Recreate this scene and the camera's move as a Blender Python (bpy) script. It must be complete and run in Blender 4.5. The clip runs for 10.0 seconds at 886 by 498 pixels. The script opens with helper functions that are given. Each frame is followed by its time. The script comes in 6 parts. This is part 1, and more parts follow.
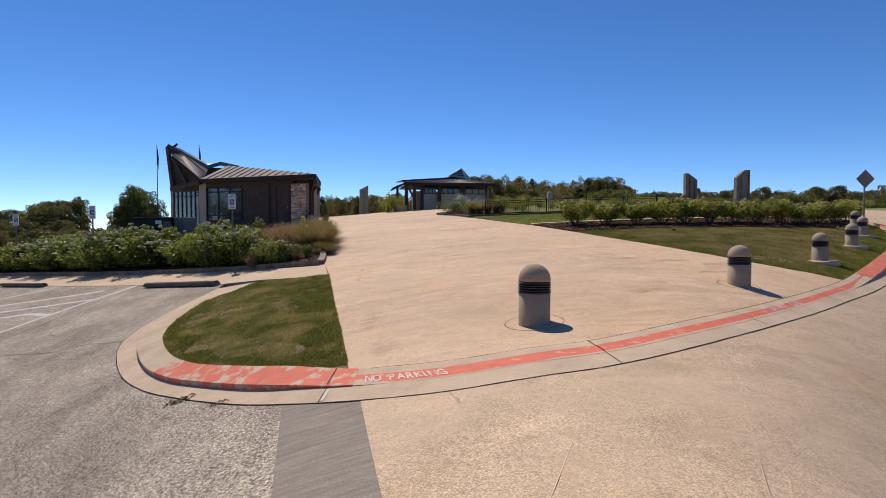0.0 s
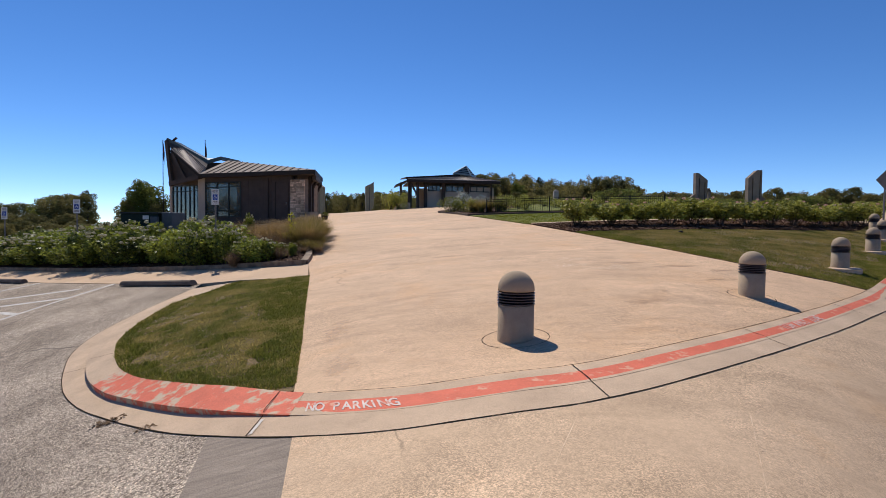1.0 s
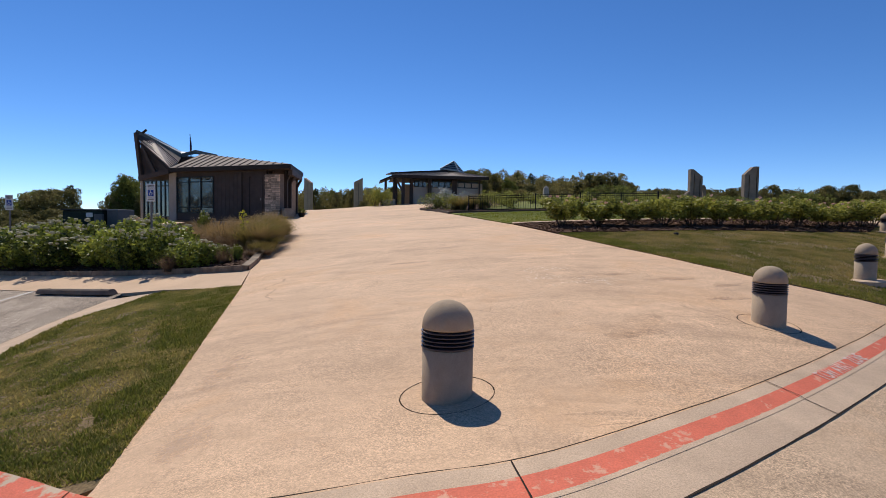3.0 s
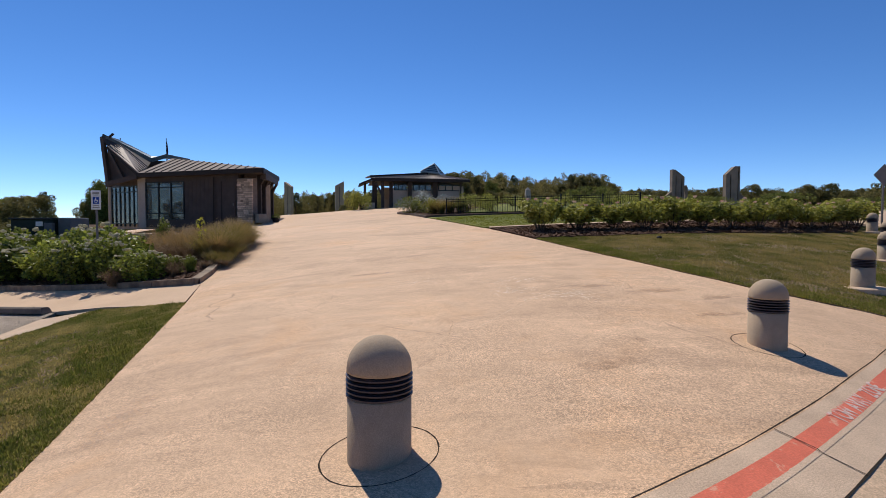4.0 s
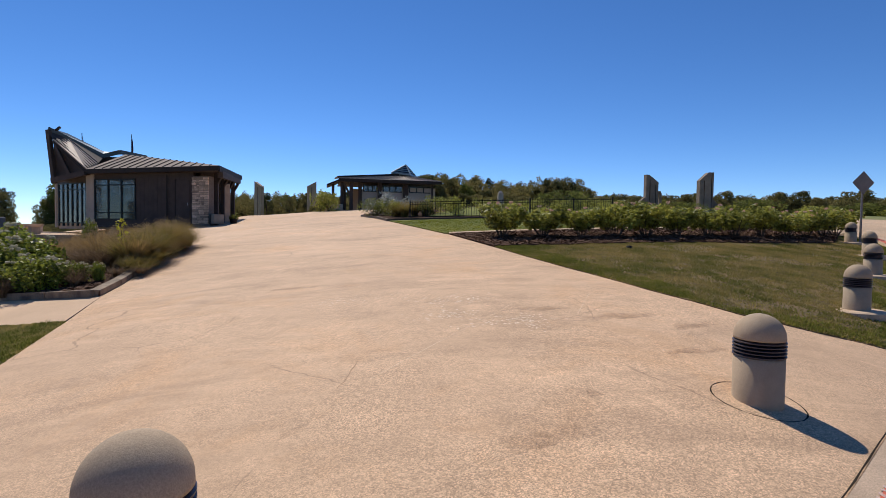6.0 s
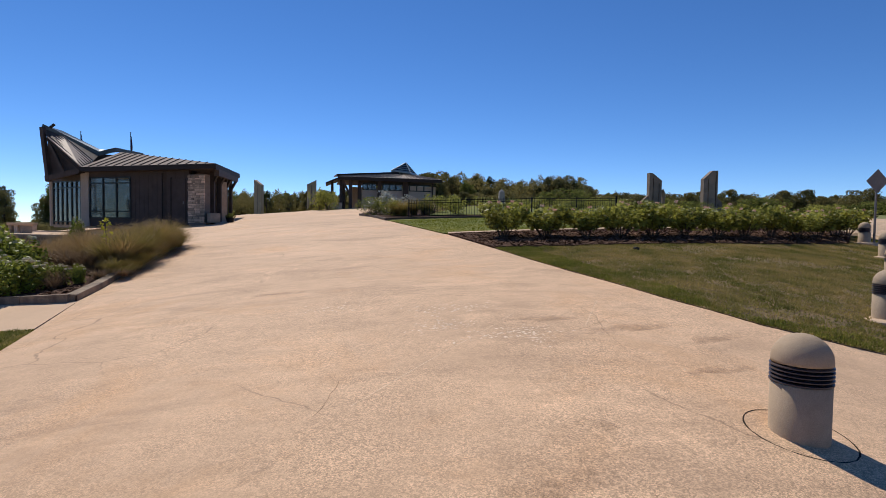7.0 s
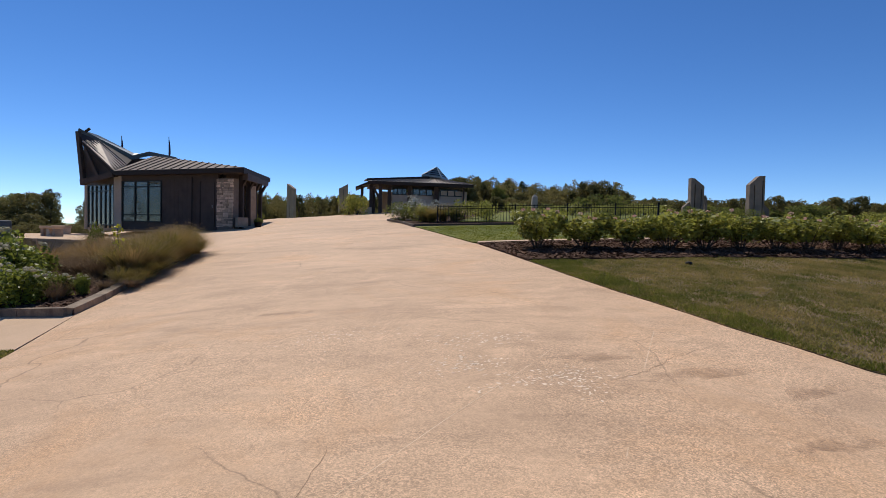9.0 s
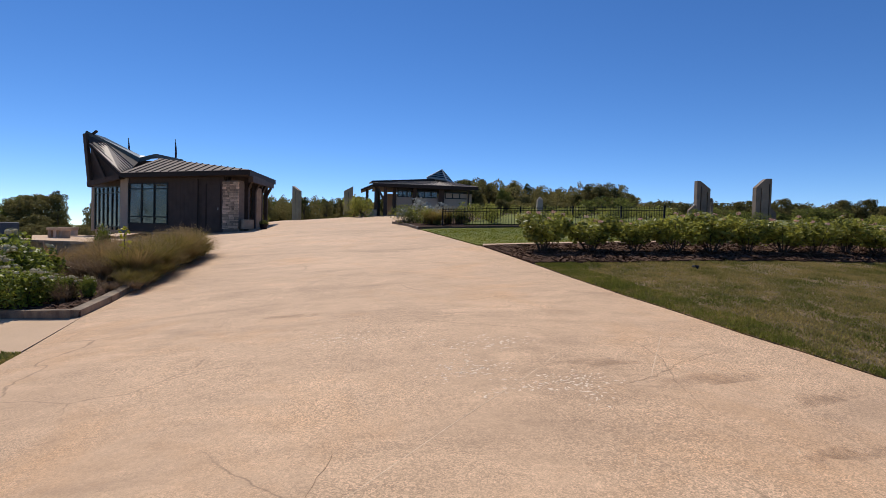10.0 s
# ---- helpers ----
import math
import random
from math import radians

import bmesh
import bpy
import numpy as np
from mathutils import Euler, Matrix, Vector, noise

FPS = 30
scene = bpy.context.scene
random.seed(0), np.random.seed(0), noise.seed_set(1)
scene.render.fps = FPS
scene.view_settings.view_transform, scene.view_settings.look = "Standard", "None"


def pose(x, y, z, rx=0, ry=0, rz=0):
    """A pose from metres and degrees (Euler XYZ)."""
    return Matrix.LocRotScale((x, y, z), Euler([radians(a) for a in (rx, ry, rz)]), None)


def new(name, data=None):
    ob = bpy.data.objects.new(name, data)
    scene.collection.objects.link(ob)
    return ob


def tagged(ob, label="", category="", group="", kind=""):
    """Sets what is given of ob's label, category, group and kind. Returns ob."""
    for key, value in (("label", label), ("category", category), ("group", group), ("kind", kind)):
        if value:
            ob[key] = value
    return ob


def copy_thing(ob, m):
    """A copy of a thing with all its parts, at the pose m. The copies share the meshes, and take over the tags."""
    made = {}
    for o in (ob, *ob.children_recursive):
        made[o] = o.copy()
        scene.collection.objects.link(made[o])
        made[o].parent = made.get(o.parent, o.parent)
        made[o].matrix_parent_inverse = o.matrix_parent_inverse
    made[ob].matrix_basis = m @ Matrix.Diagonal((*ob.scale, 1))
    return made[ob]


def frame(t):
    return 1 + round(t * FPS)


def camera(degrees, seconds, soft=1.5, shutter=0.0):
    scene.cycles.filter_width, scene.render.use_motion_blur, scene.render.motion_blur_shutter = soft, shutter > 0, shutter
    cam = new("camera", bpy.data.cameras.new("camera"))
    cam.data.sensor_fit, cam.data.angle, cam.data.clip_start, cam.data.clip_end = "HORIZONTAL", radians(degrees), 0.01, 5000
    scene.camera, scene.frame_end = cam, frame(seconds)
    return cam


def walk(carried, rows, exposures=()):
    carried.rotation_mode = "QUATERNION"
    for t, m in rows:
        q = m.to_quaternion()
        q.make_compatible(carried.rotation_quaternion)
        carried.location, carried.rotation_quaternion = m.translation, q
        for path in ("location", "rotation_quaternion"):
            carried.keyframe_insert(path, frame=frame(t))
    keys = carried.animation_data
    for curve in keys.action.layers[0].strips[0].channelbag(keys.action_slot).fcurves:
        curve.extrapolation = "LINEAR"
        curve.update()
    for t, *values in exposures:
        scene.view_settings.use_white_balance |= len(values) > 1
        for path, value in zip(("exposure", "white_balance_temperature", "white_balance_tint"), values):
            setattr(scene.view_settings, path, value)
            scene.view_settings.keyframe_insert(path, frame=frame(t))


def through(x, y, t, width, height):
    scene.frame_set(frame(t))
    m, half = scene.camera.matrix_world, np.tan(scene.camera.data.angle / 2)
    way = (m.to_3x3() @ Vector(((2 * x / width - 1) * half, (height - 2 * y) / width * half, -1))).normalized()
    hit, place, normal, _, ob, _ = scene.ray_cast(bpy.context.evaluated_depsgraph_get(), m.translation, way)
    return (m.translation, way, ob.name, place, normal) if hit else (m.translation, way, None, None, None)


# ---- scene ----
cam = camera(78.0, 10.0, soft=0.6)
ROWS = [
    (0, 0.000, -0.000, 1.871, -0.104, -1.980, -0.005),
    (0.5, 0.172, 0.382, 1.892, 0.728, -2.108, -0.551),
    (1, 0.402, 0.807, 1.910, 0.746, -2.216, -0.653),
    (1.5, 0.570, 1.276, 1.918, 0.625, -2.325, -0.882),
    (2, 0.699, 1.643, 1.935, 0.553, -2.570, -1.028),
    (2.5, 0.878, 2.059, 1.971, 0.391, -2.690, -0.976),
    (4, 1.379, 3.284, 2.105, -1.416, -2.339, -0.140),
    (4.5, 1.552, 3.687, 2.104, -3.057, -2.282, -0.079),
    (5, 1.745, 4.012, 2.113, -3.631, -2.184, -0.480),
    (5.5, 1.902, 4.271, 2.149, -3.797, -2.026, -0.762),
    (7, 2.101, 5.033, 2.226, -3.589, -2.246, -0.858),
    (7.5, 2.114, 5.272, 2.254, -3.407, -2.274, -0.922),
    (8, 2.147, 5.526, 2.305, -2.033, -2.166, -1.010),
    (8.5, 2.188, 5.847, 2.305, -0.644, -2.014, -1.236),
    (9, 2.209, 5.967, 2.327, -0.290, -1.849, -1.337),
    (9.5, 2.206, 5.994, 2.335, -0.024, -1.732, -1.395),
    (10, 2.200, 5.985, 2.337, 0.210, -1.621, -1.451),
]
walk(cam, [(t, pose(x, y, z, 90 + pitch, roll, yaw)) for t, x, y, z, yaw, pitch, roll in ROWS], [(0, 0.0), (5.5, 0.0), (8.5, -0.08), (10, -0.08)])

# ---- world, sun and exposure ----
SUN_DIR = Vector((-0.25, 0.58, 0.79)).normalized()      # towards the sun: ahead and to the left
world = bpy.data.worlds.new("sky")
scene.world = world
world.use_nodes = True
wn, wl = world.node_tree.nodes, world.node_tree.links
sky = wn.new("ShaderNodeTexSky")
sky.sky_type = "NISHITA"
sky.sun_disc = False
sky.sun_elevation = math.asin(SUN_DIR.z)
sky.sun_rotation = math.atan2(SUN_DIR.x, SUN_DIR.y)
sky.altitude = 2500.0
sky.air_density = 0.8
sky.dust_density = 0.0
sky.ozone_density = 5.0
wn["Background"].inputs["Strength"].default_value = 0.135
deep = wn.new("ShaderNodeHueSaturation")
deep.inputs["Hue"].default_value = 0.5045
deep.inputs["Saturation"].default_value = 1.17
wl.new(sky.outputs["Color"], deep.inputs["Color"])
wl.new(deep.outputs["Color"], wn["Background"].inputs["Color"])
sun_data = bpy.data.lights.new("sun", "SUN")
sun_data.energy = 4.3
sun_data.angle = radians(0.53)
sun_data.color = (1.0, 0.93, 0.83)
sun = new("sun", sun_data)
sun.rotation_mode = "QUATERNION"
sun.rotation_quaternion = SUN_DIR.to_track_quat("Z", "Y")
scene.view_settings.exposure = 0.0


# ---- materials ----
def mat(name, base, dark=None, scale=3.0, detail_scale=40.0, rough=0.85, bump=0.15, bump_scale=60.0, metal=0.0,
        spread=0.5, speck=0.12, spec=0.3, rand=0.0, stretch=None):
    """A procedural material: two colours mixed by broad noise, fine speckle, fine relief."""
    m = bpy.data.materials.new(name)
    m.use_nodes = True
    n, l = m.node_tree.nodes, m.node_tree.links
    b = n["Principled BSDF"]
    b.inputs["Roughness"].default_value = rough
    b.inputs["Metallic"].default_value = metal
    b.inputs["Specular IOR Level"].default_value = spec
    dark = dark or tuple(c * 0.7 for c in base)
    tc = n.new("ShaderNodeTexCoord")
    big = n.new("ShaderNodeTexNoise")
    big.inputs["Scale"].default_value, big.inputs["Detail"].default_value = scale, 6.0
    big.inputs["Roughness"].default_value = 0.6
    fine = n.new("ShaderNodeTexNoise")
    fine.inputs["Scale"].default_value, fine.inputs["Detail"].default_value = detail_scale, 3.0
    if stretch:
        mp = n.new("ShaderNodeMapping")
        mp.inputs["Scale"].default_value = stretch
        l.new(tc.outputs["Object"], mp.inputs["Vector"])
        l.new(mp.outputs["Vector"], big.inputs["Vector"])
    else:
        l.new(tc.outputs["Object"], big.inputs["Vector"])
    l.new(tc.outputs["Object"], fine.inputs["Vector"])
    ramp = n.new("ShaderNodeMapRange")
    ramp.inputs["From Min"].default_value, ramp.inputs["From Max"].default_value = 0.5 - spread * 0.4, 0.5 + spread * 0.4
    l.new(big.outputs["Fac"], ramp.inputs["Value"])
    mix = n.new("ShaderNodeMix")
    mix.data_type = "RGBA"
    mix.inputs["A"].default_value, mix.inputs["B"].default_value = (*dark, 1), (*base, 1)
    l.new(ramp.outputs["Result"], mix.inputs["Factor"])
    val = n.new("ShaderNodeMapRange")
    val.inputs["From Min"].default_value, val.inputs["From Max"].default_value = 0.25, 0.75
    val.inputs["To Min"].default_value, val.inputs["To Max"].default_value = 1 - speck, 1 + speck
    l.new(fine.outputs["Fac"], val.inputs["Value"])
    hsv = n.new("ShaderNodeHueSaturation")
    l.new(mix.outputs["Result"], hsv.inputs["Color"])
    if rand:
        info = n.new("ShaderNodeObjectInfo")
        vary = n.new("ShaderNodeMapRange")
        vary.inputs["To Min"].default_value, vary.inputs["To Max"].default_value = 1 - rand, 1 + rand
        l.new(info.outputs["Random"], vary.inputs["Value"])
        mul = n.new("ShaderNodeMath")
        mul.operation = "MULTIPLY"
        l.new(vary.outputs["Result"], mul.inputs[0])
        l.new(val.outputs["Result"], mul.inputs[1])
        l.new(mul.outputs["Value"], hsv.inputs["Value"])
    else:
        l.new(val.outputs["Result"], hsv.inputs["Value"])
    l.new(hsv.outputs["Color"], b.inputs["Base Color"])
    if bump:
        bn = n.new("ShaderNodeTexNoise")
        bn.inputs["Scale"].default_value, bn.inputs["Detail"].default_value = bump_scale, 4.0
        l.new(tc.outputs["Object"], bn.inputs["Vector"])
        bp = n.new("ShaderNodeBump")
        bp.inputs["Strength"].default_value, bp.inputs["Distance"].default_value = bump, 0.02
        l.new(bn.outputs["Fac"], bp.inputs["Height"])
        l.new(bp.outputs["Normal"], b.inputs["Normal"])
    return m


def leaf_mat(name, c1, c2, rough=0.55, through=0.25, patch_size=1.3, single=0.55, patchy=0.45, vary=0.0):
    """Leaves: colour varies per leaf, light shines partly through."""
    m = bpy.data.materials.new(name)
    m.use_nodes = True
    n, l = m.node_tree.nodes, m.node_tree.links
    b = n["Principled BSDF"]
    geo = n.new("ShaderNodeNewGeometry")
    tc = n.new("ShaderNodeTexCoord")
    patch = n.new("ShaderNodeTexNoise")
    patch.inputs["Scale"].default_value, patch.inputs["Detail"].default_value = patch_size, 4.0
    l.new(tc.outputs["Object"], patch.inputs["Vector"])
    add = n.new("ShaderNodeMath")
    add.operation = "MULTIPLY_ADD"
    l.new(geo.outputs["Random Per Island"], add.inputs[0])
    add.inputs[1].default_value = single
    sub = n.new("ShaderNodeMapRange")
    sub.inputs["From Min"].default_value, sub.inputs["From Max"].default_value = 0.36, 0.64
    sub.inputs["To Max"].default_value = patchy
    l.new(patch.outputs["Fac"], sub.inputs["Value"])
    l.new(sub.outputs["Result"], add.inputs[2])
    mix = n.new("ShaderNodeMix")
    mix.data_type = "RGBA"
    mix.inputs["A"].default_value, mix.inputs["B"].default_value = (*c1, 1), (*c2, 1)
    tone = add.outputs["Value"]
    if vary:
        info = n.new("ShaderNodeObjectInfo")
        shift = n.new("ShaderNodeMath")
        shift.operation = "MULTIPLY_ADD"
        l.new(info.outputs["Random"], shift.inputs[0])
        shift.inputs[1].default_value = vary
        l.new(tone, shift.inputs[2])
        away = n.new("ShaderNodeMath")
        away.operation = "SUBTRACT"
        l.new(shift.outputs["Value"], away.inputs[0])
        away.inputs[1].default_value = vary * 0.5
        tone = away.outputs["Value"]
    l.new(tone, mix.inputs["Factor"])
    l.new(mix.outputs["Result"], b.inputs["Base Color"])
    b.inputs["Roughness"].default_value = rough
    b.inputs["Specular IOR Level"].default_value = 0.25
    tr = n.new("ShaderNodeBsdfTranslucent")
    l.new(mix.outputs["Result"], tr.inputs["Color"])
    sh = n.new("ShaderNodeMixShader")
    sh.inputs["Fac"].default_value = through
    l.new(b.outputs["BSDF"], sh.inputs[1])
    l.new(tr.outputs["BSDF"], sh.inputs[2])
    l.new(sh.outputs["Shader"], n["Material Output"].inputs["Surface"])
    return m


def glass_mat(name, tint=(0.15, 0.16, 0.145)):
    m = bpy.data.materials.new(name)
    m.use_nodes = True
    b = m.node_tree.nodes["Principled BSDF"]
    b.inputs["Base Color"].default_value = (*tint, 1)
    b.inputs["Roughness"].default_value = 0.03
    b.inputs["Transmission Weight"].default_value = 0.55
    b.inputs["IOR"].default_value = 1.5
    b.inputs["Specular IOR Level"].default_value = 0.8
    return m


def paving(name, light, mid, dark, turn, bite=0.24):
    """Weathered washed concrete: broad stains, drag streaks, pebbles of the washed face, hairline cracks."""
    m = bpy.data.materials.new(name)
    m.use_nodes = True
    n, l = m.node_tree.nodes, m.node_tree.links
    b = n["Principled BSDF"]
    b.inputs["Roughness"].default_value = 0.8
    b.inputs["Specular IOR Level"].default_value = 0.25
    tc = n.new("ShaderNodeTexCoord")

    def tex(scale, detail=5.0, rough=0.6, stretch=(1, 1, 1), distort=0.0):
        mp = n.new("ShaderNodeMapping")
        mp.inputs["Scale"].default_value = stretch
        mp.inputs["Rotation"].default_value = (0, 0, turn)
        l.new(tc.outputs["Object"], mp.inputs["Vector"])
        t = n.new("ShaderNodeTexNoise")
        t.inputs["Scale"].default_value, t.inputs["Detail"].default_value, t.inputs["Roughness"].default_value = scale, detail, rough
        t.inputs["Distortion"].default_value = distort
        l.new(mp.outputs["Vector"], t.inputs["Vector"])
        return t.outputs["Fac"]

    def span(value, lo, hi, to_lo=0.0, to_hi=1.0):
        r = n.new("ShaderNodeMapRange")
        for key, v in (("From Min", lo), ("From Max", hi), ("To Min", to_lo), ("To Max", to_hi)):
            r.inputs[key].default_value = v
        l.new(value, r.inputs["Value"])
        return r.outputs["Result"]

    def mixed(factor, a, b2):
        x = n.new("ShaderNodeMix")
        x.data_type = "RGBA"
        l.new(factor, x.inputs["Factor"])
        for key, v in (("A", a), ("B", b2)):
            if isinstance(v, tuple):
                x.inputs[key].default_value = (*v, 1)
            else:
                l.new(v, x.inputs[key])
        return x.outputs["Result"]

    def product(a, b2):
        x = n.new("ShaderNodeMath")
        x.operation = "MULTIPLY"
        l.new(a, x.inputs[0])
        l.new(b2, x.inputs[1])
        return x.outputs["Value"]

    broad = tex(0.28, 6, 0.62)
    streak = tex(0.8, 6, 0.62, (0.55, 1.7, 1), 0.6)
    colour = mixed(span(broad, 0.36, 0.62), mid, light)
    colour = mixed(span(streak, 0.53, 0.72, 0.0, 0.42), colour, dark)
    pale = tex(0.7, 10, 0.78, (0.8, 1.2, 1), 1.0)
    colour = mixed(span(pale, 0.58, 0.66, 0.0, 0.55), colour, tuple(min(c * 1.18, 0.8) for c in light))
    rust = tex(0.55, 6, 0.7, (1.0, 1.0, 1), 0.4)
    colour = mixed(span(rust, 0.52, 0.70, 0.0, 0.45), colour, (mid[0] * 1.08, mid[1] * 0.92, mid[2] * 0.72))
    # pebbles show where the face is washed out
    peb = n.new("ShaderNodeTexVoronoi")
    peb.inputs["Scale"].default_value = 120.0
    l.new(tc.outputs["Object"], peb.inputs["Vector"])
    tone = n.new("ShaderNodeSeparateColor")
    l.new(peb.outputs["Color"], tone.inputs["Color"])
    wash = span(tex(0.45, 7, 0.7), 0.40, 0.58, 0.2, 1.0)
    hsv = n.new("ShaderNodeHueSaturation")
    l.new(colour, hsv.inputs["Color"])
    grain = tex(150.0, 3, 0.7)
    both = product(span(tone.outputs["Red"], 0.0, 1.0, 1 - bite, 1 + bite), span(grain, 0.3, 0.7, 1 - 0.8 * bite, 1 + 0.8 * bite))
    blend = n.new("ShaderNodeMix")
    blend.data_type = "FLOAT"
    blend.inputs["A"].default_value = 1.0
    l.new(both, blend.inputs["B"])
    l.new(wash, blend.inputs["Factor"])
    l.new(product(blend.outputs["Result"], product(span(tex(3.0, 7, 0.75, (0.7, 1.3, 1), 0.5), 0.3, 0.7, 0.87, 1.13), span(tex(26.0, 5, 0.8), 0.3, 0.7, 0.90, 1.10))), hsv.inputs["Value"])
    colour = hsv.outputs["Color"]
    # hairline cracks
    warp = n.new("ShaderNodeMix")
    warp.data_type = "VECTOR"
    warp.inputs["Factor"].default_value = 0.35
    nz = n.new("ShaderNodeTexNoise")
    nz.inputs["Scale"].default_value, nz.inputs["Detail"].default_value = 1.1, 6.0
    l.new(tc.outputs["Object"], nz.inputs["Vector"])
    l.new(tc.outputs["Object"], warp.inputs["A"])
    l.new(nz.outputs["Color"], warp.inputs["B"])
    crack = n.new("ShaderNodeTexVoronoi")
    crack.feature = "DISTANCE_TO_EDGE"
    crack.inputs["Scale"].default_value = 0.7
    l.new(warp.outputs["Result"], crack.inputs["Vector"])
    hair = product(span(crack.outputs["Distance"], 0.0, 0.0045, 1.0, 0.0), span(tex(0.6, 3, 0.5), 0.5, 0.62))
    colour = mixed(product(hair, span(grain, 0.3, 0.6, 0.2, 0.65)), colour, tuple(c * 0.4 for c in dark))
    l.new(colour, b.inputs["Base Color"])
    bp = n.new("ShaderNodeBump")
    bp.inputs["Strength"].default_value, bp.inputs["Distance"].default_value = 0.10, 0.006
    l.new(blend.outputs["Result"], bp.inputs["Height"])
    l.new(bp.outputs["Normal"], b.inputs["Normal"])
    return m


def chip_asphalt(name):
    """Worn asphalt: binder worn off tan and grey stone chips, oil-dark and dusty areas, one network of cracks."""
    m = bpy.data.materials.new(name)
    m.use_nodes = True
    n, l = m.node_tree.nodes, m.node_tree.links
    b = n["Principled BSDF"]
    b.inputs["Roughness"].default_value = 0.97
    b.inputs["Specular IOR Level"].default_value = 0.06
    tc = n.new("ShaderNodeTexCoord")

    def noise_tex(scale, detail, rough=0.6):
        t = n.new("ShaderNodeTexNoise")
        t.inputs["Scale"].default_value, t.inputs["Detail"].default_value, t.inputs["Roughness"].default_value = scale, detail, rough
        l.new(tc.outputs["Object"], t.inputs["Vector"])
        return t.outputs["Fac"]

    def span(value, lo, hi, to_lo=0.0, to_hi=1.0):
        r = n.new("ShaderNodeMapRange")
        for key, v in (("From Min", lo), ("From Max", hi), ("To Min", to_lo), ("To Max", to_hi)):
            r.inputs[key].default_value = v
        l.new(value, r.inputs["Value"])
        return r.outputs["Result"]

    chip = n.new("ShaderNodeTexVoronoi")
    chip.inputs["Scale"].default_value = 78.0
    l.new(tc.outputs["Object"], chip.inputs["Vector"])
    pick = n.new("ShaderNodeSeparateColor")
    l.new(chip.outputs["Color"], pick.inputs["Color"])
    ramp = n.new("ShaderNodeValToRGB")
    e = ramp.color_ramp.elements
    e[0].position, e[0].color = 0.0, (0.125, 0.10, 0.08, 1)
    e[1].position, e[1].color = 1.0, (0.85, 0.72, 0.56, 1)
    for pos, col in ((0.3, (0.305, 0.242, 0.187, 1)), (0.6, (0.485, 0.40, 0.32, 1)), (0.85, (0.67, 0.54, 0.41, 1))):
        x = e.new(pos)
        x.color = col
    l.new(pick.outputs["Red"], ramp.inputs["Fac"])
    edge = span(chip.outputs["Distance"], 0.25, 0.75, 1.0, 0.6)
    tone = n.new("ShaderNodeMath")
    tone.operation = "MULTIPLY"
    l.new(edge, tone.inputs[0])
    l.new(span(noise_tex(0.8, 5), 0.35, 0.65, 0.86, 1.34), tone.inputs[1])
    hsv = n.new("ShaderNodeHueSaturation")
    l.new(ramp.outputs["Color"], hsv.inputs["Color"])
    l.new(tone.outputs["Value"], hsv.inputs["Value"])
    crack = n.new("ShaderNodeTexVoronoi")
    crack.feature = "DISTANCE_TO_EDGE"
    crack.inputs["Scale"].default_value = 0.24
    warp = n.new("ShaderNodeMix")
    warp.data_type = "VECTOR"
    warp.inputs["Factor"].default_value = 0.3
    nz = n.new("ShaderNodeTexNoise")
    nz.inputs["Scale"].default_value, nz.inputs["Detail"].default_value = 0.9, 7.0
    l.new(tc.outputs["Object"], nz.inputs["Vector"])
    l.new(tc.outputs["Object"], warp.inputs["A"])
    l.new(nz.outputs["Color"], warp.inputs["B"])
    l.new(warp.outputs["Result"], crack.inputs["Vector"])
    mx = n.new("ShaderNodeMix")
    mx.data_type = "RGBA"
    mx.inputs["B"].default_value = (0.06, 0.05, 0.045, 1)
    l.new(span(crack.outputs["Distance"], 0.0, 0.0035, 0.7, 0.0), mx.inputs["Factor"])
    l.new(hsv.outputs["Color"], mx.inputs["A"])
    l.new(mx.outputs["Result"], b.inputs["Base Color"])
    bp = n.new("ShaderNodeBump")
    bp.inputs["Strength"].default_value, bp.inputs["Distance"].default_value = 0.8, 0.012
    l.new(edge, bp.inputs["Height"])
    l.new(bp.outputs["Normal"], b.inputs["Normal"])
    return m


M = {}
M["drive"] = paving("washed_concrete", (0.625, 0.42, 0.262), (0.52, 0.347, 0.215), (0.30, 0.197, 0.125), 0.0, 0.35)
M["gate_stone"] = mat("tan_gate_stone", (0.46, 0.325, 0.225), (0.36, 0.25, 0.175), 1.5, 30, 0.92, 0.3, 25)
# dark tone takes in the shade that falls on the warning sign
M["sign_back"] = mat("dark_sign_back", (0.21, 0.19, 0.175), (0.16, 0.145, 0.135), 5, 40, 0.6, 0.0, 20, 0.2)
M["road"] = paving("old_concrete_road", (0.60, 0.425, 0.275), (0.50, 0.35, 0.22), (0.345, 0.24, 0.15), 0.35, 0.38)
M["walk"] = mat("pale_concrete_walk", (0.63, 0.44, 0.285), (0.52, 0.36, 0.23), 0.9, 90, 0.9, 0.15, 120, speck=0.12)
M["kerb"] = mat("grey_kerb_concrete", (0.68, 0.50, 0.345), (0.44, 0.32, 0.22), 2.0, 120, 0.92, 0.25, 120, speck=0.24, spec=0.15, spread=0.7)
M["asphalt"] = chip_asphalt("worn_chip_asphalt")
M["patch"] = mat("dark_patch_strip", (0.35, 0.288, 0.23), (0.225, 0.184, 0.149), 3.0, 90, 0.95, 0.4, 90, speck=0.25, spec=0.1, stretch=(0.8, 7.0, 1))
M["ground"] = mat("dry_meadow", (0.21, 0.20, 0.075), (0.15, 0.17, 0.055), 0.12, 6, 0.95, 0.3, 8)
M["lawn"] = mat("lawn_soil", (0.23, 0.15, 0.075), (0.11, 0.085, 0.035), 1.6, 38, 0.95, 0.6, 45, spread=0.5, speck=0.55)
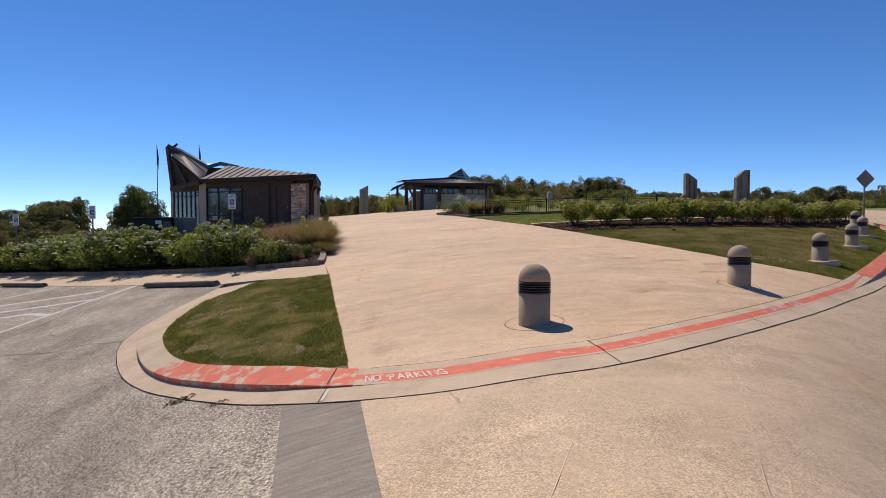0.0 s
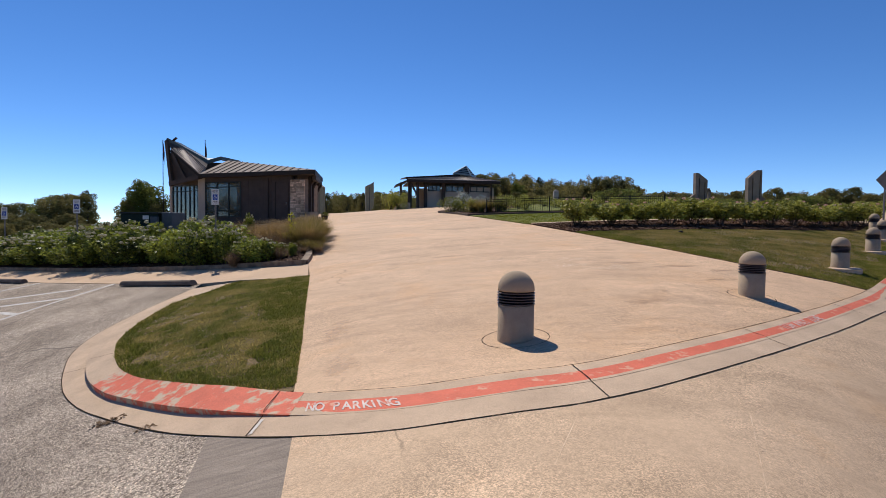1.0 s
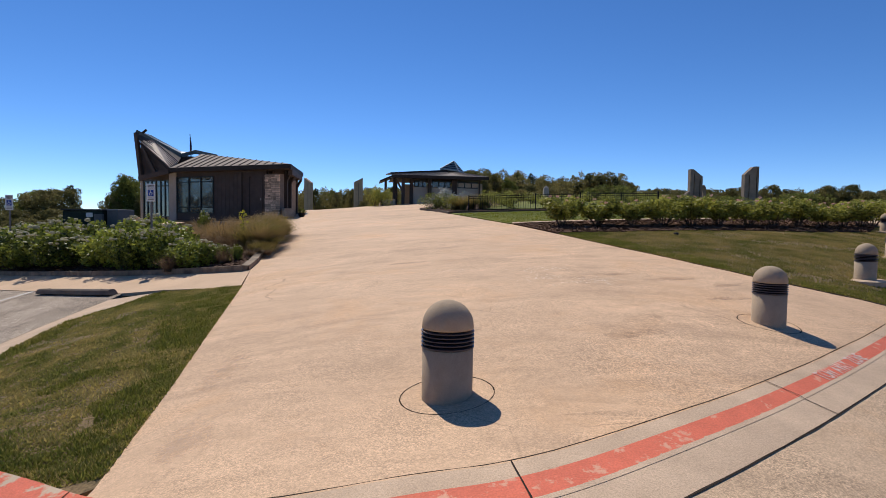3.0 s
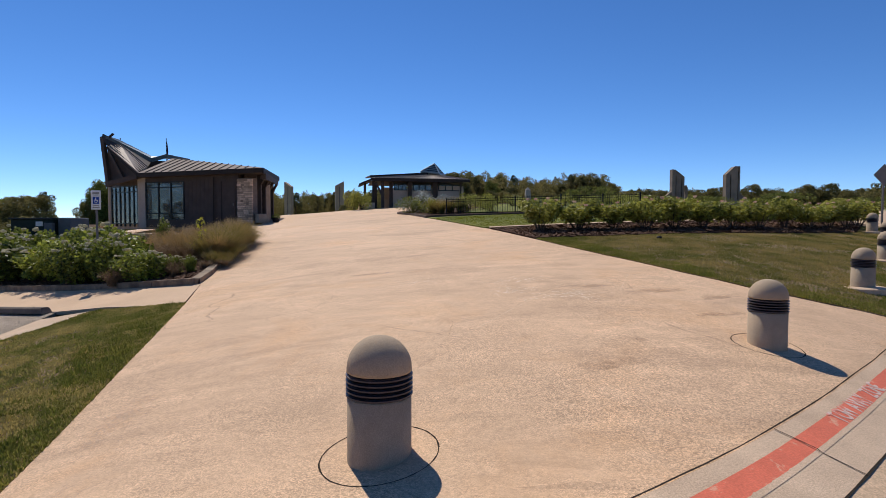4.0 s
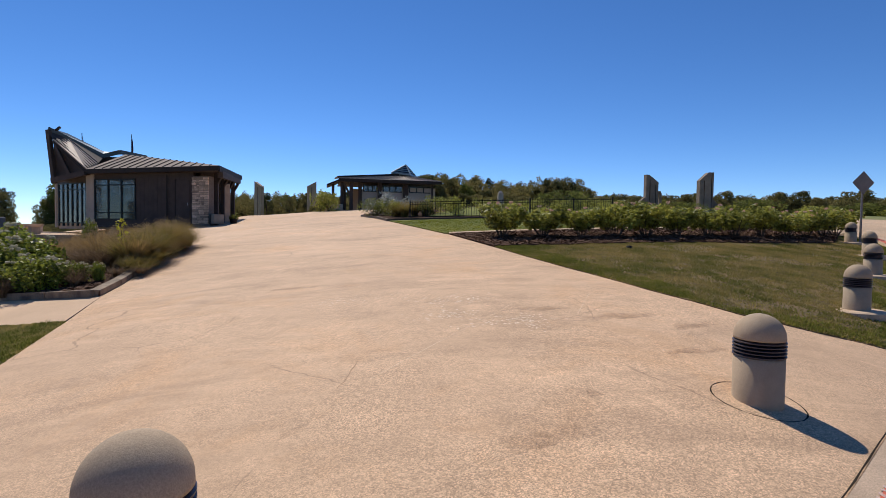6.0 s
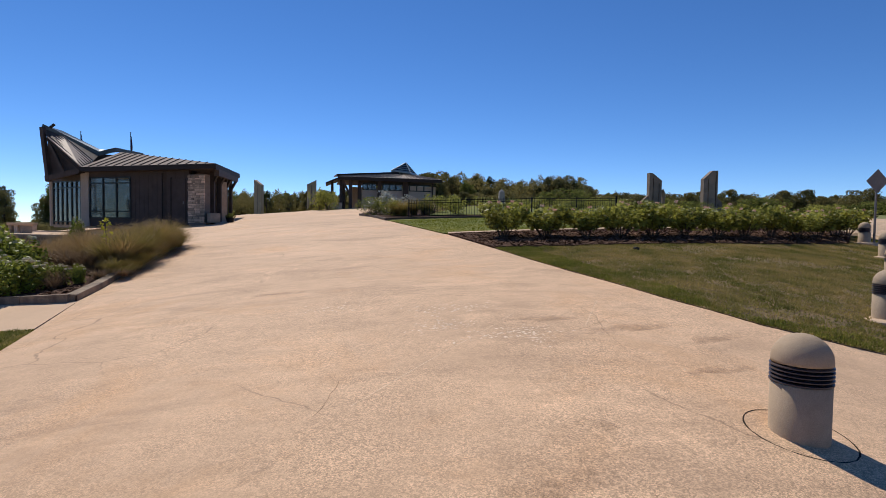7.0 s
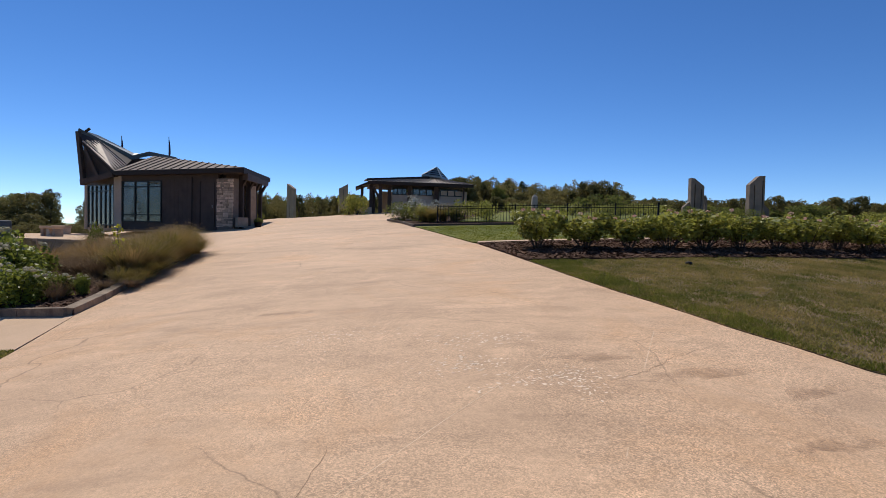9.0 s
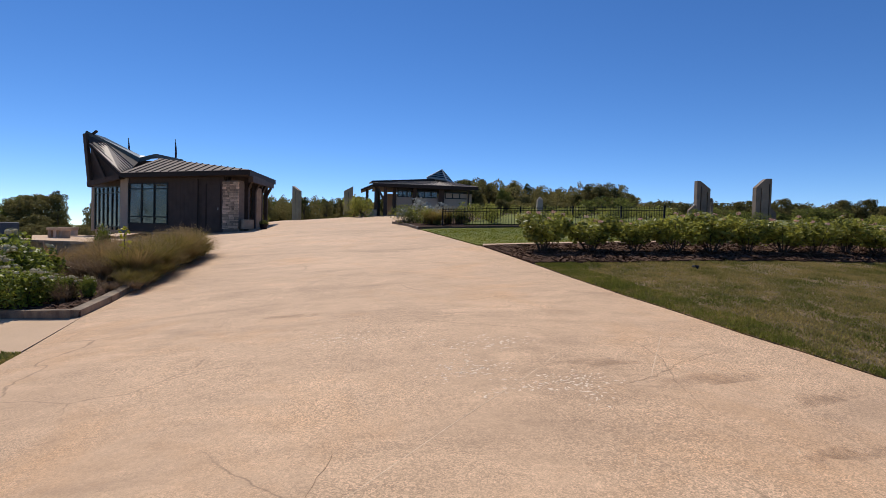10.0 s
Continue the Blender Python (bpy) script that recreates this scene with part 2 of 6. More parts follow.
M["mulch"] = mat("bark_mulch", (0.10, 0.062, 0.045), (0.05, 0.031, 0.023), 5.0, 45, 0.95, 1.0, 35, speck=0.5, spec=0.03)
M["bollard"] = mat("cast_concrete", (0.46, 0.352, 0.245), (0.37, 0.282, 0.195), 5.0, 150, 0.9, 0.2, 180, speck=0.2, spec=0.08)
M["louvre"] = mat("dark_bronze_metal", (0.085, 0.068, 0.075), (0.06, 0.05, 0.055), 8, 60, 0.4, 0.0, 60, 0.4)
M["bark"] = mat("bark", (0.11, 0.085, 0.065), (0.06, 0.048, 0.04), 6, 40, 0.95, 0.6, 25)
M["wood"] = mat("dark_stained_timber", (0.075, 0.055, 0.045), (0.05, 0.037, 0.03), 2.0, 30, 0.7, 0.1, 30)
M["roof"] = mat("bronze_standing_seam_metal", (0.25, 0.195, 0.163), (0.205, 0.16, 0.135), 0.6, 10, 0.7, 0.03, 5, 0.0, speck=0.08, spec=0.12)
# lighter, shinier copy of the roof metal: the sun's glint is in its colour
M["valley"] = mat("sunlit_standing_seam_metal", (0.27, 0.215, 0.18), (0.21, 0.17, 0.14), 0.6, 10, 0.6, 0.03, 5, 0.2, speck=0.08, spec=0.4)
M["roof_garden"] = mat("grey_brown_standing_seam_metal", (0.25, 0.20, 0.165), (0.20, 0.16, 0.135), 0.6, 10, 0.6, 0.03, 5, 0.0, speck=0.08, spec=0.3)
M["render_wall"] = mat("pale_rendered_wall", (0.55, 0.455, 0.36), (0.46, 0.385, 0.305), 2, 60, 0.9, 0.1, 80)
M["fascia"] = mat("dark_bronze_fascia", (0.036, 0.029, 0.026), (0.028, 0.023, 0.020), 1.5, 20, 0.65, 0.0, 20, 0.0, spec=0.15)
M["stone"] = mat("limestone", (0.62, 0.47, 0.335), (0.38, 0.285, 0.20), 3.0, 40, 0.9, 0.6, 30, rand=0.45)
M["mortar"] = mat("mortar", (0.22, 0.175, 0.14), None, 4, 60, 0.95, 0.3, 60)
M["monument"] = mat("weathered_monument_stone", (0.27, 0.205, 0.16), (0.18, 0.137, 0.106), 1.5, 30, 0.92, 0.3, 25, rand=0.15)
M["lantern"] = mat("pale_green_lantern_glazing", (0.22, 0.26, 0.24), (0.16, 0.19, 0.18), 1.5, 20, 0.4, 0.0, 20, spec=0.5)
M["stucco"] = mat("grey_stucco", (0.42, 0.36, 0.29), (0.36, 0.31, 0.25), 2, 60, 0.9, 0.1, 80)
M["glass"] = glass_mat("window_glass")
M["frame"] = mat("dark_green_metal_frame", (0.03, 0.036, 0.034), None, 4, 30, 0.4, 0.0, 20, 0.3)
M["iron"] = mat("black_iron", (0.018, 0.018, 0.02), None, 6, 60, 0.5, 0.0, 20, 0.5)
M["galv"] = mat("galvanised_steel", (0.30, 0.31, 0.31), (0.22, 0.23, 0.23), 6, 40, 0.45, 0.0, 20, 0.7)
M["white"] = mat("white_paint", (0.75, 0.73, 0.69), (0.66, 0.64, 0.60), 5, 40, 0.6, 0.0, 20)
M["blue"] = mat("sign_blue", (0.02, 0.07, 0.35), None, 5, 40, 0.5, 0.0, 20)
M["leaf_rose"] = leaf_mat("rose_leaves", (0.072, 0.09, 0.018), (0.58, 0.55, 0.11), 0.45, 0.45)
M["leaf_bed"] = leaf_mat("flower_shrub_leaves", (0.030, 0.048, 0.010), (0.34, 0.37, 0.06), 0.5, 0.42, 2.2, 0.6, 0.5, 0.6)
M["leaf_oak"] = leaf_mat("oak_leaves", (0.055, 0.07, 0.02), (0.26, 0.27, 0.065), 0.55, 0.5, 0.9, 0.5, 0.5, 0.3)
M["leaf_far"] = leaf_mat("woodland_leaves", (0.055, 0.064, 0.026), (0.30, 0.245, 0.09), 0.55, 0.5, 0.22, 0.35, 0.65, 0.5)
M["blade"] = leaf_mat("grass_blades", (0.105, 0.15, 0.02), (0.54, 0.41, 0.15), 0.7, 0.4, 2.2, 0.5, 0.6)
M["blade_dry"] = leaf_mat("dry_grass_blades", (0.095, 0.125, 0.02), (0.40, 0.30, 0.11), 0.7, 0.4, 1.3, 0.5, 0.7)
M["blade_edge"] = leaf_mat("edge_grass_blades", (0.088, 0.118, 0.018), (0.30, 0.27, 0.06), 0.7, 0.4)
M["blade_green"] = leaf_mat("green_grass_blades", (0.085, 0.125, 0.010), (0.30, 0.28, 0.025), 0.7, 0.4)
M["muhly"] = leaf_mat("ornamental_grass", (0.17, 0.12, 0.045), (0.47, 0.30, 0.13), 0.75, 0.4)
M["muhly_green"] = leaf_mat("green_ornamental_grass", (0.075, 0.09, 0.02), (0.42, 0.29, 0.095), 0.7, 0.4)
M["lawn_green"] = mat("green_lawn_soil", (0.17, 0.17, 0.022), (0.085, 0.11, 0.013), 0.5, 25, 0.95, 0.5, 30, speck=0.3)
M["cabinet"] = mat("grey_cabinet_paint", (0.13, 0.135, 0.135), None, 4, 40, 0.5, 0.0, 20)
# the sky's reflection on the upper roof is put into this pale base colour
M["sky_pale_sheet"] = mat("pale_green_roof_sheet", (0.40, 0.43, 0.41), (0.33, 0.36, 0.34), 1.2, 20, 0.45, 0.0, 20, spec=0.4)
M["eave_metal"] = mat("grey_green_eave_metal", (0.13, 0.14, 0.125), None, 1.5, 20, 0.5, 0.0, 20, 0.2)
M["greenbox"] = mat("dark_green_paint", (0.018, 0.035, 0.028), None, 4, 40, 0.7, 0.0, 20, spec=0.15)
M["flower"] = leaf_mat("cream_flower_heads", (0.40, 0.37, 0.25), (0.68, 0.62, 0.45), 0.9, 0.5, 30.0)
M["rose"] = leaf_mat("pink_roses", (0.65, 0.30, 0.24), (0.82, 0.60, 0.50), 0.6, 0.3)


for key in ("blade", "blade_dry", "blade_edge", "blade_green", "muhly", "muhly_green", "leaf_far", "leaf_oak"):
    M[key].node_tree.nodes["Principled BSDF"].inputs["Specular IOR Level"].default_value = 0.05


# ---- building blocks ----
def part(name, bm, material, parent=None, label="", smooth=False):
    """Links a bmesh as one mesh object under a thing or a part."""
    me = bpy.data.meshes.new(name)
    bm.to_mesh(me)
    bm.free()
    for m in (material if isinstance(material, (list, tuple)) else [material]):
        me.materials.append(m)
    if smooth:
        me.polygons.foreach_set("use_smooth", [True] * len(me.polygons))
    ob = new(name, me)
    if parent is not None:
        ob.parent = parent
    return tagged(ob, label)


def raw(name, verts, faces, material, parent=None, label="", smooth=False):
    me = bpy.data.meshes.new(name)
    me.from_pydata(verts, [], faces)
    me.materials.append(material)
    if smooth:
        me.polygons.foreach_set("use_smooth", [True] * len(me.polygons))
    ob = new(name, me)
    if parent is not None:
        ob.parent = parent
    return tagged(ob, label)


def thing(name, place, label, category, group="", turn=0.0):
    ob = new(name)
    ob.empty_display_size = 0.1
    ob.matrix_basis = pose(*place, 0, 0, turn)
    return tagged(ob, label, category, group)


def add_box(bm, centre, size, turn=0.0, bevel=0.0):
    m = Matrix.Translation(centre) @ Matrix.Rotation(radians(turn), 4, "Z") @ Matrix.Diagonal((*size, 1))
    vs = bmesh.ops.create_cube(bm, size=1.0, matrix=m)["verts"]
    if bevel:
        es = list({e for v in vs for e in v.link_edges})
        bmesh.ops.bevel(bm, geom=es, offset=bevel, segments=1, affect="EDGES")


def box(centre, size, turn=0.0, bevel=0.0):
    bm = bmesh.new()
    add_box(bm, centre, size, turn, bevel)
    return bm


def add_tube(bm, a, b, r1, r2=None, sides=8):
    a, b = Vector(a), Vector(b)
    r2 = r1 if r2 is None else r2
    q = (b - a).to_track_quat("Z", "Y").to_matrix().to_4x4()
    m = Matrix.Translation((a + b) / 2) @ q
    bmesh.ops.create_cone(bm, cap_ends=True, segments=sides, radius1=r1, radius2=r2, depth=(b - a).length, matrix=m)


def tube(a, b, r1, r2=None, sides=8):
    bm = bmesh.new()
    add_tube(bm, a, b, r1, r2, sides)
    return bm


def slab(points, thick, down=(0, 0, -1)):
    """A plate: the polygon through points, thick metres deep along down."""
    bm = bmesh.new()
    vs = [bm.verts.new(p) for p in points]
    f = bm.faces.new(vs)
    ext = bmesh.ops.extrude_face_region(bm, geom=[f])["geom"]
    d = Vector(down).normalized() * thick
    for v in ext:
        if isinstance(v, bmesh.types.BMVert):
            v.co += d
    bmesh.ops.recalc_face_normals(bm, faces=bm.faces[:])
    return bm


def beam(a, b, width, depth):
    """A squared timber from a to b, depth measured upright."""
    a, b = Vector(a), Vector(b)
    d = (b - a).normalized()
    side = d.cross(Vector((0, 0, 1)))
    side = side.normalized() if side.length > 1e-4 else Vector((1, 0, 0))
    up = side.cross(d)
    bm = bmesh.new()
    vs = [bm.verts.new(p + side * sx * width / 2 + up * sz * depth / 2) for p in (a, b) for sx, sz in ((-1, -1), (1, -1), (1, 1), (-1, 1))]
    for i in range(4):
        j = (i + 1) % 4
        bm.faces.new((vs[i], vs[j], vs[4 + j], vs[4 + i]))
    bm.faces.new(vs[3::-1])
    bm.faces.new(vs[4:])
    bmesh.ops.recalc_face_normals(bm, faces=bm.faces[:])
    return bm


# ---- the lie of the land: rises ahead, falls off to both sides ----
LAND = (0.07834, 0.26834, -7.07558, 35.18660, 0.02050, 0.90037, 14.94132, -85.40558, -0.09580, 1.88188, -41.48097, 0.09078, -3.03756)
TERMS = [(i, j) for i in range(4) for j in range(4) if i + j <= 4]


def soft(v, limit, slack):
    """v up to the limit, then easing out to limit + slack."""
    return v if v <= limit else limit + slack * (1.0 - math.exp(-(v - limit) / slack))


def Z(x, y):
    y = 3.0 - soft(3.0 - y, 0.0, 0.8) if y < 3.0 else y
    y = 28.0 + (min(y, 48.0) - 28.0) * 0.75 if y > 28.0 else y
    x = math.copysign(soft(abs(x), 0.83 * y + 0.15, 1.5), x)
    yy = y + 4.0
    u, v = x / yy, 1.0 / yy
    hollow = 0.11 * math.exp(-((x - 1.1) ** 2 + (y - 6.4) ** 2) / 1.0)
    hollow += 0.24 * math.exp(-((x + 11.0) ** 2 + (y - 36.0) ** 2) / 90.0)
    return sum(c * yy * u ** i * v ** j for c, (i, j) in zip(LAND, TERMS)) - hollow


def smooth_line(points, step=0.35):
    """Catmull-Rom through plan points, resampled."""
    p = [Vector(q) for q in points]
    p = [p[0] * 2 - p[1]] + p + [p[-1] * 2 - p[-2]]
    out = []
    for i in range(1, len(p) - 2):
        k = max(2, int((p[i + 1] - p[i]).length / step))
        for a in range(k):
            t = a / k
            out.append(0.5 * ((2 * p[i]) + (p[i + 1] - p[i - 1]) * t + (2 * p[i - 1] - 5 * p[i] + 4 * p[i + 1] - p[i + 2]) * t * t
                              + (3 * p[i] - p[i - 1] - 3 * p[i + 1] + p[i + 2]) * t ** 3))
    return out + [p[-2]]


def sheet(name, outline, material, lift, step=0.8, height=None, depth=0.06):
    """A paved or planted surface that follows the land: the outline, cut by a net so that it bends with the ground."""
    bm = bmesh.new()
    bm.faces.new([bm.verts.new((q[0], q[1], 0)) for q in outline])
    bmesh.ops.triangulate(bm, faces=bm.faces[:])
    xs, ys = [q[0] for q in outline], [q[1] for q in outline]
    for axis, lo, hi in ((0, min(xs), max(xs)), (1, min(ys), max(ys))):
        w = lo + step
        while w < hi:
            co = (w, 0, 0) if axis == 0 else (0, w, 0)
            no = (1, 0, 0) if axis == 0 else (0, 1, 0)
            bmesh.ops.bisect_plane(bm, geom=bm.verts[:] + bm.edges[:] + bm.faces[:], plane_co=co, plane_no=no)
            w += step if abs(w) < 22 else step * 3
    for v in bm.verts:
        v.co.z = Z(v.co.x, v.co.y) + lift + (height(v.co.x, v.co.y) if height else 0.0)
    for f in bm.faces:
        if f.normal.z < 0:
            f.normal_flip()
    bmesh.ops.recalc_face_normals(bm, faces=bm.faces[:])
    if sum(f.normal.z for f in bm.faces) < 0:
        bmesh.ops.reverse_faces(bm, faces=bm.faces[:])
    edge = [e for e in bm.edges if e.is_boundary]
    ext = bmesh.ops.extrude_edge_only(bm, edges=edge)["geom"]
    for v in ext:
        if isinstance(v, bmesh.types.BMVert):
            v.co.z -= depth
    return part(name, bm, material)


def strip(name, left, right, material, z_left, z_right, parent=None, label=""):
    """A ribbon between two plan lines of equal count, with heights above the land."""
    vs = []
    for i, (a, b) in enumerate(zip(left, right)):
        vs.append((a[0], a[1], Z(a[0], a[1]) + z_left(i)))
        vs.append((b[0], b[1], Z(b[0], b[1]) + z_right(i)))
    fs = [(2 * i, 2 * i + 1, 2 * i + 3, 2 * i + 2) for i in range(len(left) - 1)]
    ob = raw(name, vs, fs, material, parent, label)
    if ob.data.polygons[0].normal.z < 0:
        ob.data.flip_normals()
    return ob


# ---- ground ----
def axis(fine_lo, fine_hi, step, far):
    out = list(np.arange(fine_lo, fine_hi + 1e-6, step))
    d, lo, hi = step, fine_lo, fine_hi
    while hi < far:
        d *= 1.35
        hi += d
        lo -= d
        out = [lo] + out + [hi]
    return out


gx, gy = axis(-30, 30, 1.0, 1800), axis(-2, 46, 1.0, 1800)
gv = [(x, y, Z(x, y) - 0.10 - 0.5 * (abs(x) < 17 and y < 23)) for y in gy for x in gx]
gf = [(j * len(gx) + i, j * len(gx) + i + 1, (j + 1) * len(gx) + i + 1, (j + 1) * len(gx) + i) for j in range(len(gy) - 1) for i in range(len(gx) - 1)]
ground = tagged(raw("ground", gv, gf, M["ground"], smooth=True), "dry green and tan meadow that runs to the horizon", "ground", kind="structure")

# the kerb line: outer edge of the gutter and back edge of the kerb, from the car park round to the road
OUTER = [(-5.17, 12.60), (-5.42, 11.37), (-5.60, 10.20), (-5.46, 9.23), (-4.99, 8.33), (-4.38, 7.46), (-3.71, 6.75), (-2.99, 6.14), (-2.14, 5.47),
         (-1.49, 5.03), (-0.69, 4.58), (0.11, 4.33), (1.02, 4.41), (1.52, 4.57), (2.15, 4.93), (3.19, 5.67), (4.15, 6.43), (5.01, 7.14), (6.02, 8.02),
         (7.66, 9.46), (10.38, 12.16), (12.98, 14.95), (15.54, 18.42), (17.40, 22.24), (18.58, 27.88)]
BACK = [(-4.30, 12.55), (-4.66, 11.10), (-4.75, 9.90), (-4.60, 9.05), (-4.28, 8.36), (-3.76, 7.58), (-3.20, 6.98), (-2.65, 6.55), (-1.90, 6.00), (-1.40, 5.72),
        (-0.70, 5.35), (0.13, 5.10), (0.95, 5.20), (1.42, 5.28), (1.98, 5.53), (2.95, 6.10), (3.88, 6.78), (4.72, 7.46), (5.68, 8.27), (7.20, 9.65),
        (10.04, 12.48), (12.67, 15.32), (15.16, 18.67), (17.00, 22.36), (18.15, 27.90)]
N_SUB = 6


def same_steps(points):
    p = [Vector(q) for q in points]
    p = [p[0] * 2 - p[1]] + p + [p[-1] * 2 - p[-2]]
    out = []
    for i in range(1, len(p) - 2):
        for a in range(N_SUB):
            t = a / N_SUB
            out.append(0.5 * ((2 * p[i]) + (p[i + 1] - p[i - 1]) * t + (2 * p[i - 1] - 5 * p[i] + 4 * p[i + 1] - p[i + 2]) * t * t
                              + (3 * p[i] - p[i - 1] - 3 * p[i + 1] + p[i + 2]) * t ** 3))
    return out + [p[-2]]


OUT, BAK = same_steps(OUTER), same_steps(BACK)


def between(f):
    return [a.lerp(b, f) for a, b in zip(OUT, BAK)]


def ease(a, b, x):
    t = min(max((x - a) / (b - a), 0.0), 1.0)
    return t * t * (3 - 2 * t)


def kerb_height(i):
    s = i / N_SUB
    if s < 12:
        return 0.002 + 0.10 * (1 - ease(8.0, 10.3, s)) * ease(0.0, 1.6, s)
    return 0.002 + 0.11 * ease(18.6, 20.2, s)


DRIVE_RIGHT = [(6.94, 9.43), (6.15, 9.80), (5.62, 10.25), (5.08, 11.27), (4.50, 12.95), (4.15, 14.29), (3.25, 18.48), (2.91, 19.94), (1.40, 25.50), (-0.20, 32.2)]
DRIVE_LEFT = [(-0.96, 5.58), (-1.33, 7.19), (-1.78, 9.03), (-2.48, 12.02), (-2.98, 13.86)]
BED_EDGE = [(-2.98, 13.75), (-3.12, 14.7), (-3.35, 15.7), (-3.68, 17.0), (-4.05, 19.0), (-4.42, 20.9)]
back_run = [q for i, q in enumerate(BAK) if 10.0 * N_SUB - 2 <= i <= 19 * N_SUB - 2]
drive_outline = [tuple(DRIVE_LEFT[0])] + [tuple(q) for q in back_run] + DRIVE_RIGHT + [(-0.45, 34.04), (4.75, 41.07), (4.2, 56), (-16, 56), (-30, 56), (-35.09, 35.27), (-26.40, 28.06),
                 (-14.69, 23.37), (-7.32, 21.81)] + BED_EDGE[::-1][0:-1] + DRIVE_LEFT[::-1][0:-1]
drive = sheet("pavement_drive", drive_outline, M["drive"], 0.0)
tagged(drive, "wide pinkish-tan washed concrete driveway and plaza, stained and cracked", "pavement", kind="structure")

outer_pts = [tuple(q) for q in OUT]
k_strip = 9 * N_SUB
k_road = 10 * N_SUB
road_outline = outer_pts[k_road:] + [(21.56, 36.01), (60, 38), (60, -25), (0.9, -25), (0.4, 0.0), (-0.32, 2.88)]
road = sheet("road", road_outline, M["road"], -0.007)
tagged(road, "tan weathered concrete road with worn joints", "road", kind="structure")
patch = sheet("road_strip", outer_pts[k_strip:k_road + 1] + [(-0.32, 2.88), (0.4, 0.0), (0.9, -25), (0.0, -25), (-0.35, 0.4), (-1.05, 3.31)], M["patch"], -0.009)
tagged(patch, "dark grey broom-finished strip between asphalt and concrete", "road", kind="structure")
WALK_FRONT = [(-4.17, 12.72), (-5.19, 13.02), (-7.98, 14.68), (-11.65, 16.83), (-15.45, 19.25), (-24.24, 24.85)]
WALK_BACK = [(-2.98, 13.86), (-4.03, 14.14), (-5.81, 14.98), (-7.95, 16.12), (-12.34, 18.72), (-17.21, 21.92), (-26.39, 27.96)]
asphalt = sheet("road_car_park", [tuple(q) for q in OUT[:k_strip + 1]][::-1] + WALK_FRONT[1:] + [(-60, 30), (-60, -25), (0.0, -25), (-0.35, 0.4), (-1.05, 3.31)], M["asphalt"], -0.010)
tagged(asphalt, "worn grey asphalt car park with exposed stone chips", "road", kind="structure")
walk_s = sheet("pavement_walk", [(-2.51, 12.02), (-3.27, 12.28)] + WALK_FRONT + WALK_BACK[::-1], M["walk"], 0.004)
tagged(walk_s, "pale tan concrete footpath beside the planting bed", "pavement", kind="structure")

island_edge = [tuple(q) for i, q in enumerate(BAK) if i <= 9.6 * N_SUB]


def island_rise(x, y):
    return 0.10 * ease(0.15, 1.4, -0.96 - (y - 5.58) * 0.236 - x) * (1 - ease(10.6, 12.0, y))


island = sheet("lawn_island", island_edge + [(-0.96, 5.59)] + DRIVE_LEFT[1:4] + [(-3.27, 12.28)], M["lawn"], 0.0, step=0.22, height=island_rise)
tagged(island, "small mown lawn with dry patches inside the kerb", "lawn", kind="structure")
MULCH_FRONT = [(3.83, 15.85), (5.46, 15.88), (7.86, 16.44), (10.58, 17.24), (13.58, 18.65), (16.45, 21.95)]
MULCH_BACK = [(3.13, 19.00), (4.06, 19.01), (6.35, 19.22), (9.31, 19.95), (12.89, 21.43), (16.12, 23.57)]
lawn_r = sheet("lawn_roadside", [(6.94, 9.43)] + [tuple(q) for i, q in enumerate(BAK) if 19 * N_SUB - 1 <= i <= 23 * N_SUB] + MULCH_FRONT[::-1] + [(4.15, 14.29), (4.50, 12.95), (5.08, 11.27), (5.62, 10.25), (6.15, 9.80)], M["lawn"], 0.01)
tagged(lawn_r, "mown roadside lawn, green at the edge and dry brown inside", "lawn", kind="structure")
mulch = sheet("mulch_bed", [(3.81, 15.89)] + MULCH_FRONT[1:] + MULCH_BACK[::-1], M["mulch"], 0.035)
tagged(mulch, "bed of dark brown bark mulch under the rose hedge", "planting bed", kind="structure")
edging = sheet("pavement_edging", [(3.10, 19.02)] + MULCH_BACK[1:] + [(x, y + 0.28) for x, y in MULCH_BACK[::-1]], M["walk"], 0.05, depth=0.1)
tagged(edging, "narrow pale concrete edging strip behind the mulch", "edging", kind="structure")
lawn_b = sheet("lawn_back", [(3.00, 19.37), (4.06, 19.33), (6.35, 19.54), (9.32, 20.27), (12.90, 21.75), (16.12, 23.90), (16.73, 26.66), (8.56, 25.09), (4.87, 24.89), (1.31, 25.55)], M["lawn_green"], 0.03)
tagged(lawn_b, "strip of bright green lawn in front of the fenced garden", "lawn", kind="structure")
garden = sheet("mulch_garden", [(-0.16, 31.48), (1.28, 25.76), (4.87, 25.11), (8.56, 25.31), (16.74, 26.88), (17.80, 43.66), (4.89, 43.35), (4.86, 40.53), (-0.35, 33.84)], M["mulch"], 0.06)
tagged(garden, "dark mulch ground of the fenced garden", "planting bed", kind="structure")
bed = sheet("mulch_flower_bed", BED_EDGE + [(-7.12, 21.72), (-14.71, 23.17), (-26.17, 27.84)] + WALK_BACK[1:][::-1], M["mulch"], 0.08, depth=0.12)
tagged(bed, "raised flower bed of dark mulch with a low kerb", "planting bed", kind="structure")


# ---- kerb and gutter ----
def nose_height(i):
    """The kerb's top slopes down to a low nose round the lawn."""
    return kerb_height(i) * (0.6 if i < 12 * N_SUB else 1.0)


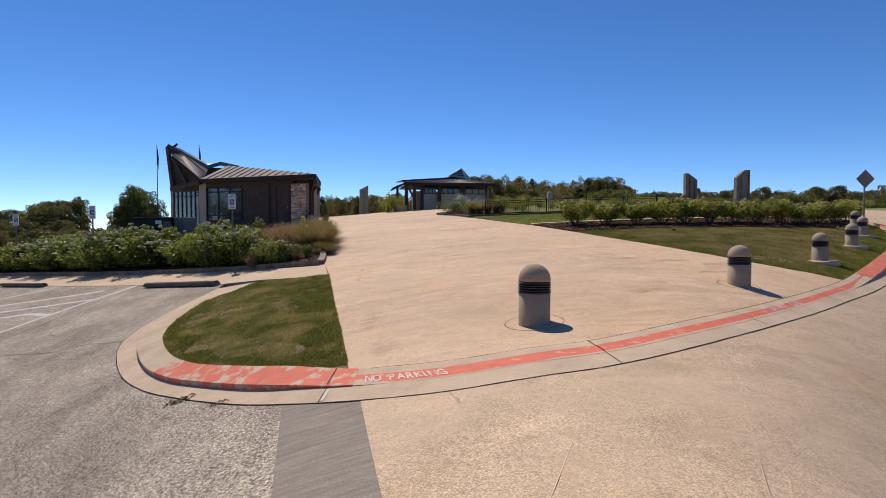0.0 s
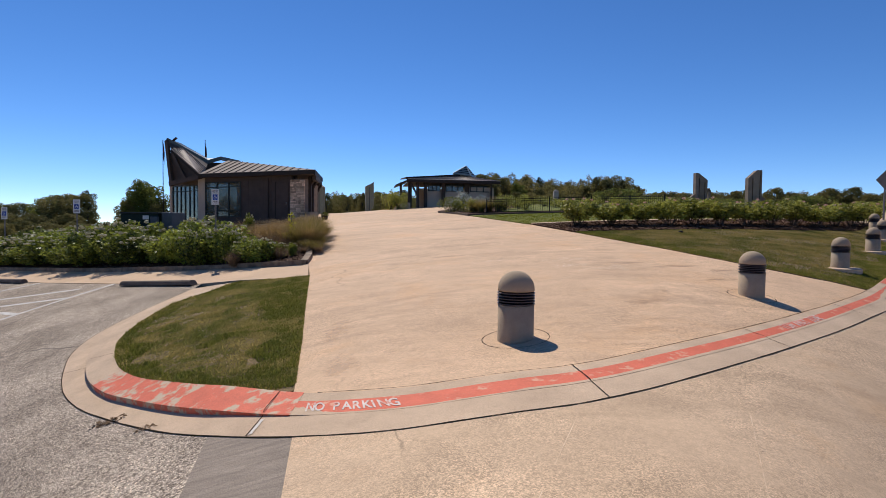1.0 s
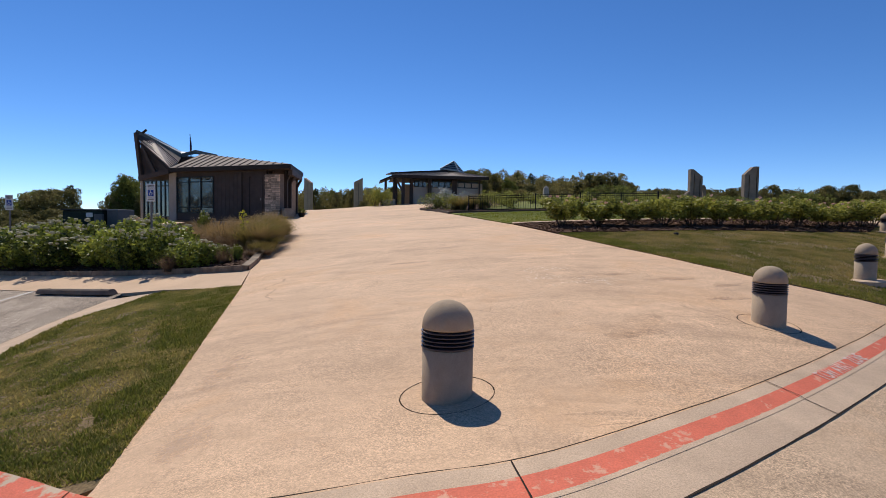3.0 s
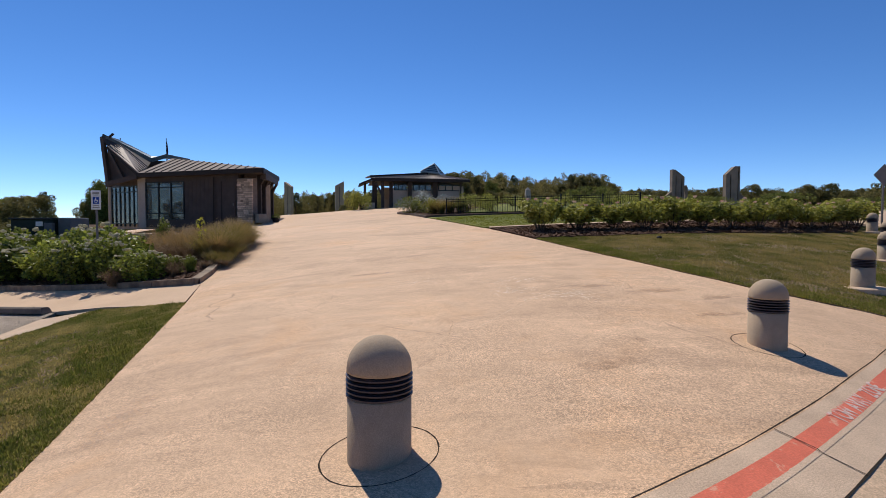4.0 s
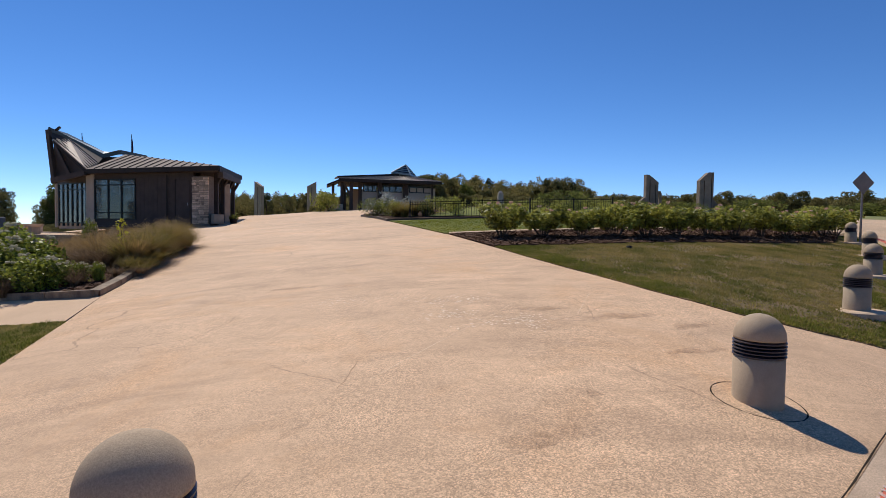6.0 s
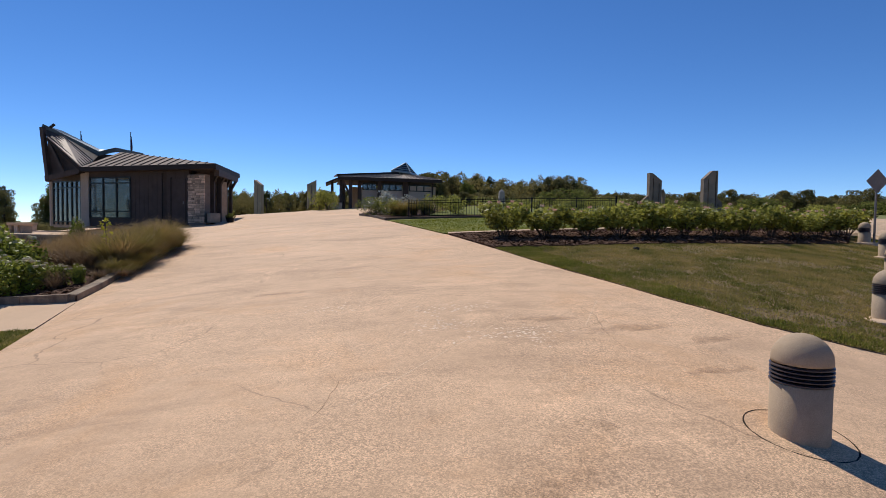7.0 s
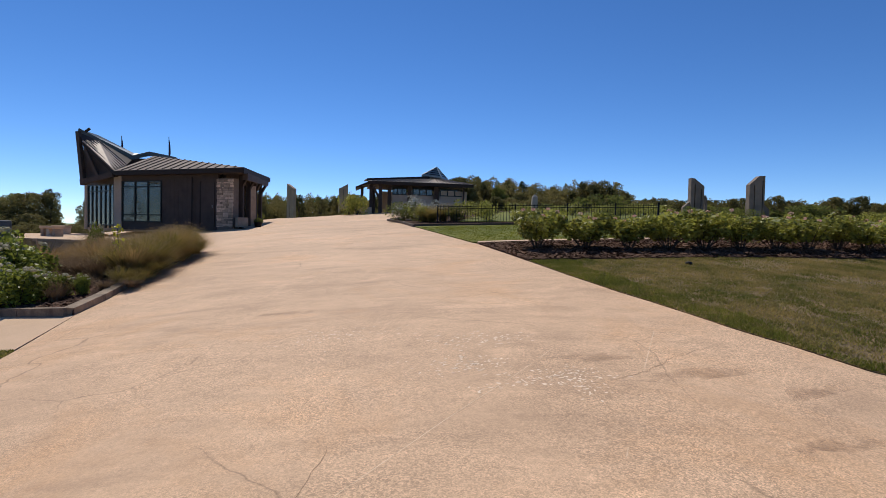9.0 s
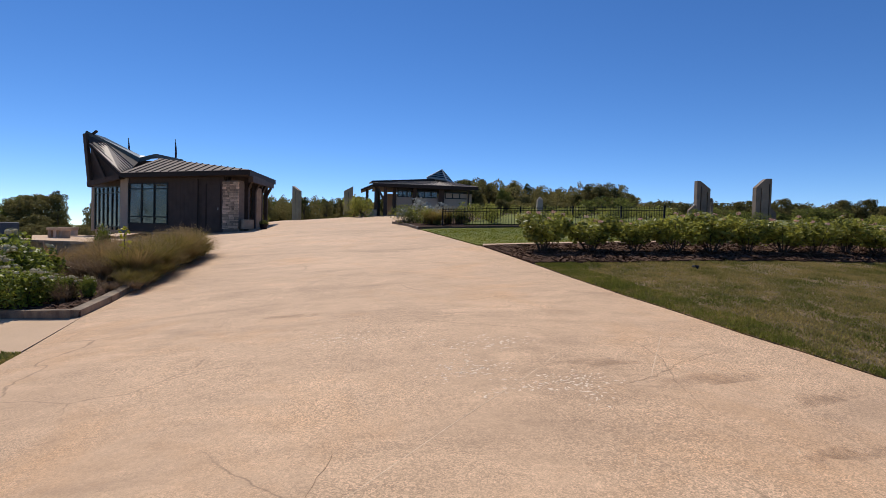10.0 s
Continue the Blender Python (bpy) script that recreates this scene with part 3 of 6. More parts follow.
kerb = tagged(strip("kerb", between(0.47), between(0.445), M["kerb"], lambda i: 0.0, lambda i: nose_height(i)), "concrete kerb, raised round the lawn and flush across the driveway", "kerb", kind="structure")
strip("gutter", OUT, between(0.47), M["kerb"], lambda i: -0.004, lambda i: 0.0, kerb, "concrete gutter pan")
strip("kerb_top", between(0.445), BAK, M["kerb"], nose_height, lambda i: kerb_height(i) + 0.004, kerb)
strip("kerb_back", BAK, [b + (b - a).normalized() * 0.02 for a, b in zip(OUT, BAK)], M["kerb"], lambda i: kerb_height(i) + 0.004, lambda i: -0.08, kerb)


# ---- bollards ----
def build_bollard(place):
    t = thing("bollard_light", place, "domed tan concrete bollard light with dark louvre bands", "bollard", "bollards along the kerb")
    r, h = 0.20, 0.655
    bm = bmesh.new()
    prof = [(r, -0.12), (r, 0.335), (r - 0.022, 0.34)]
    lathe(bm, prof, 40)
    part("shaft", bm, M["bollard"], t, smooth=True)
    bm = bmesh.new()
    lathe(bm, [(r - 0.03, 0.33), (r - 0.03, 0.47)], 32)
    part("core", bm, M["iron"], t, "dark recessed lamp housing", smooth=True)
    for k in range(5):
        z = 0.343 + k * 0.0255
        bm = bmesh.new()
        lathe(bm, [(r - 0.032, z + 0.014), (r + 0.008, z + 0.001), (r + 0.008, z + 0.009), (r - 0.032, z + 0.022)], 40)
        part("louvre_ring", bm, M["louvre"], t, "thin dark louvre ring")
    bm = bmesh.new()
    dome = [(r - 0.03, 0.468), (r + 0.002, 0.468), (r + 0.002, 0.485)]
    for k in range(1, 13):
        a = radians(90 * k / 12)
        dome.append((max((r + 0.002) * math.cos(a), 0.0005), 0.485 + 0.172 * math.sin(a)))
    lathe(bm, dome, 40)
    part("dome", bm, M["bollard"], t, smooth=True)
    return t


def lathe(bm, profile, sides):
    rings = []
    for rad, z in profile:
        rings.append([bm.verts.new((rad * math.cos(2 * math.pi * k / sides), rad * math.sin(2 * math.pi * k / sides), z)) for k in range(sides)])
    for a, b in zip(rings, rings[1:]):
        for k in range(sides):
            bm.faces.new((a[k], a[(k + 1) % sides], b[(k + 1) % sides], b[k]))


BOLLARDS = [(1.09, 6.43), (4.37, 8.02), (7.55, 10.9), (10.39, 13.85), (12.8, 16.65), (14.5, 19.2)]
first = build_bollard((BOLLARDS[0][0], BOLLARDS[0][1], Z(*BOLLARDS[0])))
first.scale = (0.93, 0.93, 1.08)
for x, y in BOLLARDS[1:]:
    b = copy_thing(first, pose(x, y, Z(x, y) + (0.0 if x < 6 else 0.02)))
    b.scale = (0.78, 0.78, 0.89) if x < 6 else (0.72, 0.72, 0.88)


# ---- leaves, shrubs and trees ----
def leaf_cloud(name, clumps, per, size, material, parent, seed, label="", droop=0.3):
    """Many small folded leaves scattered on the shells of clumps (x, y, z, radius, squash)."""
    rng = np.random.default_rng(seed)
    vs, fs = [], []
    for cx, cy, cz, rad, squash in clumps:
        k = max(6, int(per * rad * rad))
        d = rng.normal(size=(k, 3))
        d /= np.linalg.norm(d, axis=1)[:, None]
        q = d * rad * rng.uniform(0.55, 1.08, size=(k, 1)) ** 0.7
        q[:, 2] *= squash
        q += (cx, cy, cz)
        a = rng.normal(size=(k, 3))
        a[:, 2] -= droop
        a /= np.linalg.norm(a, axis=1)[:, None]
        b = np.cross(a, d + rng.normal(scale=0.6, size=(k, 3)))
        b /= np.linalg.norm(b, axis=1)[:, None] + 1e-9
        s = size * rng.uniform(0.6, 1.3, size=(k, 1))
        tip, root = q + a * s, q - a * s * 0.6
        lft, rgt = q + b * s * 0.5, q - b * s * 0.5
        base = len(vs)
        for i in range(k):
            vs += [tuple(root[i]), tuple(rgt[i]), tuple(tip[i]), tuple(lft[i])]
            o = base + 4 * i
            fs.append((o, o + 1, o + 2, o + 3))
    return raw(name, vs, fs, material, parent, label)


def limbs(name, paths, material, parent, label=""):
    bm = bmesh.new()
    for a, b, r1, r2 in paths:
        add_tube(bm, a, b, r1, r2, 6)
    return part(name, bm, material, parent, label)


def build_tree(seed, height, spread, material, label, leaf=0.16, per=60, low=0.12, count=30, ragged_top=0.25):
    """Tapered trunk, forking limbs and a broken crown of clumps; stands at the origin, then is copied."""
    rng = random.Random(seed)
    t = thing("tree", (0, 0, -60), label, "tree", "trees")
    fork = height * max(low, 0.18)
    paths = [((0, 0, -0.6), (0.05, 0.02, fork), height * 0.035, height * 0.024), ((0.05, 0.02, fork), (0.1, 0.0, height * 0.85), height * 0.022, height * 0.006)]
    clumps = []
    for k in range(count):
        f = low + (1 - low) * (k + rng.uniform(0, 1)) / count
        girth = math.sin(math.pi * min(0.16 + 0.80 * (f - low) / (1 - low), 0.97)) ** 0.6
        a = k * 2.4 + rng.uniform(-0.5, 0.5)
        out = spread * girth * rng.uniform(0.35, 0.85)
        rr = spread * rng.uniform(0.20, 0.36) * (0.75 + 0.25 * girth)
        z = f * height - rr * 0.5 + rng.uniform(-0.5, 0.5) * ragged_top * rr
        tip = (out * math.cos(a), out * math.sin(a), max(z, rr * 0.4))
        clumps.append((*tip, rr, 0.8))
        if k % 3 == 0:
            paths.append(((0.05, 0.02, max(tip[2] * 0.6, fork * 0.8)), tip, height * 0.012, height * 0.004))
    for _ in range(5):
        a, out = rng.uniform(0, 6.28), spread * rng.uniform(0.0, 0.5)
        clumps.append((out * math.cos(a), out * math.sin(a), height * rng.uniform(0.86, 1.0), spread * rng.uniform(0.10, 0.18), 1.0))
    limbs("trunk", paths, M["bark"], t)
    leaf_cloud("crown", clumps, per, leaf, material, t, seed)
    return t


TREES = [build_tree(11, 6.0, 3.2, M["leaf_oak"], "spreading live oak with a dark green crown", 0.115, 700),
         build_tree(12, 5.0, 2.7, M["leaf_far"], "olive-green woodland tree with a loose crown", 0.11, 700),
         build_tree(13, 7.0, 2.3, M["leaf_far"], "tall woodland tree with an open crown", 0.115, 700, 0.1, 26, 0.8),
         build_tree(14, 3.0, 2.4, M["leaf_far"], "low olive-green thicket at the wood's edge", 0.105, 700, 0.05, 22)]
FULL = (6.0, 5.0, 7.0, 3.0)
rng_t = random.Random(5)
planted = set()


def plant(kind, x, y, z, s, sz):
    turn = rng_t.uniform(0, 360)
    c = TREES[kind] if kind not in planted else copy_thing(TREES[kind], pose(0, 0, 0))
    planted.add(kind)
    c.location, c.rotation_euler, c.scale = (x, y, z), (0, 0, radians(turn)), (s, s, sz)
    return c


def place_of(az, dist):
    """A plan point at a bearing (degrees right of straight ahead) and a distance from where the walk ends."""
    return 2.2 + dist * math.sin(radians(az + 0.7)), 5.9 + dist * math.cos(radians(az + 0.7))


# far woods along the horizon, highest beyond the garden pavilion: bearing and height of the tree tops
WOODS = [(-28, 5.0), (-20, 6.3), (-16, 6.4), (-14, 6.5), (-8, 6.7), (-5, 7.4), (-1, 8.6), (2, 9.6), (4, 9.5), (8, 9.0), (11, 8.7), (14, 9.1), (17, 8.9), (18.5, 7.2), (22, 6.9), (28, 6.6), (33, 6.8), (38, 6.3), (48, 6.0)]


def skyline(az):
    for (a0, h0), (a1, h1) in zip(WOODS, WOODS[1:]):
        if a0 <= az <= a1:
            return h0 + (h1 - h0) * (az - a0) / (a1 - a0)
    return 6.0


belt = []
for k in range(420):
    az = -27 + k * (75 / 419) + rng_t.uniform(-0.5, 0.5)
    d = rng_t.uniform(70, 84) if az > -6 else rng_t.uniform(96, 112)
    x, y = place_of(az, d)
    z = Z(x, y) - 0.3
    h = max(2.2, 2.3 + (skyline(az) - 2.3) * d / 74 - z) * rng_t.choice((0.74, 0.82, 0.88, 0.92, 0.96, 1.04))
    if k % 3:
        wide = h * rng_t.uniform(0.26, 0.42)
        for j in range(11):
            f, a = (j + rng_t.random()) / 11, j * 2.4
            girth = math.sin(math.pi * (0.15 + 0.75 * f)) ** 0.6
            rr = wide * rng_t.uniform(0.28, 0.5)
            out = wide * girth * rng_t.uniform(0.2, 0.75)
            belt.append((x + out * math.cos(a), y + out * math.sin(a), z + 0.1 * h + f * (0.9 * h - 0.6 * rr), rr, 0.85))
        belt.append((x, y, z + h * rng_t.uniform(0.92, 1.02), wide * 0.16, 1.2))
        continue
    kind = rng_t.choice((0, 1, 2, 2, 2)) if h > 3 else rng_t.choice((1, 3))
    s = h / FULL[kind]
    plant(kind, x, y, z, s * rng_t.uniform(0.6, 0.95), s)
woodland = leaf_cloud("woodland", belt, 330, 0.13, M["leaf_far"], None, 15)
tagged(woodland, "belt of mixed dark and olive-green trees along the horizon", "woods", kind="stuff")
for k in range(75):
    az = -14 + k * (61 / 74) + rng_t.uniform(-0.5, 0.5)
    d = rng_t.uniform(56, 66)
    x, y = place_of(az, d)
    h = rng_t.uniform(1.4, 2.6) if az > -2 else rng_t.uniform(0.9, 1.6)
    kind = rng_t.choice((3, 3, 1))
    plant(kind, x, y, Z(x, y) - 0.3, h / FULL[kind] * rng_t.uniform(0.9, 1.3), h / FULL[kind])
for k in range(34):
    az = -47 + k * 0.62 + rng_t.uniform(-0.3, 0.3)
    x, y = place_of(az, rng_t.uniform(100, 112))
    h = rng_t.uniform(2.2, 3.2)
    plant(3, x, y, Z(x, y) - 0.3, h / 3.0 * rng_t.uniform(0.9, 1.3), h / 3.0)
# unseen trees added behind the walk for the window panes to reflect
rear = []
for k in range(150):
    a, d = radians(105 + 185 * k / 149 + rng_t.uniform(-1, 1)), rng_t.uniform(55, 70)
    x, y = d * math.sin(a), d * math.cos(a)
    h = rng_t.uniform(6.0, 11.0)
    for j in range(6):
        rear.append((x + rng_t.uniform(-2, 2), y + rng_t.uniform(-2, 2), Z(x, y) + h * (j + 0.5) / 6, rng_t.uniform(1.2, 2.0), 0.85))
tagged(leaf_cloud("woodland", rear, 45, 0.30, M["leaf_far"], None, 16), "unseen belt of dark trees behind, added for the window reflections", "woods", kind="stuff")
# trees to the left, beyond the flower bed
for kind, x, y, h, wide in ((0, -66.4, 120.6, 12.1, 0.89), (0, -68.6, 122.4, 11.0, 0.78), (1, -69.9, 119.6, 7.9, 0.84), (1, -62.9, 118.9, 8.2, 0.89), (3, -64.2, 118.9, 3.4, 1.50), (3, -67.4, 115.4, 3.7, 1.3), (3, -72.5, 115.4, 2.6, 1.5), (2, -86.8, 131.5, 10.9, 0.84), (1, -88.6, 130.3, 9.7, 1.06), (1, -93.4, 131.5, 9.7, 1.17), (0, -98.2, 133.9, 9.5, 1.06),
                            (1, -104.2, 133.9, 7.6, 1.08), (1, -110.2, 136.3, 7.3, 1.08), (3, -86.2, 124.3, 4.9, 1.35), (3, -93.4, 124.3, 4.9, 1.35), (3, -100.6, 124.3, 4.9, 1.35), (3, -107.8, 124.3, 4.9, 1.35), (1, -116.2, 138.7, 8.3, 1.18), (1, -123.4, 141.1, 8.3, 1.18)):
    s = h / FULL[kind]
    plant(kind, x, y, Z(x, y) - 0.3, s * wide, s)


# ---- rose hedge ----
def build_rose(seed, label):
    rng = random.Random(seed)
    t = thing("rose_bush", (0, 0, 0), label, "shrub", "roses in the hedge")
    paths, clumps, heads = [], [], []
    for k in range(13):
        a = k * 2 * math.pi / 13 + rng.uniform(-0.3, 0.3)
        out = rng.uniform(0.22, 0.60)
        top = rng.uniform(0.62, 0.86)
        mid = (out * 0.5 * math.cos(a), out * 0.5 * math.sin(a), top * 0.45)
        tip = (out * math.cos(a), out * math.sin(a), top)
        paths += [((0.05 * math.cos(a), 0.05 * math.sin(a), -0.05), mid, 0.012, 0.009), (mid, tip, 0.009, 0.005)]
        for f in (0.4, 0.6, 0.8, 1.0):
            clumps.append((tip[0] * (0.25 + 0.75 * f) + rng.uniform(-0.07, 0.07), tip[1] * (0.25 + 0.75 * f) + rng.uniform(-0.07, 0.07), 0.12 + (top - 0.06) * f, rng.uniform(0.13, 0.20), 0.85))
        if rng.random() < 0.22:
            heads.append((tip[0], tip[1], top + 0.2, 0.05, 0.8))
    limbs("stem", paths, M["bark"], t)
    leaf_cloud("foliage", clumps, 1750, 0.062, M["leaf_rose"], t, seed)
    if heads:
        for j, h in enumerate(heads):
            leaf_cloud("bloom", [h], 16000, 0.022, M["rose"], t, seed + 1 + j, "pale pink rose bloom")
    return t


ROSES = [build_rose(s, l) for s, l in ((31, "green rose bush in mulch with pale pink blooms"), (32, "leafy green rose bush standing in bark mulch"), (33, "green rose bush with woody stems and faded blooms"))]
HEDGE = [(4.23, 18.12), (5.23, 18.02), (6.12, 17.91), (6.98, 17.97), (7.81, 18.13), (8.71, 18.35), (9.64, 18.62), (10.58, 18.94), (11.53, 19.31), (12.53, 19.68), (13.53, 20.20), (14.53, 20.82), (15.46, 21.49)]
for k, (x, y) in enumerate(HEDGE):
    b = ROSES[k] if k < 3 else copy_thing(ROSES[k % 3], pose(0, 0, 0))
    b.location = (x + 0.05, y - 0.5, Z(x + 0.05, y - 0.5) + 0.03)
    b.rotation_euler = (0, 0, radians(k * 77))
    s = 1.0 + 0.1 * math.sin(k * 2.3)
    b.scale = (s, s, 0.74 + 0.07 * math.cos(k * 1.7))


# ---- visitor pavilion ----
A1 = Vector((-7.153, 30.479))
E1, N1 = Vector((-0.9177, 0.3972)), Vector((-0.3972, -0.9177))


def P1(s, o, z):
    q = A1 + E1 * s + N1 * o
    return (q.x, q.y, z)


def panel1(s0, s1, z0, z1, o, thick):
    return slab([P1(s0, o, z0), P1(s1, o, z0), P1(s1, o, z1), P1(s0, o, z1)], thick, (-N1.x, -N1.y, 0))


def quad_between(a, b, z0, z1, thick, inward):
    """An upright panel from plan point a to b."""
    return slab([(a[0], a[1], z0), (b[0], b[1], z0), (b[0], b[1], z1), (a[0], a[1], z1)], thick, inward)


def seams(parent, eave_a, eave_b, top_a, top_b, count, material, low=0.0):
    """Raised standing seams from eave to top edge."""
    ea, eb, ta, tb = (Vector(v) for v in (eave_a, eave_b, top_a, top_b))
    for k in range(1, count):
        f = k / count
        a, b = ea.lerp(eb, f), ta.lerp(tb, f)
        if (b - a).length < 0.12:
            continue
        part("seam", beam(a + Vector((0, 0, 0.02)), b + Vector((0, 0, 0.02)), 0.035, 0.05), material, parent)


FLOOR1, TOP1 = 1.75, 4.72
pav = thing("visitor_pavilion", (0, 0, 0), "dark timber visitor building with stone pier and metal butterfly roof", "building")
pier = part("stone_pier", panel1(0.74, 1.74, FLOOR1, 4.5, -0.38, 0.4), M["mortar"], pav, "pier of rough coursed limestone blocks")
rs = random.Random(3)
z = 2.0
while z < 4.42:
    hh = rs.choice((0.07, 0.10, 0.13))
    hh = min(hh, 4.49 - z)
    s = 0.72
    while s < 1.72:
        w = min(rs.uniform(0.12, 0.36), 1.76 - s)
        w = 1.76 - s if 1.76 - s - w < 0.12 else w
        part("stone_block", panel1(s + 0.008, s + w - 0.008, z + 0.008, z + hh - 0.008, -0.36 + rs.uniform(0, 0.045), 0.06), M["stone"], pier)
        s += w
    z += hh
wall = part("wall", panel1(1.74, 5.62, FLOOR1, TOP1, -0.42, 0.2), M["wood"], pav, "dark brown vertical timber cladding")
for k in range(1, 13):
    s = 1.74 + k * 0.3
    part("batten", panel1(s - 0.014, s + 0.014, FLOOR1, TOP1, -0.413, 0.02), M["wood"], wall)
part("downpipe", tube(P1(3.42, -0.34, 2.0), P1(3.42, -0.34, 4.6), 0.035), M["fascia"], pav)
door = part("door", panel1(1.95, 2.85, 2.0, 4.3, -0.385, 0.05), M["wood"], pav, "flush dark service door")
part("door_frame", panel1(2.85, 2.92, 2.0, 4.36, -0.37, 0.06), M["fascia"], door)
part("door_handle", box(P1(2.06, -0.36, 3.05), (0.03, 0.05, 0.14)), M["galv"], door, "small steel handle")
part("lintel_wall", panel1(5.62, 8.62, 4.44, TOP1, -0.42, 0.2), M["wood"], pav)
win = part("window", panel1(5.62, 8.62, FLOOR1, 2.22, -0.42, 0.2), M["wood"], pav, "large window wall in dark metal frames")
for s in (5.66, 6.64, 7.60, 8.58):
    part("mullion", panel1(s - 0.035, s + 0.035, 2.2, 4.44, -0.38, 0.12), M["frame"], win)
for z in (2.22, 2.58, 4.12, 4.42):
    part("transom", panel1(5.62, 8.62, z - 0.03, z + 0.03, -0.385, 0.11), M["frame"], win)
for s0, s1 in ((5.70, 6.60), (6.68, 7.56), (7.64, 8.54)):
    for z0, z1 in ((2.25, 2.55), (2.61, 4.09), (4.15, 4.39)):
        g = part("pane", panel1(s0, s1, z0, z1, -0.43, 0.02), M["glass"], win)
        g.visible_shadow = False
part("corner_pier", panel1(8.62, 9.2, FLOOR1, TOP1, -0.36, 0.5), M["stucco"], pav, "pale grey concrete corner pier")
# the glazed entrance turns away from the front
en_a, en_b = Vector(P1(9.2, -0.4, 0)), Vector(P1(12.3, -1.05, 0))
en_d = (en_b - en_a)
en_n = Vector((en_d.y, -en_d.x, 0)).normalized()
en_n = en_n if en_n.y < 0 else -en_n


def entr(f0, f1, z0, z1, thick, out=0.0):
    a, b = en_a + en_d * f0 + en_n * out, en_a + en_d * f1 + en_n * out
    return quad_between(a, b, z0, z1, thick, -en_n)


ent = part("entrance", entr(-0.02, 1.02, 4.3, 4.6, 0.2, 0.02), M["wood"], pav, "glazed entrance with tall narrow panes")
for f in (0.02, 0.17, 0.33, 0.5, 0.66, 0.82, 0.97):
    part("mullion", entr(f - 0.012, f + 0.012, 1.8, 4.3, 0.1, 0.02), M["frame"], ent)
for z in (1.98, 3.92, 4.27):
    part("transom", entr(0.02, 0.97, z - 0.03, z + 0.03, 0.09, 0.015), M["frame"], ent)
for f0, f1 in ((0.03, 0.16), (0.18, 0.32), (0.34, 0.49), (0.51, 0.65), (0.67, 0.81), (0.83, 0.96)):
    for z0, z1 in ((2.0, 3.9), (3.95, 4.25)):
        g = part("pane", entr(f0, f1, z0, z1, 0.02, -0.03), M["glass"], ent)
        g.visible_shadow = False
part("corner_post", tube(P1(12.42, -1.1, 1.7), P1(12.42, -1.1, 4.4), 0.12), M["stucco"], pav)
# interior and back, so that the glass has something behind it
part("floor_slab", slab([P1(0.7, -0.4, 2.03), P1(12.3, -1.1, 2.03), P1(12.3, -7.3, 2.03), P1(4.9, -7.3, 2.03)], 0.4), M["stucco"], pav)
part("back_wall", panel1(5.2, 12.3, FLOOR1, TOP1, -7.2, 0.2), M["stucco"], pav)
part("side_wall", slab([P1(1.7, -0.9, FLOOR1), P1(5.4, -7.2, FLOOR1), P1(5.4, -7.2, TOP1), P1(1.7, -0.9, TOP1)], 0.2, (E1.x, E1.y, 0)), M["wood"], pav)
part("counter", slab([P1(5.2, -2.6, 3.0), P1(8.2, -2.6, 3.0), P1(8.2, -3.3, 3.0), P1(5.2, -3.3, 3.0)], 0.95), M["stucco"], pav)
# side porch
for o in (-1.3, -3.2, -5.2, -7.0):
    s = 0.2 + (-o) * 0.62
    part("porch_post", beam(P1(s, o, 1.8), P1(s, o, 4.7 - o * 0.03), 0.2, 0.2), M["wood"], pav)
    part("porch_bracket", beam(P1(s + 0.1, o, 4.0), P1(s - 0.4, o, 4.7), 0.12, 0.14), M["wood"], pav)
for o in (-2.6, -3.7, -5.4):
    s = 1.7 + (-o) * 0.62
    part("display_panel", beam(P1(s - 0.1, o, 2.6), P1(s - 0.1, o, 4.0), 0.5, 0.04), M["stucco"], pav, "pale framed notice panel")
part("porch_beam", beam(P1(0.25, -0.7, 4.62), P1(5.2, -8.4, 4.98), 0.24, 0.34), M["wood"], pav)
part("porch_pier", panel1(2.35, 2.95, FLOOR1, 4.4, -3.6, 0.4), M["stone"], pav, "second rough limestone pier under the porch")
# roofs
EZ = 4.97
e0, e1 = P1(-0.35, 0.12, EZ), P1(8.6, 0.12, EZ)
ridge = P1(9.0, -2.8, 6.18)
ridge_b = P1(11.2, -6.4, 6.3)
front = part("front_roof", slab([e0, e1, ridge], 0.10), M["roof"], pav, "brown standing-seam metal roof")
seams(front, e0, e1, e0, ridge, 15, M["fascia"])
back_c = P1(5.6, -9.2, 5.45)
side = part("side_roof", slab([e0, ridge, ridge_b, back_c], 0.10), M["roof"], pav)
part("fascia", beam(Vector(e0) + Vector((0, 0, -0.13)), Vector(e1) + Vector((0, 0, -0.13)), 0.08, 0.24), M["fascia"], pav)
part("side_fascia", beam(Vector(e0) + Vector((0, 0, -0.15)), Vector(back_c) + Vector((0, 0, -0.15)), 0.08, 0.30), M["fascia"], pav)
part("soffit", slab([P1(-0.3, 0.08, 4.78), P1(10.9, -0.2, 4.78), P1(11.6, -6.8, 4.78), P1(4.9, -7.5, 4.78)], 0.06), M["wood"], pav)
prow_low = P1(11.05, 0.12, 6.66)
inner_low = P1(9.9, -1.7, 5.55)
inner_top = P1(11.15, -0.9, 6.86)
left_roof = part("valley_roof", slab([e1, prow_low, inner_top, inner_low], 0.08), M["valley"], pav, "sunlit metal roof plane rising to the prow")
for k in range(7):
    a, b = Vector(e1).lerp(Vector(inner_low), k / 6), Vector(prow_low).lerp(Vector(inner_top), k / 6)
    part("seam", beam(a + Vector((0, 0, 0.025)), b + Vector((0, 0, 0.025)), 0.045, 0.06), M["roof"], left_roof)
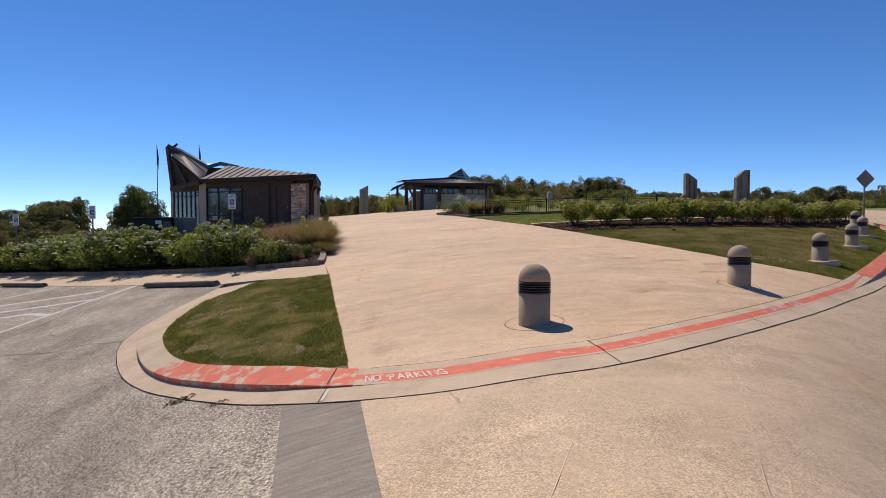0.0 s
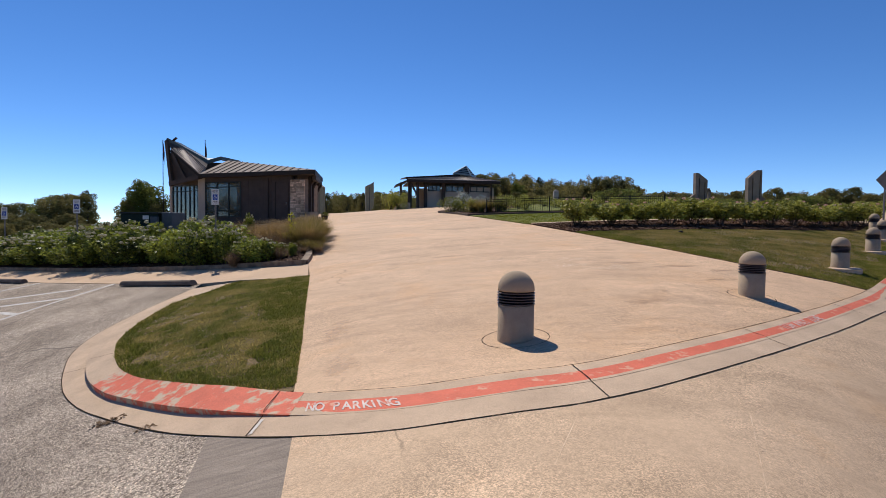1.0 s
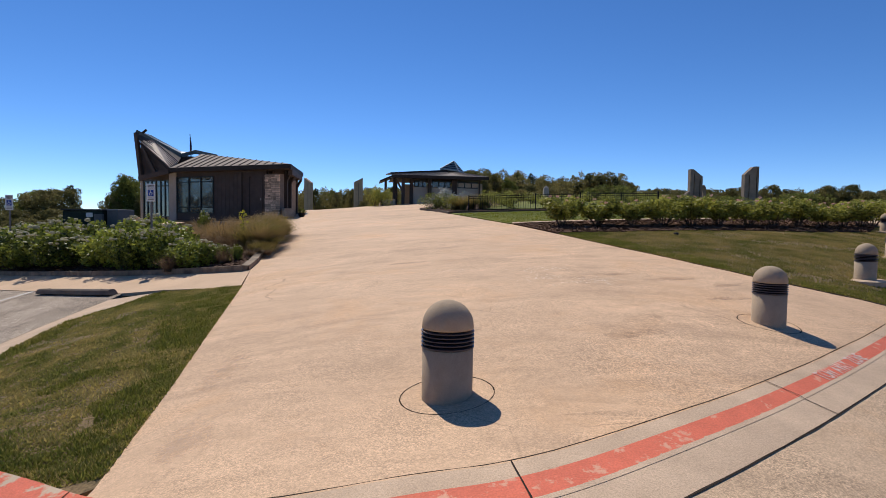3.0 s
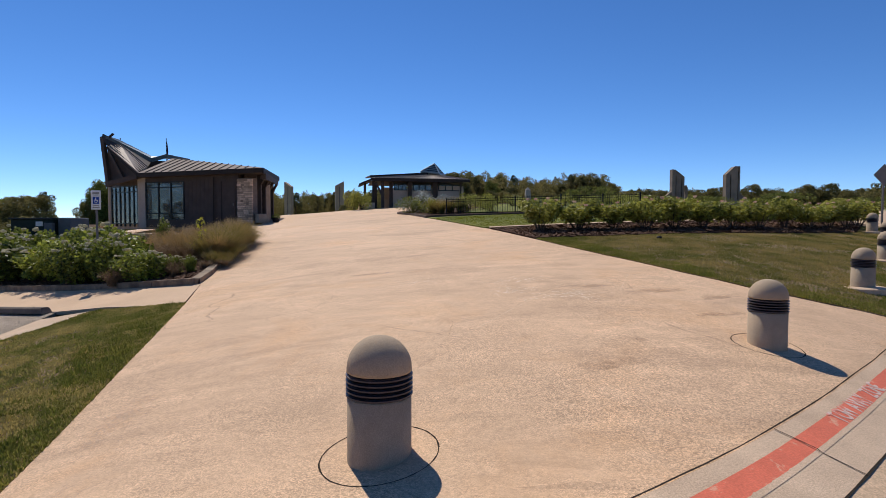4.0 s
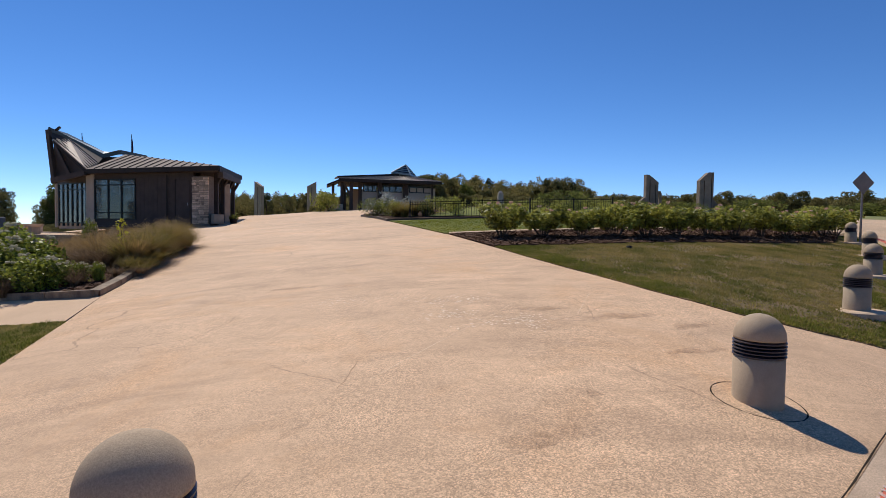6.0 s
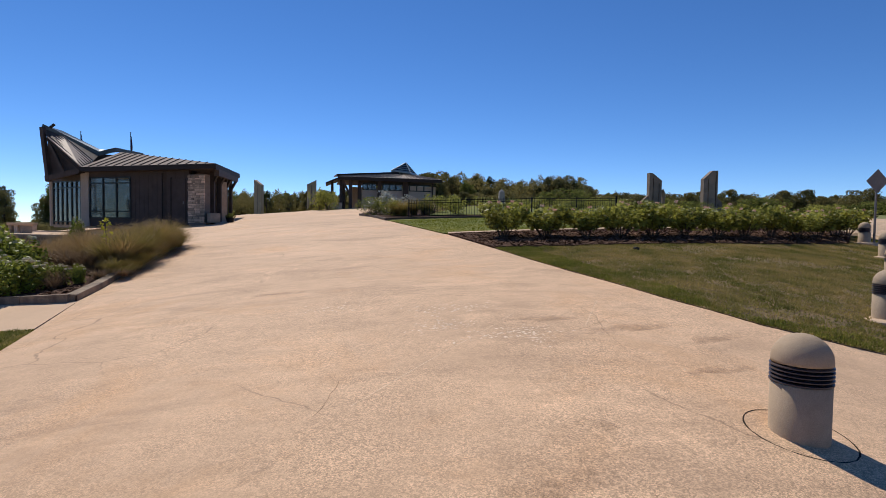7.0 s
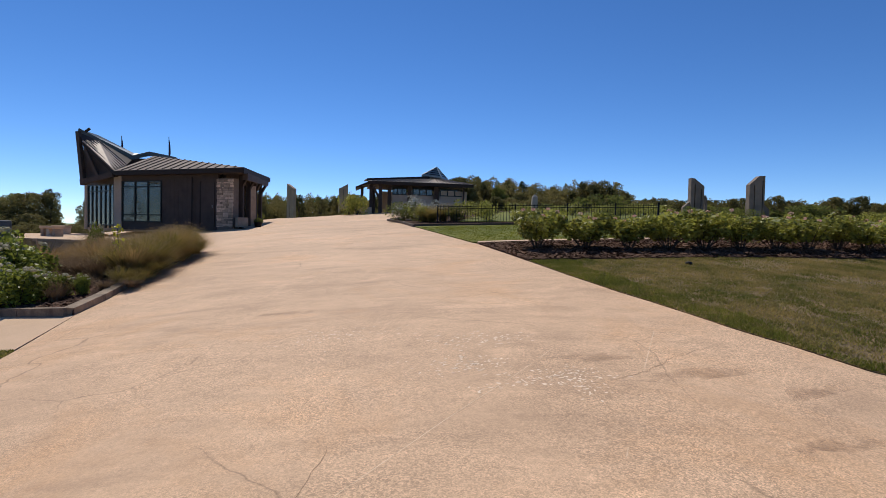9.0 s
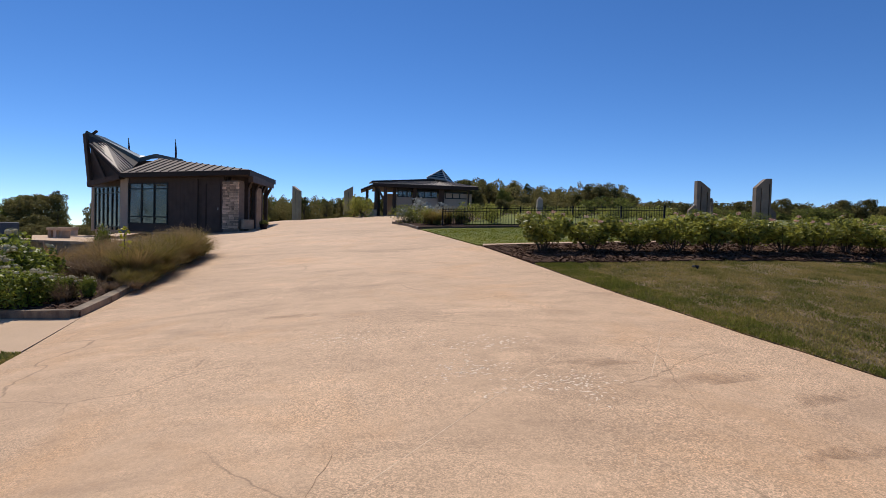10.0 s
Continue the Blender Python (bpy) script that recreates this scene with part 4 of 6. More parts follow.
part("verge", beam(Vector(e1) + Vector((0, 0, -0.12)), Vector(prow_low) + Vector((0, 0, -0.10)), 0.08, 0.14), M["fascia"], pav)
edge = [P1(11.45, 0.1, 7.40), P1(11.15, -3.1, 6.28), P1(10.9, -4.1, 6.66), P1(11.8, -7.0, 6.72)]
far = [P1(11.75, -1.3, 7.30), P1(12.0, -3.9, 6.60), P1(12.0, -5.2, 6.68), P1(12.4, -8.6, 6.6)]
drop = Vector((0, 0, -0.18))
part("prow_soffit", slab([Vector(edge[0]) + drop, Vector(edge[1]) + drop, Vector(inner_low), Vector(inner_top)], 0.05, (0, 1, 0)), M["wood"], pav)
part("prow_cheek", slab([Vector(edge[0]) + drop, Vector(inner_top), Vector(prow_low)], 0.05, (0, 1, 0)), M["wood"], pav)
for k in range(3):
    part("butterfly_roof", slab([edge[k], edge[k + 1], far[k + 1], far[k]], 0.10), M["sky_pale_sheet"], pav, "upper butterfly roof of metal sheet")
    part("butterfly_fascia", beam(Vector(edge[k]) + Vector((0, 0, -0.10)), Vector(edge[k + 1]) + Vector((0, 0, -0.10)), 0.1, 0.26), M["eave_metal"], pav)
part("clerestory", slab([P1(11.7, -0.6, 5.0), P1(11.75, -7, 5.0), P1(11.75, -7, 6.5), P1(11.7, -3, 6.2), P1(11.7, -0.6, 6.9)], 0.1, (E1.x, E1.y, 0)), M["wood"], pav)
part("spout", beam(P1(11.0, 0.0, 7.22), P1(10.78, -0.1, 7.42), 0.14, 0.10), M["fascia"], pav)
# prow gable
part("gable_post", beam(P1(11.42, 0.12, 7.24), P1(11.0, 0.1, 4.2), 0.2, 0.22), M["wood"], pav)
part("gable_beam", beam(P1(11.2, 0.1, 4.36), P1(8.7, 0.05, 4.78), 0.18, 0.3), M["wood"], pav)
part("gable_brace", beam(P1(10.85, 0.12, 6.3), P1(9.75, 0.1, 4.6), 0.14, 0.16), M["wood"], pav)
part("gable_wall", slab([P1(11.25, -0.08, 4.3), P1(8.7, -0.1, 4.75), P1(8.75, -0.1, 5.0), P1(11.3, -0.08, 6.95)], 0.12, (-N1.x, -N1.y, 0)), M["wood"], pav)
part("gable_soffit", slab([P1(11.6, -0.9, 4.55), P1(11.1, 0.1, 4.45), P1(8.7, 0.0, 4.75), P1(9.2, -1.2, 4.75)], 0.06), M["wood"], pav)

def settle(ob, pivot, shift, turn, size):
    """Sets a building that was drawn about a pivot on its place."""
    ob.matrix_basis = Matrix.Translation(Vector(pivot) + Vector(shift)) @ Matrix.Rotation(radians(turn), 4, "Z") @ Matrix.Diagonal((size, size, size, 1)) @ Matrix.Translation(-Vector(pivot))


settle(pav, (-7.153, 30.479, 2.0), (-0.904, 3.435, 0.271), 1.77, 1.025)

# ---- garden pavilion ----
A2, E2, N2 = Vector((-1.78, 41.0)), Vector((0.985, 0.17)), Vector((0.17, -0.985))


def P2(s, o, z):
    q = A2 + E2 * s + N2 * o
    return (q.x, q.y, z)


def panel2(s0, s1, z0, z1, o, thick):
    return slab([P2(s0, o, z0), P2(s1, o, z0), P2(s1, o, z1), P2(s0, o, z1)], thick, (-N2.x, -N2.y, 0))


pav2 = thing("garden_pavilion", (0, 0, 0), "low stone garden pavilion with timber posts and wide metal roof", "building")
for s0, s1, tone in ((0.05, 1.05, "render_wall"), (1.4, 2.8, "render_wall"), (3.25, 4.86, "render_wall"), (4.9, 5.15, "stone")):
    part("wall_panel", panel2(s0, s1, 2.9, 4.55 if s0 < 3 else 4.9, -0.2, 0.25), M[tone], pav2, "pale rendered wall panel")
for s0, s1, n in ((0.1, 1.02, 3), (1.45, 2.78, 3), (3.3, 4.8, 3)):
    w = part("window", panel2(s0, s1, 4.54, 4.60, -0.17, 0.15), M["frame"], pav2, "row of small high windows")
    part("window_head", panel2(s0, s1, 4.94, 5.02, -0.17, 0.15), M["frame"], w)
    for k in range(n):
        a, b = s0 + (s1 - s0) * k / n, s0 + (s1 - s0) * (k + 1) / n
        g = part("pane", panel2(a + 0.05, b - 0.02, 4.6, 4.94, -0.22, 0.02), M["glass"], w)
        part("mullion", panel2(a - 0.02, a + 0.05, 4.58, 4.96, -0.16, 0.12), M["frame"], w)
part("back_wall", panel2(-0.4, 5.4, 2.9, 5.0, -4.0, 0.2), M["stucco"], pav2)
part("ceiling", slab([P2(-1.5, 0.9, 5.18), P2(5.05, 0.9, 5.18), P2(5.15, -4.2, 5.18), P2(-1.5, -4.2, 5.18)], 0.05), M["wood"], pav2)
for s, o, w in ((-0.12, 0.0, 0.24), (1.22, 0.0, 0.26), (3.02, 0.0, 0.36), (4.88, 0.05, 0.12), (-0.75, 0.5, 0.22), (-1.35, 0.2, 0.18), (-1.9, -0.9, 0.16), (-1.1, -1.6, 0.2)):
    part("post", beam(P2(s, o, 2.9), P2(s, o, 5.2), w, 0.2), M["wood"], pav2)
part("brace", beam(P2(-1.25, 0.5, 5.05), P2(-0.7, 0.5, 4.0), 0.1, 0.14), M["wood"], pav2)
part("planter_wall", slab([P2(-2.4, 0.6, 3.62), P2(-1.3, 0.6, 3.62), P2(-1.3, -0.2, 3.62), P2(-2.4, -0.2, 3.62)], 0.8), M["stone"], pav2, "low stone planter wall")
f0, f1, fr = P2(-1.60, 0.95, 5.32), P2(5.35, 0.95, 5.32), P2(3.2, -2.4, 5.95)
roof2 = part("front_roof", slab([f0, f1, fr], 0.10), M["roof_garden"], pav2, "brown standing-seam metal roof")
seams(roof2, f0, f1, fr, fr, 24, M["roof_garden"])
part("fascia", beam(Vector(f0) + Vector((0, 0, -0.12)), Vector(f1) + Vector((0, 0, -0.12)), 0.08, 0.2), M["fascia"], pav2)
part("end_roof", slab([f1, P2(5.2, -4.5, 5.32), fr], 0.1), M["roof"], pav2)
u0, u1 = P2(-1.62, 0.5, 5.50), P2(2.75, -1.5, 5.98)
part("upper_roof", slab([u0, u1, P2(2.6, -5.5, 6.3), P2(-1.7, -4.5, 5.8)], 0.08), M["roof"], pav2)
part("upper_fascia", beam(Vector(u0) + Vector((0, 0, -0.08)), Vector(u1) + Vector((0, 0, -0.08)), 0.08, 0.16), M["fascia"], pav2)
part("porch_roof", slab([P2(-2.35, 0.2, 4.95), P2(-1.5, 0.6, 5.3), P2(-1.4, -3.5, 5.4), P2(-2.3, -3.0, 5.0)], 0.1), M["fascia"], pav2)
pk = P2(3.35, -2.2, 6.72)
pb = [P2(2.2, -1.5, 6.05), P2(3.55, -1.3, 5.9), P2(4.35, -3.2, 5.95), P2(2.4, -3.2, 6.0)]
for k in range(4):
    lan = part("lantern_roof", slab([pb[k], pb[(k + 1) % 4], pk], 0.05), M["lantern"], pav2, "small pyramid roof lantern")
    part("hip", beam(pb[k], pk, 0.07, 0.07), M["sky_pale_sheet"], lan)
    for f in (0.2, 0.4, 0.6, 0.8):
        a, b = Vector(pb[k]).lerp(Vector(pk), f), Vector(pb[(k + 1) % 4]).lerp(Vector(pk), f)
        part("glazing_bar", beam(a, b, 0.05, 0.05), M["fascia"], lan)


settle(pav2, (-1.78, 41.0, 3.0), (0.16, 7.2, 0.29), -0.45, 1.16)


# ---- stone gate pylons and far monument ----
def build_pylon(name, x, y, w, h, d, slant, turn, label, group, stone="stucco"):
    """A stone slab with a slanted top and a sunk slot down its face."""
    t = thing(name, (x, y, Z(x, y) - 0.3), label, "pylon", group, turn)
    hh = h + 0.3
    lo = hh - abs(slant)
    l, r = (lo, hh) if slant > 0 else (hh, lo)
    s0, s1 = -w * 0.06, w * 0.02
    mid = lambda s: l + (r - l) * (s + w / 2) / w
    for nm, a, b in (("leaf_left", -w / 2, s0), ("leaf_right", s1, w / 2)):
        part("face_slab", slab([(a, -d / 2, 0), (b, -d / 2, 0), (b, -d / 2, mid(b)), (a, -d / 2, mid(a))], d, (0, 1, 0)), M[stone], t)
    top = min(mid(s0), mid(s1)) - 0.45
    part("lintel_slab", slab([(s0, -d / 2 + 0.004, top), (s1, -d / 2 + 0.004, top), (s1, -d / 2 + 0.004, mid(s1)), (s0, -d / 2 + 0.004, mid(s0))], d - 0.01, (0, 1, 0)), M[stone], t)
    part("slot", slab([(s0, -d / 2 + 0.08, 0), (s1, -d / 2 + 0.08, 0), (s1, -d / 2 + 0.08, top), (s0, -d / 2 + 0.08, top)], d - 0.2, (0, 1, 0)), M["mortar"], t, "dark sunk slot")
    return t


build_pylon("gate_pylon", -21.2, 92.0, 1.12, 9.20 - Z(-21.2, 92.0), 0.9, -0.75, -14, "pale stone gate pylon with a slanted top", "gate pylons", "gate_stone")
build_pylon("gate_pylon", -13.1, 92.0, 1.38, 9.36 - Z(-13.1, 92.0), 0.9, 0.75, 14, "pale stone gate pylon with a slanted top", "gate pylons", "gate_stone")


def build_monument(x, y, w, h, d, crown, slots):
    """A stone shaft with a chamfered top, dark upright slots in its face and a low stepped wing with a round emblem."""
    t = thing("monument_pylon", (x, y, Z(x, y) - 0.3), "tall brown stone monument pylon with slanted top", "pylon", "monument pylons")
    hh = h + 0.3
    cuts = sorted({-w / 2, w / 2, *(c for p in slots for c in (p - 0.035, p + 0.035))})

    def top(u):
        f = (u + w / 2) / w
        for (f0, z0), (f1, z1) in zip(crown, crown[1:]):
            if f0 <= f <= f1:
                return hh + z0 + (z1 - z0) * (f - f0) / max(f1 - f0, 1e-6)
        return hh + crown[-1][1]

    for u0, u1 in zip(cuts, cuts[1:]):
        sunk = any(abs((u0 + u1) / 2 - p) < 0.03 for p in slots)
        steps = [u0 + (u1 - u0) * k / 6 for k in range(7)]
        if sunk:
            z1 = top((u0 + u1) / 2) - 0.35
            part("slot", slab([(u0, -d / 2 + 0.12, 0), (u1, -d / 2 + 0.12, 0), (u1, -d / 2 + 0.12, z1), (u0, -d / 2 + 0.12, z1)], d - 0.14, (0, 1, 0)), M["mortar"], t, "dark sunk slot")
            part("lintel_slab", slab([(u0, -d / 2 + 0.004, z1), (u1, -d / 2 + 0.004, z1), (u1, -d / 2 + 0.004, top(u1)), (u0, -d / 2 + 0.004, top(u0))], d - 0.01, (0, 1, 0)), M["monument"], t)
        else:
            part("face_slab", slab([(u0, -d / 2, 0), (u1, -d / 2, 0)] + [(u, -d / 2, top(u)) for u in steps[::-1]], d, (0, 1, 0)), M["monument"], t)
    side = 1 if crown[0][1] < crown[-1][1] else -1
    part("wing", slab([(side * w * 0.5, -0.1, 0), (side * (w * 0.5 + 0.45), -0.1, 0), (side * (w * 0.5 + 0.45), -0.1, 0.75), (side * w * 0.5, -0.1, 1.15)], 0.3, (0, 1, 0)), M["monument"], t, "low stepped wing wall")
    part("emblem", tube((side * (w * 0.5 + 0.2), -0.14, 0.62), (side * (w * 0.5 + 0.2), -0.09, 0.62), 0.13, 0.13, 18), M["mortar"], t, "round dark emblem")
    return t


build_monument(19.92, 44.0, 0.92, 2.47, 0.45, ((0, 0.0), (0.25, -0.02), (1, -0.55)), (-0.18, 0.26))
build_monument(24.05, 44.0, 1.06, 2.77, 0.45, ((0, -0.62), (0.62, 0.0), (1, 0.0)), (-0.18, 0.38))
t = thing("monument_wing", (21.35, 46.5, Z(21.35, 46.5) - 0.2), "low sloping stone wing wall beside a pylon", "wall")
part("wing", beam((-0.75, 0, 1.05), (0.45, 0, 1.45), 0.3, 0.22), M["monument"], t)
part("wing_pier", box((0.42, 0, 0.62), (0.2, 0.3, 1.5)), M["monument"], t)
zt = Z(36.7, 54.3) - 0.2
t = thing("road_sign", (36.7, 54.3, zt), "small triangular road sign on a thin post", "sign")
part("post", tube((0, 0, 0), (0, 0, 5.3 - zt), 0.04), M["sign_back"], t)
part("sign_panel", slab([(-0.42, -0.06, 4.85 - zt), (0.42, -0.06, 4.85 - zt), (0, -0.06, 5.55 - zt)], 0.02, (0, 1, 0)), M["sign_back"], t)
ob = thing("obelisk", (9.05, 46.0, Z(9.05, 46.0) - 0.5), "small pale stone obelisk in the garden", "monument")
bm = bmesh.new()
bmesh.ops.create_cone(bm, cap_ends=True, segments=4, radius1=0.36, radius2=0.26, depth=1.5, matrix=Matrix.Translation((0, 0, 0.75)) @ Matrix.Rotation(radians(45), 4, "Z"))
part("shaft", bm, M["stucco"], ob)
bm = bmesh.new()
bmesh.ops.create_cone(bm, cap_ends=True, segments=4, radius1=0.26, radius2=0.02, depth=0.2, matrix=Matrix.Translation((0, 0, 1.6)) @ Matrix.Rotation(radians(45), 4, "Z"))
part("cap", bm, M["stucco"], ob)


# ---- flag poles ----
def build_flag(x, y, h):
    t = thing("flagpole", (x, y, Z(x, y)), "slim metal flagpole with a limp dark flag", "flagpole", "flagpoles")
    part("pole", tube((0, 0, -0.3), (0, 0, h), 0.08, 0.05), M["fascia"], t)
    bm = bmesh.new()
    bmesh.ops.create_uvsphere(bm, u_segments=8, v_segments=6, radius=0.08, matrix=Matrix.Translation((0, 0, h + 0.06)))
    part("finial", bm, M["galv"], t)
    vs, fs = [], []
    for i in range(9):
        for j in range(4):
            vs.append((0.05 + j * 0.07, 0.06 * math.sin(i * 0.9 + j * 1.7), h - 0.3 - i * 0.34 - j * 0.3))
    for i in range(8):
        for j in range(3):
            fs.append((i * 4 + j, i * 4 + j + 1, i * 4 + j + 5, i * 4 + j + 4))
    flag = raw("flag", vs, fs, M["flag"], t, "limp dark blue and red flag")
    so = flag.modifiers.new("thick", "SOLIDIFY")
    so.thickness = 0.02
    return t


M["flag"] = mat("flag_cloth", (0.10, 0.03, 0.04), (0.015, 0.02, 0.07), 2.0, 20, 0.8, 0.1, 20, spread=0.2)
build_flag(-46.6, 90.0, 15.6 - Z(-46.6, 90.0))
build_flag(-41.9, 95.0, 16.4 - Z(-41.9, 95.0))


# ---- car park: wheel stops, lines, signs ----
def build_stop(a, b, label):
    a, b = Vector(a), Vector(b)
    mid = (a + b) / 2
    d = b - a
    t = thing("wheel_stop", (mid.x, mid.y, Z(mid.x, mid.y) - 0.015), label, "wheel stop", "wheel stops", math.degrees(math.atan2(d.y, d.x)))
    L = d.length / 2
    bm = bmesh.new()
    sec = [(-0.09, 0), (0.09, 0), (0.075, 0.10), (0.05, 0.125), (-0.05, 0.125), (-0.075, 0.10)]
    ends = []
    for x, inset in ((-L, 0.06), (L, -0.06)):
        ends.append([bm.verts.new((x + inset * (z / 0.125), y, z + (0.02 if z == 0 else 0))) for y, z in sec])
    for k in range(6):
        bm.faces.new((ends[0][k], ends[0][(k + 1) % 6], ends[1][(k + 1) % 6], ends[1][k]))
    bm.faces.new(ends[0])
    bm.faces.new(ends[1])
    bmesh.ops.recalc_face_normals(bm, faces=bm.faces[:])
    dz = Z(b.x, b.y) - Z(a.x, a.y)
    ob = part("block", bm, M["stop"], t)
    ob.rotation_euler = (0, -math.atan2(dz, d.length), 0)
    for x in (-L * 0.7, L * 0.7):
        p = part("pin", tube((x, 0, 0.11), (x, 0, 0.135), 0.015), M["iron"], t, "steel anchor pin")
        p.rotation_euler = (0, -math.atan2(dz, d.length), 0)
    return t


M["stop"] = mat("dark_recycled_stop", (0.19, 0.145, 0.11), (0.12, 0.092, 0.072), 4, 80, 0.9, 0.3, 60)
build_stop((-7.83, 14.43), (-5.34, 13.02), "dark grey concrete wheel stop at the head of a parking bay")
build_stop((-15.26, 18.96), (-12.59, 17.33), "dark grey concrete wheel stop at the head of a parking bay")


def paint_line(name, pts, width, material, lift, label, parent=None):
    p = smooth_line(pts, 0.4)
    L, R = [], []
    for i, q in enumerate(p):
        d = (p[min(i + 1, len(p) - 1)] - p[max(i - 1, 0)]).normalized()
        n = Vector((-d.y, d.x))
        L.append(q + n * width / 2)
        R.append(q - n * width / 2)
    ob = strip(name, L, R, material, lambda i: lift, lambda i: lift, parent, label)
    return ob


M["line"] = mat("worn_white_line", (0.70, 0.66, 0.60), (0.50, 0.46, 0.41), 9, 70, 0.8, 0.1, 60, spread=0.35, speck=0.25)
lines = thing("parking_marking", (0, 0, 0), "worn white parking lines and hatching on asphalt", "road marking")
for pts in (((-8.25, 14.96), (-9.19, 12.96), (-9.67, 12.02), (-10.87, 9.50)), ((-9.17, 14.83), (-10.57, 14.92), (-12.04, 15.05), (-15.04, 15.30)), ((-8.88, 13.86), (-10.19, 13.99), (-11.26, 14.11), (-14.04, 14.39)),
            ((-9.30, 12.86), (-10.11, 13.33), (-10.69, 13.41), (-13.54, 13.69)), ((-11.65, 16.93), (-12.96, 16.16), (-16.06, 14.50))):
    paint_line("line", pts, 0.13, M["line"], -0.003, "", lines)


def build_hc_sign(x, y, top, h, label):
    z0 = Z(x, y) + 0.05
    t = thing("parking_sign", (x, y, z0), label, "sign", "parking signs", 12)
    part("post", box((0, 0.02, (top - z0) / 2), (0.04, 0.03, top - z0 - 0.04)), M["sign_back"], t)
    w = h * 0.46
    c = top - z0 - h / 2
    panel = part("sign_panel", box((0, -0.01, c), (w, 0.008, h), bevel=0.003), M["white"], t, "white metal sign panel")
    part("blue_square", box((0, -0.018, c - h * 0.02), (w * 0.62, 0.004, h * 0.36)), M["blue"], panel, "blue square with a white wheelchair symbol")
    part("symbol_head", box((-0.01 * h, -0.022, c + h * 0.105), (h * 0.045, 0.003, h * 0.045)), M["white"], panel)
    part("symbol_body", box((-0.01 * h, -0.022, c + h * 0.03), (h * 0.035, 0.003, h * 0.1)), M["white"], panel)
    part("symbol_seat", box((0.04 * h, -0.022, c - h * 0.02), (h * 0.12, 0.003, h * 0.03)), M["white"], panel)
    bm = bmesh.new()
    bmesh.ops.create_circle(bm, segments=16, radius=h * 0.09)
    for v in bm.verts:
        v.co = Vector((v.co.x, -0.022, v.co.y + c - h * 0.06))
    ext = bmesh.ops.extrude_edge_only(bm, edges=bm.edges[:])["geom"]
    for v in ext:
        if isinstance(v, bmesh.types.BMVert):
            v.co = Vector((v.co.x * 0.72, v.co.y, (v.co.z - (c - h * 0.06)) * 0.72 + c - h * 0.06))
    part("symbol_wheel", bm, M["white"], panel)
    for k, (dz, ww) in enumerate(((0.40, 0.7), (0.33, 0.7), (0.26, 0.5), (-0.30, 0.6), (-0.38, 0.7))):
        part("text_bar", box((0, -0.016, c + dz * h), (w * ww, 0.003, h * 0.03)), M["stop"], panel)
    return t


build_hc_sign(-5.93, 15.50, 2.88, 0.42, "white and blue disabled parking sign in the flower bed")
build_hc_sign(-12.18, 19.11, 2.72, 0.46, "white and blue disabled parking sign beside the shrubs")
build_hc_sign(-18.19, 23.42, 2.56, 0.50, "white and blue disabled parking sign beside far shrubs")

# diamond warning sign, seen from behind
dz = Z(14.9, 19.3)
t = thing("warning_sign", (14.9, 19.3, dz), "grey back of a diamond warning sign on a post", "sign")
part("post", box((0, 0.03, 0.9), (0.045, 0.035, 2.0)), M["sign_back"], t)
bm = bmesh.new()
add_box(bm, (0, 0, 0), (0.47, 0.006, 0.47), bevel=0.003)
bmesh.ops.rotate(bm, verts=bm.verts[:], cent=(0, 0, 0), matrix=Matrix.Rotation(radians(45), 3, "Y"))
bmesh.ops.translate(bm, verts=bm.verts[:], vec=(0, 0, 1.74))
part("sign_panel", bm, M["sign_back"], t)

from mathutils.bvhtree import BVHTree

# ---- lettering on the kerb ----
FACES = {}


def letter(ch, size, material, m, parent):
    cu = bpy.data.curves.new("letter", "FONT")
    cu.body, cu.size, cu.extrude, cu.offset = ch, size, 0.0008, size * 0.018
    tmp = bpy.data.objects.new("tmp", cu)
    scene.collection.objects.link(tmp)
    dg = bpy.context.evaluated_depsgraph_get()
    me = bpy.data.meshes.new_from_object(tmp.evaluated_get(dg))
    scene.collection.objects.unlink(tmp)
    bpy.data.objects.remove(tmp)
    me.materials.clear()
    me.materials.append(material)
    face = [v.co.z > 0 for v in me.vertices]
    me.transform(m)
    o = new("letter", me)
    o.parent = parent
    FACES[o.name] = face
    return o


def along(line, words, start, size, gap, material, parent, stretch=1.0, lean=0.0, lift=0.009):
    """Sets letters one by one along a plan line, lying on the kerb."""
    run = [0.0]
    for a, b in zip(line, line[1:]):
        run.append(run[-1] + (b - a).length)
    s = start
    for ch in words:
        if ch != " ":
            k = max(i for i in range(len(run) - 1) if run[i] <= s)
            a, b = line[k], line[k + 1]
            q = a.lerp(b, (s - run[k]) / (run[k + 1] - run[k]))
            d = (b - a).normalized()
            z = Z(q.x, q.y)
            dzx = (Z(q.x + d.x * 0.1, q.y + d.y * 0.1) - z) / 0.1
            up = Vector((-d.y, d.x)) + d * lean
            up.normalize()
            nx, ny = up.x, up.y
            dzn = (Z(q.x + nx * 0.1, q.y + ny * 0.1) - z) / 0.1
            ex, ey = Vector((d.x, d.y, dzx)).normalized(), Vector((nx, ny, dzn)).normalized()
            ez = ex.cross(ey)
            m = Matrix((ex, ey, ez)).transposed().to_4x4()
            m.translation = (q.x, q.y, z + lift)
            letter(ch, size, material, m @ Matrix.Diagonal((stretch, 1, 1, 1)), parent)
        s += size * gap * stretch * (0.55 if ch == "I" else 1.0)


